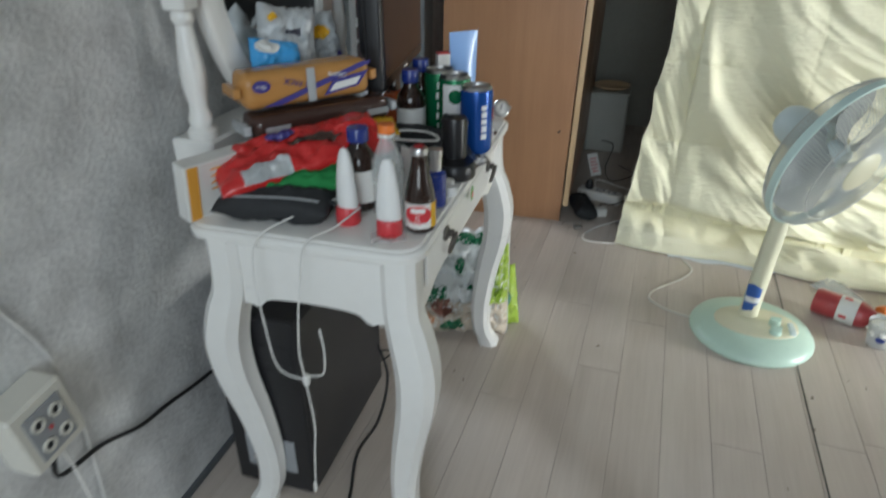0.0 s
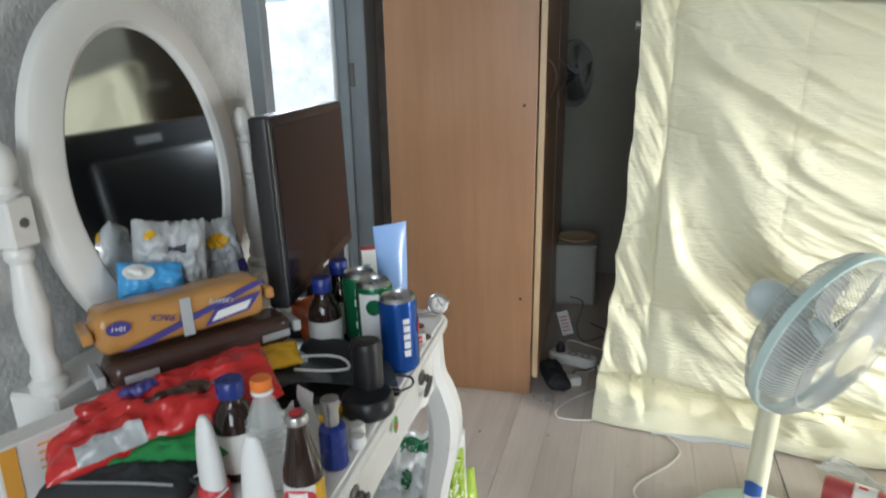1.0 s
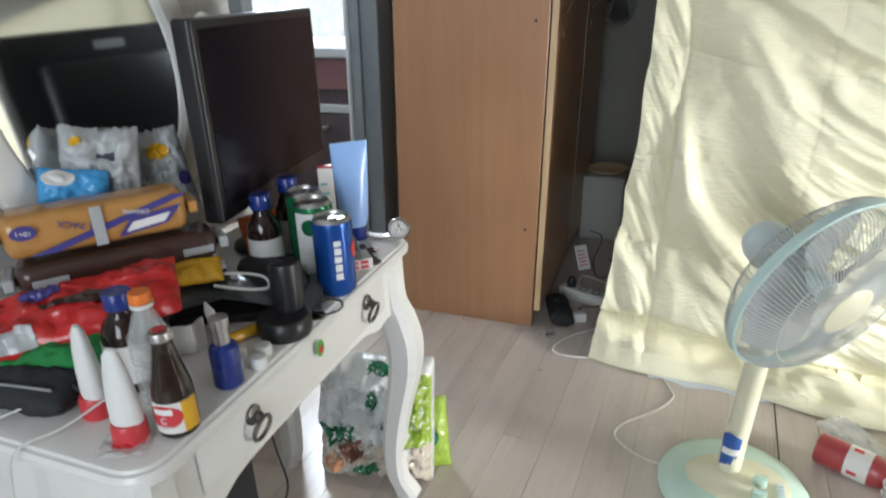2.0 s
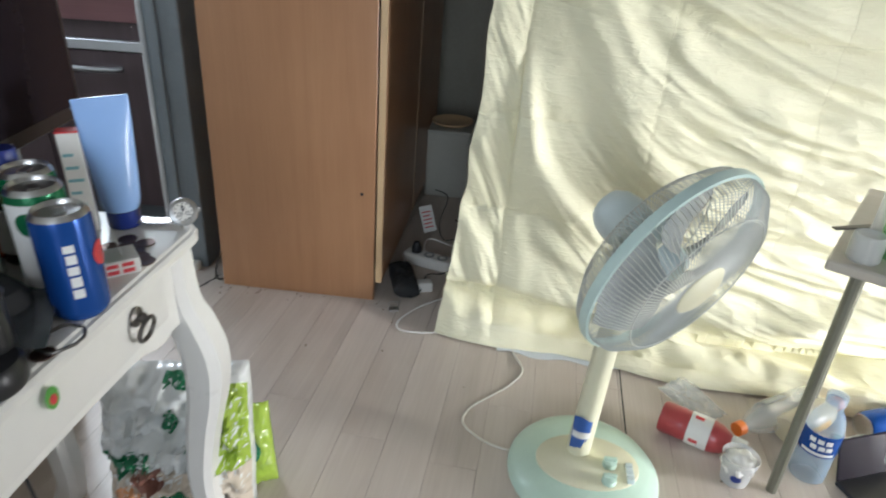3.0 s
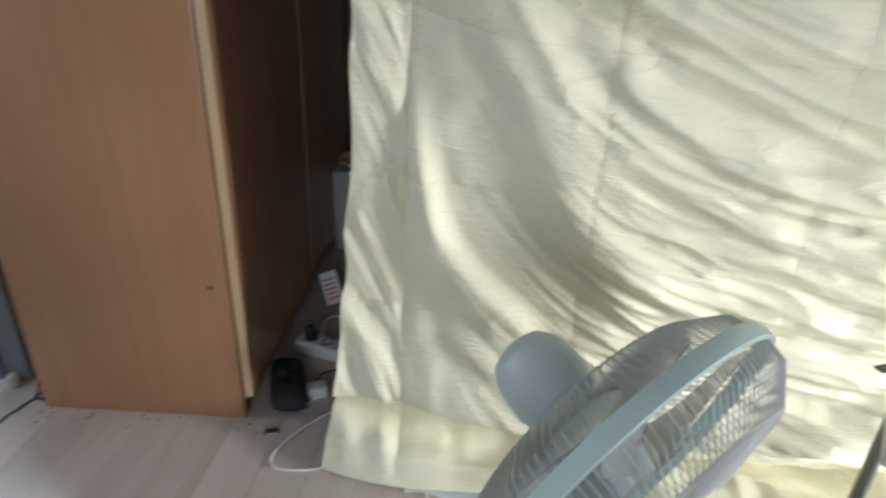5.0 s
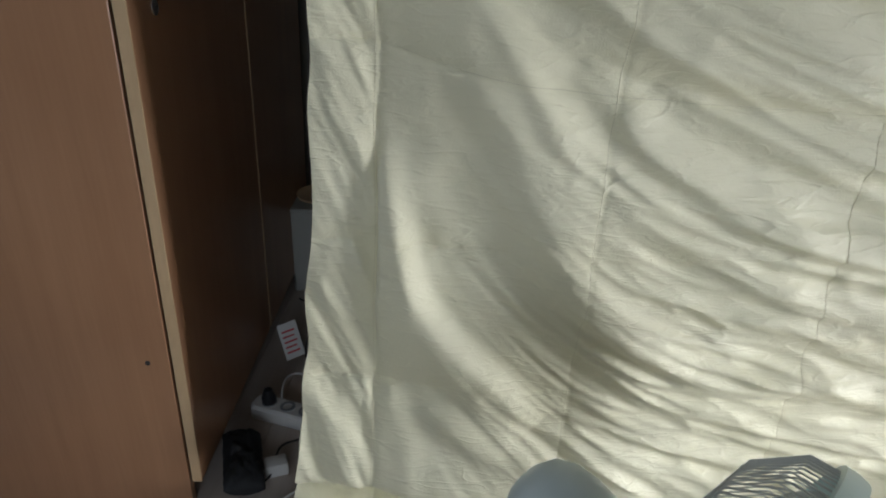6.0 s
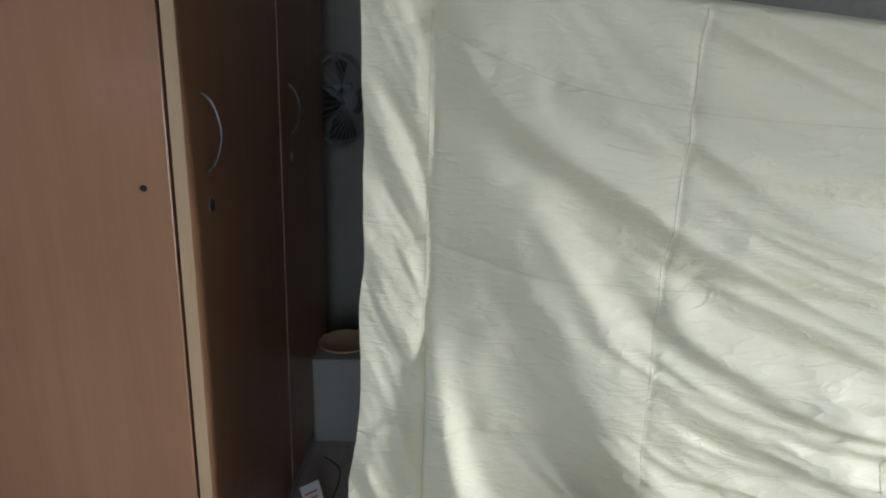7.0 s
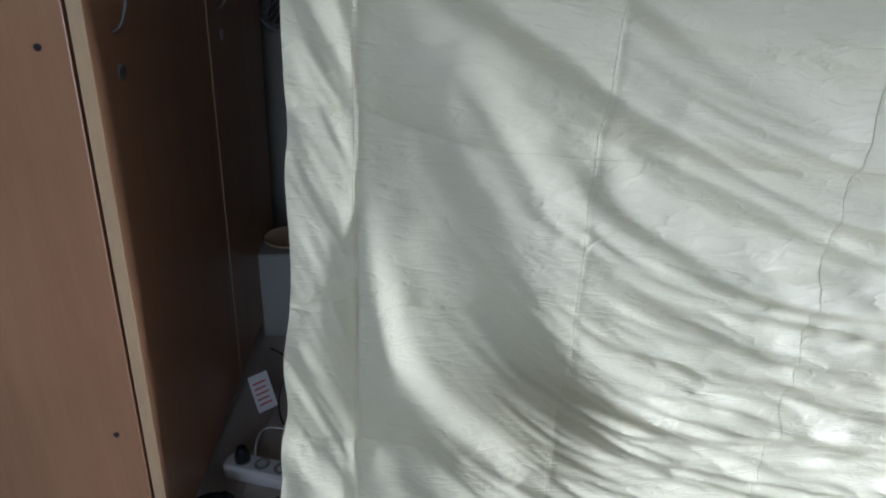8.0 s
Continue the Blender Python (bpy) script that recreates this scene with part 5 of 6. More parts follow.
bag("snack_bag", pillow(0.10, 0.145, 0.045, 1.3, 1.5), pose(-0.398, -1.055, 0.748, 78, 8, 48), M_SILVER, "silver-grey crumpled snack bag before the mirror", "snack bag",
    [("yellow_badge", (-0.75, -0.45, 0.70, 0.85), 1, M_YELLOW), ("grey_panel", (-0.1, 0.35, 0.45, 0.55), 1, M_TEXT_D), ("grey_panel", (-0.45, 0.2, -0.42, -0.36), 1, M_TEXT_D)], group="snack bags")
bag("snack_bag", pillow(0.075, 0.125, 0.040, 7.9, 1.5), pose(-0.385, -0.955, 0.735, 80, -8, 46), M_SILVER, "silver and violet crumpled snack bag before the mirror", "snack bag",
    [("yellow_badge", (-0.4, 0.5, 0.35, 0.72), 1, M_YELLOW), ("violet_print", (0.5, 0.95, -0.5, -0.1), 1, M_PURPLE)], group="snack bags")
bag("blue_wrapper", pillow(0.085, 0.05, 0.03, 4.2), pose(-0.392, -1.105, 0.752, 60, 12, 52), M_SKY, "sky-blue checked snack wrapper on the pile", "wrapper",
    [("check_print", (-0.9, 0.0, -0.2, 0.8), 1, M_BAGWHITE)])
bag("red_snack_bag", pillow(0.255, 0.105, 0.045, 2.1, 1.3), pose(-0.292, -1.235, 0.642, 16, -8, 42), M_RED, "empty crumpled red snack bag lying on the clutter", "snack bag",
    [("silver_panel", (-0.75, -0.2, -0.97, -0.66), 1, M_SILVER), ("violet_oval", (-0.35, 0.0, 0.2, 0.75), 1, M_PURPLE), ("black_print", (-0.15, 0.5, -0.35, 0.0), 1, M_CHOC)], 44)
bag("yellow_wrapper", pillow(0.07, 0.045, 0.018, 8.8), pose(-0.232, -1.085, 0.640, 25, 0, 40), M_YELLOW, "small yellow wrapper on the clutter", "wrapper")
bag("black_pouch", pillow(0.165, 0.085, 0.050, 5.5, 0.7), pose(-0.300, -1.302, TOP + 0.024, 6, 0, 10), M_CLOTHBLACK, "soft black cloth pouch on the dressing table", "pouch")
bp_ob = scene.objects["black_pouch"]
part("zipper", tube(bm_new(), smooth_path([(-0.070, -0.030, 0.018), (-0.030, -0.034, 0.022), (0.030, -0.034, 0.022), (0.070, -0.030, 0.016)], 5), 0.0016, 6), M_GREYPLATE, bp_ob, "grey zipper line")
part("strap", tube(bm_new(), smooth_path([(0.075, -0.01, 0.008), (0.092, -0.012, 0.0), (0.098, 0.004, -0.010), (0.086, 0.018, -0.004), (0.075, 0.012, 0.008)], 5), 0.0028, 6), M_CLOTHBLACK, bp_ob, "black wrist strap")
bag("green_cloth", pillow(0.13, 0.055, 0.024, 6.1, 1.6), pose(-0.262, -1.272, TOP + 0.050, 14, 0, 25), M_GREEN, "crumpled green cloth on the black pouch", "cloth")
bag("orange_snack_bag", pillow(0.10, 0.08, 0.03, 3.3), pose(-0.262, -0.868, TOP + 0.040, 60, 0, 60), film("orange_film", (0.62, 0.12, 0.03)), "orange and yellow snack bag behind the cans", "snack bag",
    [("yellow_print", (-0.4, 0.5, 0.0, 0.8), 1, M_YELLOW)])

fl = thing("smoky_sleeve", pose(-0.185, -1.045, TOP, 0, 0, 28), "smoky translucent plastic sleeve lying on papers", "plastic sleeve")
part("sleeve", sheet(bm_new(), lambda u, v: ((u - 0.5) * 0.21, (v - 0.5) * 0.10, 0.050 - 0.030 * u + 0.006 * math.sin(5 * u + 2 * v)), 16, 8, 0.0008), M_SHEETGREY, fl)
part("card", box(bm_new(), (-0.100, -0.040, 0.0), (0.085, 0.045, 0.012), 0.001), M_CLOTHBLACK, fl, "black card stack")
ct = thing("cloth_case", pose(-0.178, -0.985, TOP, 0, 0, -20), "matt black glasses case", "case")
part("shell", rounded_slab(-0.075, 0.055, -0.030, 0.030, 0.026, [(0.0, 0.006), (0.006, 0.0), (0.030, 0.0), (0.040, 0.006), (0.045, 0.018)]), M_CLOTHBLACK, ct)

bx = thing("orange_striped_carton", pose(-0.432, -1.350, TOP, 0, 8, -24), "flat white carton with an orange stripe standing on edge", "box")
part("carton", box(bm_new(), (-0.004, 0.0, 0.0), (0.024, 0.165, 0.086), 0.0015), M_BOXWHITE, bx)
part("stripe", box(bm_new(), (0.0245, 0.004, 0.002), (0.0252, 0.020, 0.084)), M_BOXORANGE, bx, "orange stripe")
part("teal_stripe", box(bm_new(), (0.0245, 0.085, 0.040), (0.0252, 0.097, 0.084)), M_TEAL, bx, "teal stripe")
for k in range(4):
    part("print_bar", box(bm_new(), (0.0245, 0.040, 0.042 + 0.010 * k), (0.0250, 0.070 - 0.006 * (k % 2), 0.0445 + 0.010 * k)), M_BOXORANGE, bx, "orange unreadable print")

rp = thing("receipt_paper", pose(-0.150, -1.155, TOP, 0, 0, 60), "curled white receipt paper", "paper")
part("strip", sheet(bm_new(), lambda u, v: (0.004 * math.sin(6 * v), (u - 0.5) * 0.035, 0.001 + 0.065 * v), 6, 12, 0.0003), M_PAPER, rp)
part("strip", sheet(bm_new(), lambda u, v: ((u - 0.5) * 0.05 - 0.03, 0.02 + 0.006 * math.sin(8 * u), 0.002 + 0.040 * v), 8, 6, 0.0003), M_PAPER, rp)

ck = thing("charging_cable", pose(0, 0, 0), "white charging cable looped over the clutter", "cable")
part("cord", tube(bm_new(), smooth_path([(-0.225, -1.080, 0.630), (-0.190, -1.060, 0.632), (-0.150, -1.050, 0.628), (-0.128, -1.070, 0.624), (-0.150, -1.085, 0.625), (-0.200, -1.090, 0.625)], 6), 0.0020, 6), M_WIRE_W, ck)

# earphones that hang over the near end
ep = thing("earphones", pose(0, 0, 0), "white earphones hanging over the table end", "earphones")
part("cord", tube(bm_new(), smooth_path([(-0.215, -1.29, 0.600), (-0.255, -1.330, 0.588), (-0.290, -1.374, 0.573), (-0.302, -1.384, 0.530), (-0.290, -1.396, 0.44), (-0.275, -1.402, 0.375), (-0.240, -1.403, 0.362), (-0.225, -1.403, 0.370)], 6), 0.0014, 6), M_WIRE_W, ep)
part("cord", tube(bm_new(), smooth_path([(-0.175, -1.300, 0.595), (-0.195, -1.340, 0.582), (-0.222, -1.376, 0.572), (-0.232, -1.386, 0.52), (-0.236, -1.403, 0.42), (-0.232, -1.404, 0.365), (-0.226, -1.404, 0.28), (-0.232, -1.404, 0.22), (-0.238, -1.404, 0.150)], 6), 0.0014, 6), M_WIRE_W, ep)
part("cord", tube(bm_new(), smooth_path([(-0.205, -1.396, 0.45), (-0.198, -1.402, 0.42), (-0.202, -1.403, 0.380), (-0.225, -1.403, 0.370)], 6), 0.0014, 6), M_WIRE_W, ep)
part("slider", lathe(bm_new(), [(0.0, -0.010), (0.004, -0.008), (0.006, 0.0), (0.004, 0.010), (0.0, 0.011)], 10, pose(-0.230, -1.404, 0.362), False), M_WIRE_W, ep)
part("plug", lathe(bm_new(), [(0.0, -0.012), (0.003, -0.010), (0.003, 0.010), (0.0, 0.011)], 10, pose(-0.239, -1.404, 0.142, 8, 5, 0), False), M_WIRE_W, ep)

# oval sticker on the drawer
stk = thing("fruit_sticker", pose(-0.0763, -1.043, 0.524), "small oval green and red sticker on the drawer", "sticker")
part("disc", prism(bm_new(), [(0.009 * math.cos(a), 0.013 * math.sin(a)) for a in [2 * math.pi * k / 20 for k in range(20)]], "x", 0.0, 0.0008), M_LEAF, stk)
part("print", prism(bm_new(), [(0.005 * math.cos(a), -0.002 + 0.006 * math.sin(a)) for a in [2 * math.pi * k / 14 for k in range(14)]], "x", 0.0009, 0.0014), M_REDCAP, stk, "red print")


# ---- monitor ----
def monitor():
    m = thing("computer_monitor", pose(-0.294, -0.800, 0, 0, 0, 98), "black flat monitor on its stand, switched off", "monitor")
    W, z0, z1 = 0.198, 0.672, 0.958
    part("bezel", rounded_slab(-W, W, -0.016, 0.016, 0.008, [(z0, 0.004), (z0 + 0.003, 0.0), (z1 - 0.003, 0.0), (z1, 0.004)]), M_BLACK, m)
    part("screen", box(bm_new(), (-W + 0.014, -0.0172, z0 + 0.022), (W - 0.014, -0.0160, z1 - 0.014)), M_SCREEN, m, "dark glossy screen")
    part("logo_bar", box(bm_new(), (-0.016, -0.0172, z0 + 0.008), (0.016, -0.0162, z0 + 0.013)), M_TEXT_W, m, "small pale logo bar")
    part("back_shell", rounded_slab(-W * 0.72, W * 0.72, 0.016, 0.042, 0.012, [(z0 + 0.05, 0.006), (z0 + 0.06, 0.0), (z1 - 0.06, 0.0), (z1 - 0.05, 0.006)]), M_BLACK, m)
    part("label", box(bm_new(), (-0.060, 0.0422, z0 + 0.075), (-0.020, 0.0428, z0 + 0.10)), M_PAPER, m, "white label on the back")
    part("logo_bar", box(bm_new(), (-0.03, 0.0165, z1 - 0.035), (0.03, 0.0172, z1 - 0.020)), M_GREYPLATE, m, "grey logo bar")
    part("neck", box(bm_new(), (-0.028, 0.0, 0.585), (0.028, 0.020, z0 + 0.06), 0.006), M_BLACK, m)
    part("foot", rounded_slab(-0.085, 0.085, -0.060, 0.070, 0.05, [(TOP, 0.004), (TOP + 0.003, 0.0), (TOP + 0.010, 0.002), (TOP + 0.016, 0.012)]), M_BLACK, m)
    return m


monitor()


# ---- under and beside the dressing table ----
def computer():
    p = thing("computer_tower", pose(-0.452, -1.318, 0), "black computer tower on the floor under the dressing table", "computer")
    part("case", box(bm_new(), (0.0, 0.012, 0.012), (0.158, 0.345, 0.385), 0.004), M_BLACK, p)
    front = part("front_panel", box(bm_new(), (0.0, 0.0, 0.008), (0.158, 0.0115, 0.388), 0.005), M_BLACK, p)
    part("port_panel", box(bm_new(), (0.030, -0.0015, 0.055), (0.128, 0.0, 0.130), 0.0006), M_GREYPLATE, front, "grey port panel")
    for k in range(3):
        part("port", box(bm_new(), (0.040 + 0.022 * k, -0.0024, 0.070), (0.055 + 0.022 * k, -0.0016, 0.080)), M_SILVER_MET, front)
    for k in range(2):
        part("drive_bay", box(bm_new(), (0.010, -0.0012, 0.30 - 0.05 * k), (0.148, 0.0, 0.338 - 0.05 * k), 0.0005), M_BLACK, front)
    part("power_button", lathe(bm_new(), [(0.0, 0), (0.008, 0), (0.008, 0.002), (0.0, 0.002)], 16, pose(0.079, -0.001, 0.19, 90, 0, 0), False), M_GREYPLATE, front)
    for x in (0.02, 0.138):
        for y in (0.03, 0.32):
            part("foot", lathe(bm_new(), [(0.0, 0.0), (0.010, 0.0), (0.010, 0.012), (0.0, 0.012)], 12, pose(x, y, 0), False), M_BLACK, p)
    return p


computer()


def socket_box():
    s = thing("wall_socket_box", pose(XL, -1.602, 0.392, 8, 0, 0), "ivory surface socket box with grey outlets on the wall", "socket")
    part("housing", box(bm_new(), (0.0, -0.042, -0.050), (0.048, 0.042, 0.050), 0.004), M_IVORY, s)
    plate = part("plate", box(bm_new(), (0.0482, -0.028, -0.036), (0.0505, 0.028, 0.036), 0.001), M_GREYPLATE, s, "grey outlet plate")
    for y, z in ((-0.013, 0.018), (0.014, 0.018), (-0.013, -0.018), (0.014, -0.018)):
        part("outlet", lathe(bm_new(), [(0.006, 0), (0.0095, 0), (0.0095, 0.003), (0.006, 0.003), (0.006, 0.0)], 18, pose(0.0505, y, z, 0, 90, 0), False), M_IVORY, plate, "round outlet")
        part("pin_hole", lathe(bm_new(), [(0.0, 0.0), (0.0055, 0.0), (0.0055, 0.0008), (0.0, 0.0008)], 12, pose(0.0505, y, z, 0, 90, 0), False), M_BLACK, plate)
    part("lamp", box(bm_new(), (0.0505, -0.002, -0.002), (0.0515, 0.002, 0.004)), M_REDCAP, plate, "small red pilot lamp")
    return s


socket_box()

cables = [("power_cable", M_WIRE_B, 0.0035, "thick dark power cable along the wall", [(-0.49, -1.60, 0.345), (-0.505, -1.595, 0.290), (-0.513, -1.517, 0.268), (-0.515, -1.444, 0.236), (-0.515, -1.377, 0.225), (-0.513, -1.319, 0.214), (-0.508, -1.265, 0.210), (-0.490, -1.20, 0.22)]),
          ("power_cable", M_WIRE_B, 0.0032, "dark power cable on the floor behind the computer", [(-0.30, -0.985, 0.12), (-0.262, -1.02, 0.06), (-0.255, -1.10, 0.005), (-0.262, -1.20, 0.004), (-0.235, -1.30, 0.004), (-0.215, -1.42, 0.004), (-0.20, -1.60, 0.004)]),
          ("thin_cable", M_GREYPLATE, 0.0015, "thin grey wire looping down the wall", [(-0.521, -2.10, 0.90), (-0.521, -1.86, 0.84), (-0.521, -1.72, 0.80), (-0.521, -1.70, 0.70), (-0.521, -1.80, 0.64), (-0.521, -2.10, 0.62)]),
          ("thin_cable", M_WIRE_W, 0.0022, "pale wire hanging under the socket box", [(-0.50, -1.585, 0.345), (-0.495, -1.575, 0.25), (-0.49, -1.58, 0.14), (-0.50, -1.62, 0.02), (-0.48, -1.75, 0.004)]),
          ("thin_cable", M_WIRE_W, 0.002, "pale wire down the wall above the socket box", [(-0.522, -1.66, 0.70), (-0.521, -1.60, 0.58), (-0.520, -1.545, 0.46), (-0.518, -1.53, 0.33), (-0.515, -1.54, 0.16), (-0.50, -1.56, 0.004)]),
          ("black_cable", M_WIRE_B, 0.0022, "tangled black cable under the dressing table", [(-0.36, -0.86, 0.30), (-0.30, -0.90, 0.17), (-0.27, -0.92, 0.10), (-0.29, -0.95, 0.05), (-0.36, -0.97, 0.03), (-0.34, -0.90, 0.02), (-0.28, -0.88, 0.02)]),
          ("black_cable", M_WIRE_B, 0.0022, "black cable under the dressing table", [(-0.38, -0.95, 0.36), (-0.33, -0.98, 0.20), (-0.30, -0.99, 0.12), (-0.32, -0.98, 0.03), (-0.40, -0.94, 0.004)]),
          ("fan_cord", M_IVORY, 0.0024, "pale fan cord winding over the floor", [(0.425, -0.505, 0.006), (0.395, -0.506, 0.003), (0.345, -0.487, 0.003), (0.303, -0.445, 0.003), (0.315, -0.395, 0.003), (0.360, -0.345, 0.003), (0.400, -0.300, 0.003), (0.428, -0.240, 0.003), (0.405, -0.180, 0.003), (0.385, -0.12, 0.003)]),
          ("extension_cable", M_WIRE_W, 0.0024, "white cord coming out under the quilt", [(0.23, -0.105, 0.003), (0.190, -0.127, 0.003), (0.140, -0.135, 0.003), (0.100, -0.128, 0.003), (0.092, -0.090, 0.003), (0.130, -0.020, 0.003), (0.19, 0.04, 0.004), (0.27, 0.10, 0.006)]),
          ("extension_cable", M_WIRE_W, 0.0024, "white cord behind the quilt", [(0.115, 0.225, 0.02), (0.10, 0.30, 0.04), (0.115, 0.36, 0.03), (0.19, 0.36, 0.01), (0.28, 0.33, 0.004)]),
          ("black_cable", M_WIRE_B, 0.002, "black cable behind the quilt", [(0.10, 0.52, 0.14), (0.15, 0.46, 0.14), (0.13, 0.42, 0.06), (0.16, 0.36, 0.03), (0.24, 0.40, 0.05), (0.18, 0.46, 0.06)]),
          ("black_cable", M_WIRE_B, 0.0022, "black adapter cable by the wardrobe", [(0.09, 0.03, 0.02), (0.125, 0.06, 0.01), (0.135, 0.12, 0.03), (0.17, 0.17, 0.01), (0.22, 0.20, 0.02)])]
for name, material, r, label, pts in cables:
    cb2 = thing(name, pose(0, 0, 0), label, "cable")
    part("cord", tube(bm_new(), smooth_path(pts, 7), r, 6), material, cb2)

bag("rice_snack_bag", pillow(0.25, 0.27, 0.12, 9.4, 1.4), pose(-0.182, -0.700, 0.132, 76, 0, 14), M_BAGWHITE, "large crumpled white and green food bag under the dressing table", "food bag",
    [("beige_panel", (-0.97, 0.97, -0.97, -0.35), 1, M_BEIGEFILM), ("green_corner", (-0.97, -0.25, -0.35, 0.02), 1, M_BAGGREEN), ("green_top", (-0.1, 0.55, 0.80, 0.95), 1, M_BAGGREEN),
     ("lime_side", (0.50, 0.97, -0.35, 0.80), 1, M_LIME)], 40)
rice = scene.objects["rice_snack_bag"]
rice_shape = pillow(0.25, 0.27, 0.12, 9.4, 1.4)
for u, v, ru, rv, pm in ((-0.35, -0.42, 0.22, 0.20, M_FOOD), (-0.70, -0.72, 0.20, 0.12, M_ORANGEFILM), (-0.15, -0.82, 0.25, 0.09, M_BAGGREEN), (0.30, -0.05, 0.16, 0.10, M_BAGGREEN), (0.0, 0.45, 0.10, 0.16, M_BAGGREEN)):
    def food_spot(p, q):
        a = 2 * math.pi * p
        return rice_shape(u + ru * q * math.cos(a), v + rv * q * math.sin(a), 1, 0.0042)
    part("food_print", sheet(bm_new(), food_spot, 24, 8, 0.0004), pm, rice, sharp=70)
bag("lime_bag", pillow(0.09, 0.16, 0.05, 1.7, 0.8), pose(-0.082, -0.655, 0.075, 72, 0, 30), M_LIME, "lime green snack bag on the floor by the table leg", "food bag",
    [("dark_print", (-0.3, 0.4, -0.3, 0.3), 1, M_BAGGREEN)])

# ---- by the wardrobe foot ----
bag("black_shoe_bag", pillow(0.155, 0.075, 0.06, 3.9, 0.6), pose(0.072, 0.080, 0.032, 12, 0, 108), M_CLOTHBLACK, "limp black cloth case lying by the wardrobe", "case")
ps = thing("power_strip", pose(0.125, 0.235, 0, 0, 0, -18), "white power strip with a black plug on the floor", "power strip")
part("housing", rounded_slab(-0.085, 0.085, -0.026, 0.026, 0.018, [(0.0, 0.004), (0.004, 0.0), (0.030, 0.0), (0.036, 0.006)]), M_WIRE_W, ps)
for k in range(3):
    part("outlet", lathe(bm_new(), [(0.010, 0), (0.0165, 0), (0.0165, 0.002), (0.010, 0.002), (0.010, 0.0)], 18, pose(-0.045 + 0.045 * k, 0, 0.036), False), M_GREYPLATE, ps)
part("plug", lathe(bm_new(), [(0.0, 0.0), (0.015, 0.0), (0.016, 0.015), (0.009, 0.034), (0.0, 0.035)], 16, pose(-0.045, 0, 0.037), False), M_BLACK, ps, "round black plug")
ad = thing("white_adapter", pose(0.134, 0.085, 0, 0, 0, 20), "small white plug adapter on the floor", "adapter")
part("housing", box(bm_new(), (-0.022, -0.016, 0.0), (0.022, 0.016, 0.030), 0.004, None, 2), M_WIRE_W, ad)
for y in (-0.006, 0.006):
    part("pin", lathe(bm_new(), [(0.0, 0), (0.0022, 0), (0.0022, 0.016), (0.0, 0.017)], 8, pose(-0.022, y, 0.015, 0, -90, 0), False), M_SILVER_MET, ad)
cl = thing("metal_clip", pose(0.068, -0.038, 0, 0, 0, 15), "small shiny metal clip on the floor", "clip")
part("jaw", box(bm_new(), (-0.014, -0.009, 0.0), (0.014, 0.009, 0.006), 0.0015), M_SILVER_MET, cl)
part("wire_arm", tube(bm_new(), smooth_path([(-0.010, 0.008, 0.005), (-0.012, 0.018, 0.012), (0, 0.022, 0.014), (0.012, 0.018, 0.012), (0.010, 0.008, 0.005)], 5), 0.0012, 6), M_SILVER_MET, cl)
tg = thing("paper_tag", pose(0.085, 0.46, 0.055, 62, 0, 40), "creased white paper tag on cables", "paper")
part("card", box(bm_new(), (-0.025, -0.045, -0.0004), (0.025, 0.045, 0.0004)), M_PAPER, tg)
for k in range(5):
    part("print_bar", box(bm_new(), (-0.018, -0.03 + 0.013 * k, 0.0005), (0.016 - 0.004 * (k % 2), -0.026 + 0.013 * k, 0.0008)), M_REDCAP, tg, "red unreadable print")
# white plastic with stains, its base greyed to hold the corner's shade
M_SHADEBIN = mat("shaded_white_plastic", (0.40, 0.40, 0.36), 0.5, vary=0.08, stain=0.4, stain_color=(0.24, 0.23, 0.19))
wb = thing("white_bin", pose(0.105, 0.88, 0), "white storage box against the back wall, greyed down for the corner's shade", "storage box")
part("body", box(bm_new(), (-0.085, -0.09, 0.0), (0.085, 0.09, 0.262), 0.008), M_SHADEBIN, wb)
part("rim", box(bm_new(), (-0.089, -0.094, 0.255), (0.089, 0.094, 0.268), 0.004), M_SHADEBIN, wb)
dsh = turned("wooden_plate", 0.11, 0.88, 0.268, "round wooden plate lying on a white box", "plate", [("plate", [(0.0, 0.002), (0.05, 0.0), (0.078, 0.012), (0.080, 0.018), (0.074, 0.016), (0.05, 0.007), (0.0, 0.007)], M_EDGE, "")])


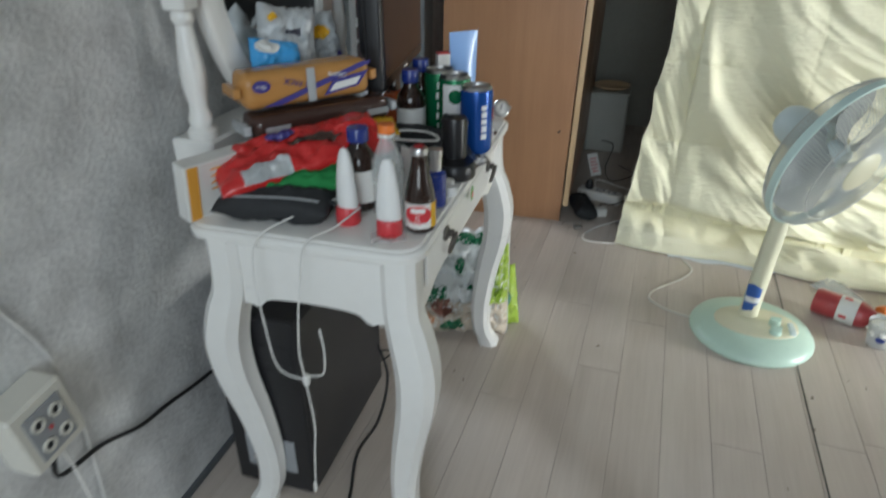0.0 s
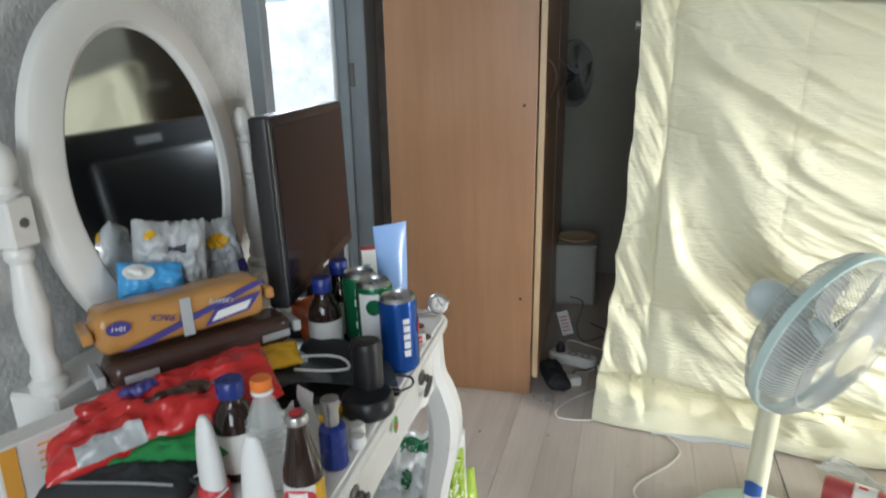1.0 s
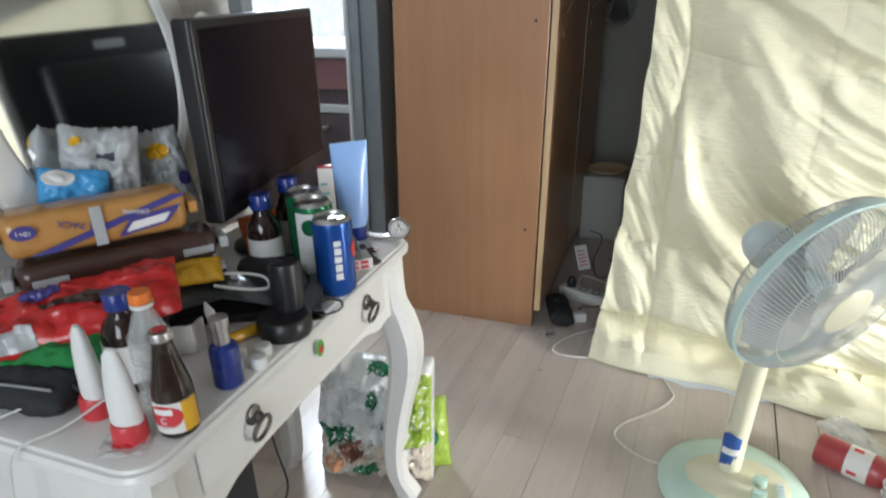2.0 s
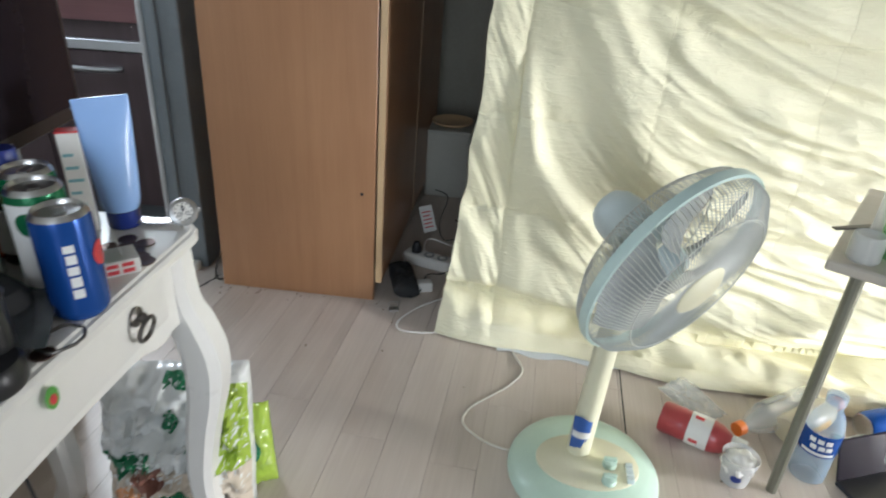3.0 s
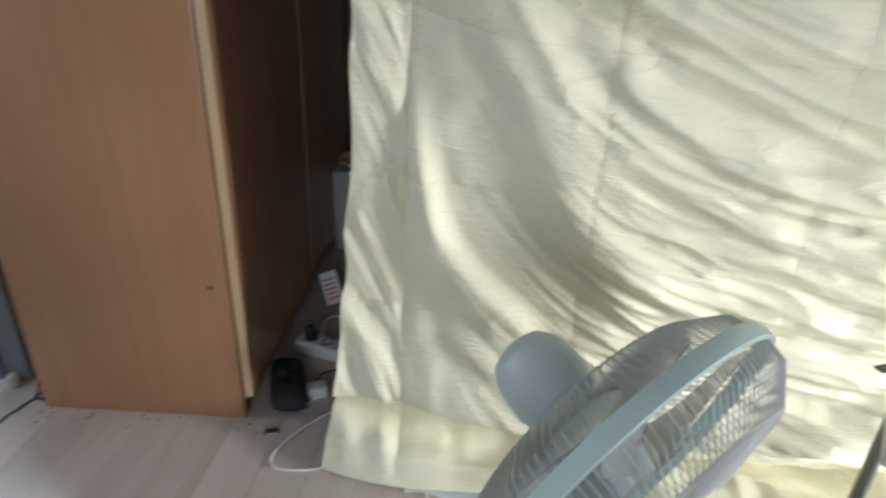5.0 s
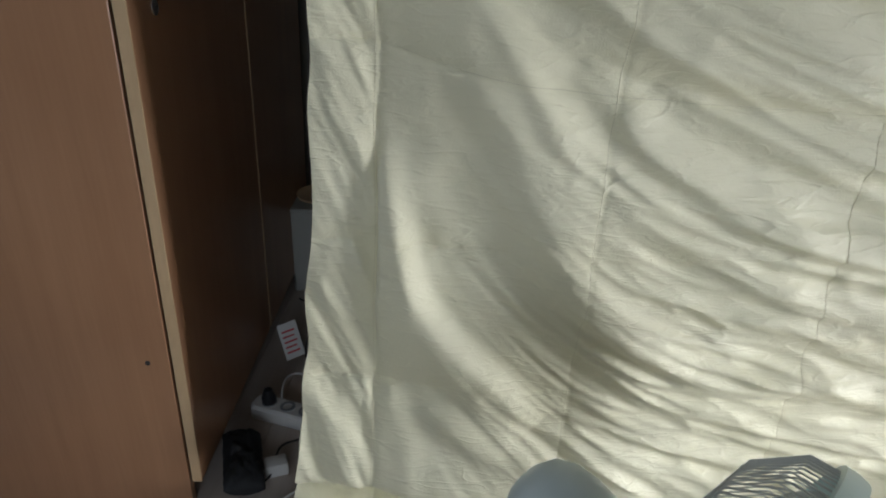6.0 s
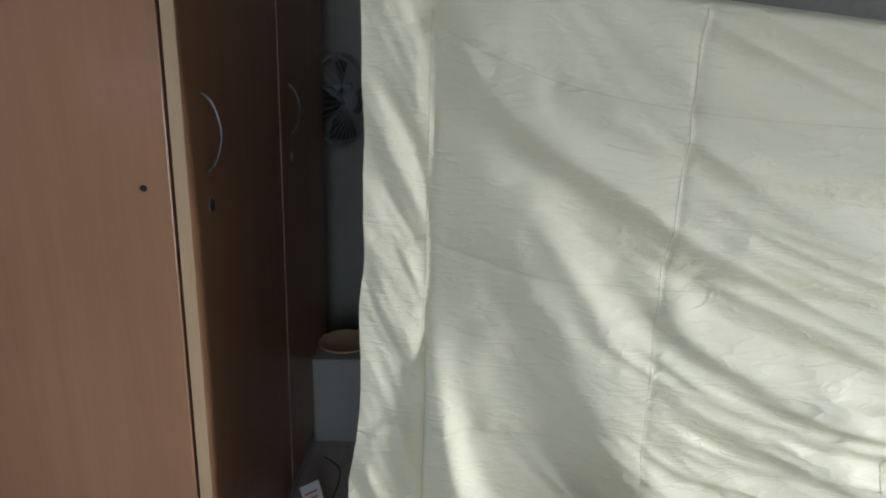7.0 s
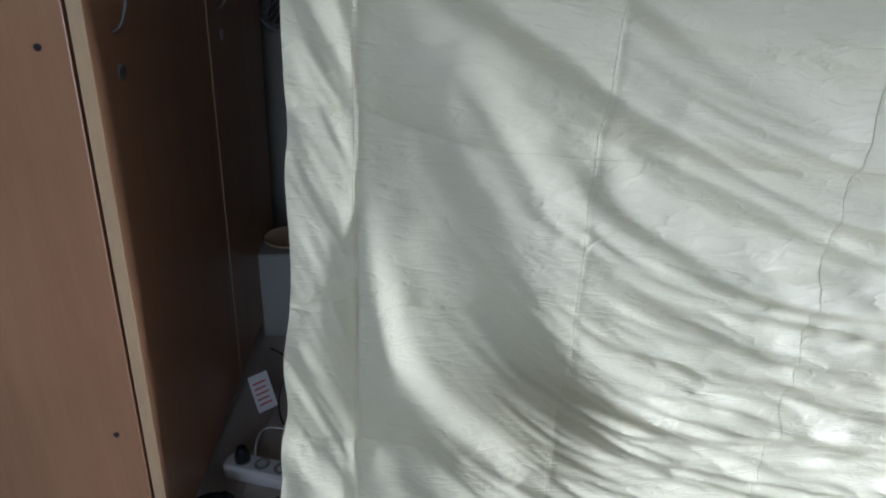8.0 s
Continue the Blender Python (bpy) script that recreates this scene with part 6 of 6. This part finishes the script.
def far_fan():
    f = thing("wall_fan", pose(0.075, 1.235, 0.96), "dark dusty wall fan in the unlit corner", "fan")
    at = pose(0, -0.085, 0, 90, 0, 62)
    part("ring", lathe(bm_new(), [(0.136, -0.010), (0.142, -0.008), (0.142, 0.008), (0.136, 0.010), (0.136, -0.010)], 40, at, False), M_GREYPLATE, f)
    wire = mesh_of("wire", tube(bm_new(), [(0.138, 0, 0), (0.125, 0, 0.028), (0.08, 0, 0.040), (0.028, 0, 0.044)], 0.0011, 4), M_GREYPLATE)
    for k in range(36):
        piece("guard_wire", wire, f, at @ pose(0, 0, 0, 0, 0, 10 * k))
    part("cap", lathe(bm_new(), [(0.0, 0.040), (0.030, 0.040), (0.028, 0.048), (0.0, 0.050)], 20, at, False), M_GREYPLATE, f)
    for k in range(4):
        part("blade", sheet(bm_new(), lambda u, v: tuple(at @ Vector(((0.02 + 0.1 * u) * math.cos(1.57 * k + (v - 0.5) * 0.9), (0.02 + 0.1 * u) * math.sin(1.57 * k + (v - 0.5) * 0.9), 0.01 + (v - 0.5) * 0.03))), 5, 4, 0.001), M_DARKMETAL, f)
    part("motor", lathe(bm_new(), [(0.0, -0.075), (0.035, -0.07), (0.040, -0.03), (0.030, -0.008), (0.0, -0.006)], 20, at, False), M_GREYPLATE, f)
    part("bracket", box(bm_new(), (-0.03, -0.035, -0.05), (0.03, 0.012, 0.05), 0.004), M_GREYPLATE, f)
    return f


far_fan()


# ---- bottles and litter round the side table ----
def lying(x0, y0, x1, y1, z0, z1):
    """The pose that lays a thing's z axis from one floor point to another."""
    a, b = Vector((x0, y0, z0)), Vector((x1, y1, z1))
    return Matrix.Translation(a) @ (b - a).to_track_quat("Z", "Y").to_matrix().to_4x4()


M_RASPBERRY = mat("raspberry_plastic", (0.40, 0.060, 0.065), 0.3, vary=0.08, coat=0.2)
rb = turned("red_juice_bottle", 0, 0, 0, "red drink bottle with a white label lying on the floor", "bottle", [
    ("body", [(0.0, 0), (0.031, 0.0), (0.034, 0.005), (0.034, 0.045), (0.0325, 0.050), (0.034, 0.055), (0.034, 0.105), (0.031, 0.120), (0.020, 0.140), (0.018, 0.143), (0.0, 0.143)], M_RASPBERRY, ""),
    ("cap", [(0.0, 0.142), (0.0185, 0.142), (0.0190, 0.146), (0.0185, 0.172), (0.0, 0.174)], M_TEXT_W, "white screw cap")], m=lying(0.728, -0.378, 0.872, -0.450, 0.0342, 0.0342))
wrap(rb, "label", 0.034, 0, 350, 0.058, 0.102, M_PAPER, "white paper label")
for k in range(4):
    wrap(rb, "print_bar", 0.034, 90 * k, 14 + 90 * k, 0.066, 0.084, M_REDCAP, "red unreadable print", 0.0016)
lb = turned("lemonade_bottle", 0, 0, 0, "clear plastic bottle with green label lying on the floor", "bottle", [
    ("body", [(0.020, 0.0), (0.031, 0.004), (0.033, 0.012), (0.033, 0.060), (0.0315, 0.066), (0.033, 0.072), (0.033, 0.130), (0.030, 0.155), (0.020, 0.185), (0.0125, 0.200), (0.0125, 0.212)], M_CLEAR, ""),
    ("cap", [(0.0, 0.208), (0.015, 0.208), (0.0155, 0.212), (0.015, 0.226), (0.0, 0.227)], M_ORANGE, "orange screw cap")], m=lying(1.075, -0.262, 0.873, -0.392, 0.0335, 0.024))
wrap(lb, "label", 0.033, -260, 20, 0.080, 0.140, M_SILVER, "silver label sleeve")
badge(lb, "emblem", 0.033, -95, 0.112, 0.018, 0.018, M_LEAF, "green round emblem")
badge(lb, "emblem_core", 0.0336, -95, 0.112, 0.009, 0.009, M_ORANGE, "orange core")
sw = turned("sports_drink_bottle", 1.005, -0.462, 0, "clear blue drink bottle with a blue label", "bottle", [
    ("body", [(0.028, 0.0), (0.033, 0.004), (0.034, 0.012), (0.034, 0.060), (0.0325, 0.066), (0.034, 0.072), (0.034, 0.125), (0.030, 0.148), (0.020, 0.168), (0.0165, 0.176), (0.0165, 0.192)], M_CLEARBLUE, ""),
    ("cap", [(0.0165, 0.188), (0.0185, 0.188), (0.0185, 0.203), (0.013, 0.205), (0.012, 0.203), (0.0165, 0.188)], M_CLEARBLUE, "pale blue cap ring")], rz=-115)
wrap(sw, "label", 0.034, -100, 100, 0.075, 0.126, M_CANBLUE, "blue label sleeve")
for k, (a, z) in enumerate(((-34, 0.107), (-10, 0.107), (14, 0.107), (-26, 0.092), (-2, 0.092), (20, 0.092))):
    wrap(sw, "logo_bar", 0.034, a, a + 18, z, z + 0.010, M_TEXT_W, "white logo bar", 0.0018)
wrap(sw, "wave", 0.034, -50, 50, 0.079, 0.085, M_TEXT_W, "white wave print", 0.0018)
oj = turned("orange_juice_bottle", 0, 0, 0, "yellow orange-juice bottle lying on the floor", "bottle", [
    ("body", [(0.0, 0), (0.029, 0.0), (0.032, 0.005), (0.032, 0.110), (0.027, 0.130), (0.0135, 0.150), (0.0135, 0.160), (0.0, 0.160)], clear("pale_juice_plastic", (0.80, 0.74, 0.55), 0.15, 0.6), ""),
    ("cap", [(0.0, 0.157), (0.0155, 0.157), (0.0155, 0.174), (0.0, 0.175)], M_ORANGE, "orange screw cap")], m=lying(0.985, -0.380, 1.100, -0.300, 0.0325, 0.045))
wrap(oj, "label", 0.032, -200, 20, 0.025, 0.100, M_YELLOW, "yellow label sleeve")
wrap(oj, "red_print", 0.032, -120, -70, 0.035, 0.060, M_ORANGE, "orange fruit print", 0.0016)
jar = turned("plastic_cup", 0.852, -0.505, 0, "clear cup stuffed with white tissue on the floor", "cup", [
    ("cup", [(0.024, 0.0), (0.026, 0.002), (0.034, 0.062), (0.0355, 0.064), (0.0345, 0.066), (0.033, 0.062), (0.025, 0.004), (0.0, 0.003)], M_FROST, "")])
bm = bm_new()
bmesh.ops.create_icosphere(bm, subdivisions=4, radius=0.030)
for v in bm.verts:
    q = v.co.copy()
    v.co = q * (1 + 0.28 * noise.noise(q * 70) + 0.15 * noise.noise(q * 160))
    v.co.z = v.co.z * 0.8 + 0.045
part("tissue", bm, M_PAPER, jar, "crumpled white tissue", 60)
badge(jar, "print", 0.031, -110, 0.030, 0.010, 0.008, M_DBLUE, "small blue print")
bag("clear_wrapper", pillow(0.085, 0.13, 0.02, 2.7, 1.5), pose(0.815, -0.292, 0.014, 6, 0, 40), M_CLEAR, "crumpled clear plastic wrapper on the floor", "wrapper")
tube_can = turned("drink_can", 0, 0, 0, "blue aluminium can lying on the floor", "can", [
    ("body", [(0.0, 0.0), (0.024, 0.0), (0.031, 0.010), (0.031, 0.110), (0.026, 0.120), (0.0, 0.118)], M_CANBLUE, ""),
    ("lid", [(0.0, 0.1182), (0.024, 0.1205), (0.026, 0.1222), (0.0245, 0.123), (0.023, 0.1205), (0.0, 0.1195)], M_SILVER_MET, "silver can lid")], m=lying(1.275, -0.285, 1.165, -0.330, 0.0312, 0.0312))
clr2 = turned("crushed_clear_bottle", 0, 0, 0, "clear plastic bottle lying on the floor", "bottle", [
    ("body", [(0.020, 0.0), (0.031, 0.004), (0.032, 0.060), (0.028, 0.080), (0.032, 0.100), (0.029, 0.135), (0.013, 0.165), (0.013, 0.178)], M_CLEAR, ""),
    ("cap", [(0.0, 0.174), (0.015, 0.174), (0.015, 0.188), (0.0, 0.189)], M_CANGREEN, "green screw cap")], m=lying(1.26, -0.43, 1.075, -0.385, 0.0325, 0.028))
lp = thing("folded_laptop", pose(1.12, -0.52, 0, 0, 0, 22), "dark blue flat case standing open on the floor", "case")
part("lower_shell", box(bm_new(), (-0.05, -0.07, 0.0), (0.11, 0.06, 0.010), 0.003), M_BLACK, lp)
part("upper_shell", box(bm_new(), (-0.05, 0.0, 0.0), (0.11, 0.006, 0.09), 0.003, pose(0, 0.055, 0.010, -18, 0, 0)), M_SCREEN, lp)

# on the side table
TT = 0.523
turned("clear_jar", 0.905, -0.538, TT, "frosted clear plastic cup on the side table", "cup", [
    ("cup", [(0.0, 0.002), (0.020, 0.0), (0.024, 0.004), (0.024, 0.040), (0.022, 0.045), (0.020, 0.045), (0.021, 0.040), (0.020, 0.005), (0.0, 0.004)], M_FROST, "")])
turned("white_lotion_bottle", 0.995, -0.425, TT, "white lotion bottle with an orange cap", "bottle", [
    ("body", [(0.0, 0), (0.024, 0), (0.026, 0.003), (0.024, 0.080), (0.018, 0.105), (0.0105, 0.115), (0.0, 0.115)], M_FROST, ""),
    ("cap", [(0.0, 0.114), (0.0125, 0.114), (0.012, 0.138), (0.0, 0.139)], M_ORANGE, "orange cap")])
for x, y in ((0.965, -0.515), (1.005, -0.560)):
    turned("green_bottle", x, y, TT, "green glass bottle on the side table", "bottle", [
        ("glass", [(0.0, 0), (0.026, 0), (0.029, 0.004), (0.029, 0.090), (0.024, 0.115), (0.013, 0.140), (0.012, 0.185), (0.0, 0.185)], M_GLASSGREEN, ""),
        ("cap", [(0.0, 0.184), (0.0135, 0.184), (0.0135, 0.197), (0.0, 0.198)], M_SILVER_MET, "silver cap")], group="green bottles")
kn = thing("dark_spatula", pose(0.965, -0.405, TT + 0.0003, 0, 0, 20), "flat dark blade lying over the table edge", "utensil")
part("blade", box(bm_new(), (-0.06, -0.006, 0), (0.02, 0.006, 0.003), 0.001), M_DARKMETAL, kn)

# thin sheet under the quilt's hem
us = thing("under_sheet", pose(0, 0, 0), "thin pale blue sheet peeping out under the quilt", "sheet")
part("cloth", sheet(bm_new(), lambda u, v: (0.36 + 0.44 * u, -0.172 - 0.040 * u * (1 - 0.4 * u) + 0.006 * math.sin(19 * u) + 0.12 * v, 0.0035 + 0.0015 * math.sin(23 * u + 4 * v)), 40, 6, 0.002), mat("pale_blue_sheet", (0.66, 0.70, 0.72), 0.8, vary=0.05), us)


# ---- kitchen unit beyond the doorway ----
def kitchen_unit(x0, x1):
    k = thing("kitchen_cabinet", pose(0, 0, 0), "dark walnut base cabinet with a curved pale handle", "cabinet", "kitchen base cabinets")
    y, yb, zf = 0.345, 0.78, -0.092
    part("body", box(bm_new(), (x0, y + 0.018, 0.055), (x1, yb, 0.760)), M_KDOOR, k)
    part("kick_board", box(bm_new(), (x0, y + 0.012, zf), (x1, y + 0.024, 0.052)), M_KICK, k, "grey kick board")
    part("floor_strip", box(bm_new(), (x0, y + 0.004, zf), (x1, y + 0.012, zf + 0.012), 0.002), M_ALU, k, "pale floor strip")
    door = part("door", box(bm_new(), (x0 + 0.0015, y, 0.058), (x1 - 0.0015, y + 0.018, 0.564), 0.0015), M_KDOOR, k)
    xm = (x0 + x1) / 2
    pts = smooth_path([(xm - 0.088, y, 0.512), (xm - 0.074, y - 0.018, 0.512), (xm, y - 0.026, 0.512), (xm + 0.074, y - 0.018, 0.512), (xm + 0.088, y, 0.512)], 5)
    part("handle", tube(bm_new(), pts, 0.0075, 8, False, 1.5), M_ALU, door, "curved brushed metal handle")
    part("rail", box(bm_new(), (x0, y - 0.004, 0.567), (x1, y + 0.02, 0.597), 0.002), M_ALU, k, "aluminium rail")
    drawer = part("drawer_front", box(bm_new(), (x0 + 0.0015, y, 0.652), (x1 - 0.0015, y + 0.018, 0.758), 0.0015), M_KRED, k, "red-brown drawer front")
    return k


for i in range(2):
    kitchen_unit(-0.745 - 0.42 * (i + 1), -0.745 - 0.42 * i)
fp = thing("filler_panel", pose(0, 0, 0), "dark walnut filler panel beside the base cabinet", "panel")
part("panel", box(bm_new(), (-0.742, 0.345, -0.092), (-0.648, 0.363, 0.760), 0.001), M_KDOOR, fp)
part("rail", box(bm_new(), (-0.742, 0.341, 0.567), (-0.648, 0.3448, 0.597), 0.001), M_ALU, fp, "aluminium rail")
wt = thing("kitchen_worktop", pose(0, 0, 0), "pale speckled kitchen worktop with a metal edge", "worktop")
part("slab", box(bm_new(), (-1.72, 0.325, 0.764), (-0.648, 0.798, 0.800), 0.004), M_STRIP, wt)
part("edge_strip", box(bm_new(), (-1.72, 0.320, 0.768), (-0.648, 0.3245, 0.796), 0.001), M_ALU, wt, "thin metal edge strip")
# unseen window, added only to house the cabinet fill lamp
wd = thing("window_1", pose(-1.93, -0.10, 1.45), "added unseen kitchen window in a white frame round the fill light", "window")
wd["kind"] = "structure"
for a, b in (((-0.03, -0.32, -0.30), (0.03, -0.29, 0.30)), ((-0.03, 0.29, -0.30), (0.03, 0.32, 0.30)), ((-0.03, -0.29, 0.27), (0.03, 0.29, 0.30)), ((-0.03, -0.29, -0.30), (0.03, 0.29, -0.27)), ((-0.02, -0.015, -0.27), (0.02, 0.015, 0.27))):
    part("frame", box(bm_new(), a, b, 0.003), M_TEXT_W, wd)
w2 = thing("window_2", pose(XR + 0.06, -0.80, 0.50), "daylit window in a white frame", "window")
w2["kind"] = "structure"
for a, b in (((-0.03, -0.27, -0.42), (0.03, -0.24, 0.42)), ((-0.03, 0.24, -0.42), (0.03, 0.27, 0.42)), ((-0.03, -0.24, 0.39), (0.03, 0.24, 0.42)), ((-0.03, -0.24, -0.42), (0.03, 0.24, -0.39))):
    part("frame", box(bm_new(), a, b, 0.003), M_TEXT_W, w2)
pp = thing("copper_pipe", pose(-0.93, 0.325, -0.085), "short copper pipe stub in the kitchen corner", "pipe")
part("pipe", tube(bm_new(), smooth_path([(0, 0.02, 0.0), (0, 0.0, 0.02), (0.006, -0.008, 0.04), (-0.006, -0.008, 0.055)], 4), 0.006, 8), mat("dull_copper", (0.36, 0.15, 0.10), 0.45, 0.6), pp)

w3 = thing("window_3", pose(-1.31, 0.85, 1.54), "bright kitchen window in a thin white frame", "window")
w3["kind"] = "structure"
for a, b in (((-0.22, -0.03, -0.26), (-0.20, 0.03, 0.26)), ((0.20, -0.03, -0.26), (0.22, 0.03, 0.26)), ((-0.20, -0.03, 0.24), (0.20, 0.03, 0.26)), ((-0.20, -0.03, -0.26), (0.20, 0.03, -0.24))):
    part("frame", box(bm_new(), a, b, 0.002), M_TEXT_W, w3)


# ---- floor planks ----
def floor_planks():
    root = tagged(thing("floor", pose(0, 0, 0), "pale whitewashed oak plank floor, scuffed and dusty", "floor"), kind="structure")
    turn = pose(0, 0, 0, 0, 0, -3.0)
    w, ln = 0.098, 0.92
    bm = box(bm_new(), (-w / 2 + 0.0004, -ln / 2 + 0.0004, -0.006), (w / 2 - 0.0004, ln / 2 - 0.0004, 0.0), 0.0003)
    me = mesh_of("plank", bm, M_PLANK)
    rng = random.Random(5)
    for i in range(-7, 33):
        x = 0.03 + i * w
        off = rng.random() * ln
        for j in range(-6, 3):
            y = j * ln + off
            p = turn @ Vector((x, y, 0))
            if -0.66 < p.x < XR + 0.1 and YF - 0.3 < p.y < YB + 0.4:
                if p.x < -0.56:
                    continue
                y0, y1 = max(p.y - ln / 2, YF - 0.05), min(p.y + ln / 2, YB + 0.05)
                if y1 - y0 > 0.06 and p.x < XR + 0.05:
                    piece("plank", me, root, Matrix.Translation((p.x + 0.0524 * ((y0 + y1) / 2 - p.y), (y0 + y1) / 2, 0)) @ turn @ Matrix.Diagonal((1, (y1 - y0) / ln, 1, 1)))
    # cut strips along the door side
    for k in range(5):
        bm2 = box(bm_new(), (-0.612, YF + k * 1.0, -0.0062), (-0.44, YF + 0.998 + k * 1.0, -0.0009))
        part("plank", bm2, M_PLANK, root)

    part("floor_gap", box(bm_new(), (-0.0016, -1.9, 0.0002), (0.0016, 0.0, 0.0006), 0, pose(0.672, -0.06, 0, 0, 0, -3.0)), M_BLACK, root, "dark open gap between floor sheets")
    part("worn_edge", sheet(bm_new(), lambda u, v: (-0.622 + 0.06 * u + 0.012 * noise.noise(Vector((u, v * 7, 0))), -0.52 + 0.60 * v, 0.0015 + 0.008 * (1 - u) ** 2 + 0.004 * noise.noise(Vector((u * 3, v * 9, 1)))), 8, 50, 0.002), M_STRIP, root, "curled worn white vinyl edge")

    part("floor_crack", sheet(bm_new(), lambda u, v: (-0.548 + 0.03 * v + 0.010 * noise.noise(Vector((3, v * 6, 0))) + (u - 0.5) * 0.010 * math.sin(math.pi * v), -0.40 + 0.28 * v, 0.0011), 2, 30), M_BLACK, root, "dark split in the vinyl edge")
    part("floor_crack", sheet(bm_new(), lambda u, v: (-0.520 + 0.05 * v + 0.008 * noise.noise(Vector((8, v * 6, 0))) + (u - 0.5) * 0.008 * math.sin(math.pi * v), -0.10 + 0.16 * v, 0.0011), 2, 30), M_BLACK, root, "dark split in the vinyl edge")


def floor_dirt():
    """Crumbs and flakes swept against the wardrobe and over the floor."""
    bm = bm_new()
    rng = random.Random(11)
    for i in range(60):
        if i < 24:
            x, y = rng.uniform(-0.46, 0.04), -abs(rng.gauss(0, 0.02)) - 0.004
        else:
            x, y = rng.uniform(-0.5, 1.3), rng.uniform(-1.5, -0.1)
        s = rng.uniform(0.0008, 0.0020)
        m = pose(x, y, s * 0.3 + 0.0005, rng.uniform(-20, 20), rng.uniform(-20, 20), rng.uniform(0, 360))
        box(bm, (-s * 1.6, -s, -s * 0.3), (s * 1.6, s, s * 0.3), 0, m)
    tagged(new("floor_dirt", mesh_of("floor_dirt", bm, mat("brown_crumbs", (0.12, 0.08, 0.06), 0.8, vary=0.4))), "brown crumbs and dirt flakes on the floor", "dirt", kind="stuff")


floor_planks()
floor_dirt()
yc = thing("yellow_scrap", pose(-0.275, -1.335, 0.004, 0, 0, 30), "tiny yellow plastic scrap on the floor", "scrap")
part("flake", sheet(bm_new(), lambda u, v: ((u - 0.5) * 0.018, (v - 0.5) * 0.012, 0.003 * math.sin(4 * u)), 6, 4, 0.001), M_YELLOW, yc)
# dark strip in place of the shadowed gap between wall and floor
structure("baseboard", box(bm_new(), (XL, YF, 0.001), (XL + 0.007, DOOR_Y0, 0.014)), M_KICK, "thin dark strip standing in for the gap along the wall foot", "baseboard")
fw = thing("foil_wrapper", pose(-0.122, -1.334, TOP + 0.003, 0, 0, 25), "small torn clear and red foil wrapper on the table edge", "wrapper")
part("film", sheet(bm_new(), lambda u, v: ((u - 0.5) * 0.046, (v - 0.5) * 0.036, 0.004 * noise.noise(Vector((u * 5, v * 5, 2))) + 0.002), 12, 10, 0.0004), M_FROST, fw)
part("red_print", sheet(bm_new(), lambda u, v: (-0.010 + 0.022 * u, -0.008 + 0.022 * v, 0.0048 + 0.003 * noise.noise(Vector((u * 4, v * 4, 6)))), 8, 6, 0.0004), M_REDCAP, fw, "red printed patch")
pl = thing("wall_plug", pose(-0.556, 0.066, 0, 0, 0, 30), "small white plug lying at the door frame foot", "plug")
part("housing", lathe(bm_new(), [(0.0, 0.0), (0.014, 0.0), (0.015, 0.004), (0.014, 0.022), (0.009, 0.027), (0.0, 0.028)], 16, None, False), M_IVORY, pl)
lc = thing("black_cable", pose(0, 0, 0), "loop of black cable between door frame and wardrobe", "cable")
part("cord", tube(bm_new(), smooth_path([(-0.500, 0.16, 0.10), (-0.482, 0.085, 0.055), (-0.492, 0.060, 0.012), (-0.470, 0.020, 0.004), (-0.452, 0.030, 0.004), (-0.458, 0.075, 0.020), (-0.474, 0.11, 0.05)], 6), 0.0024, 6), M_WIRE_B, lc)
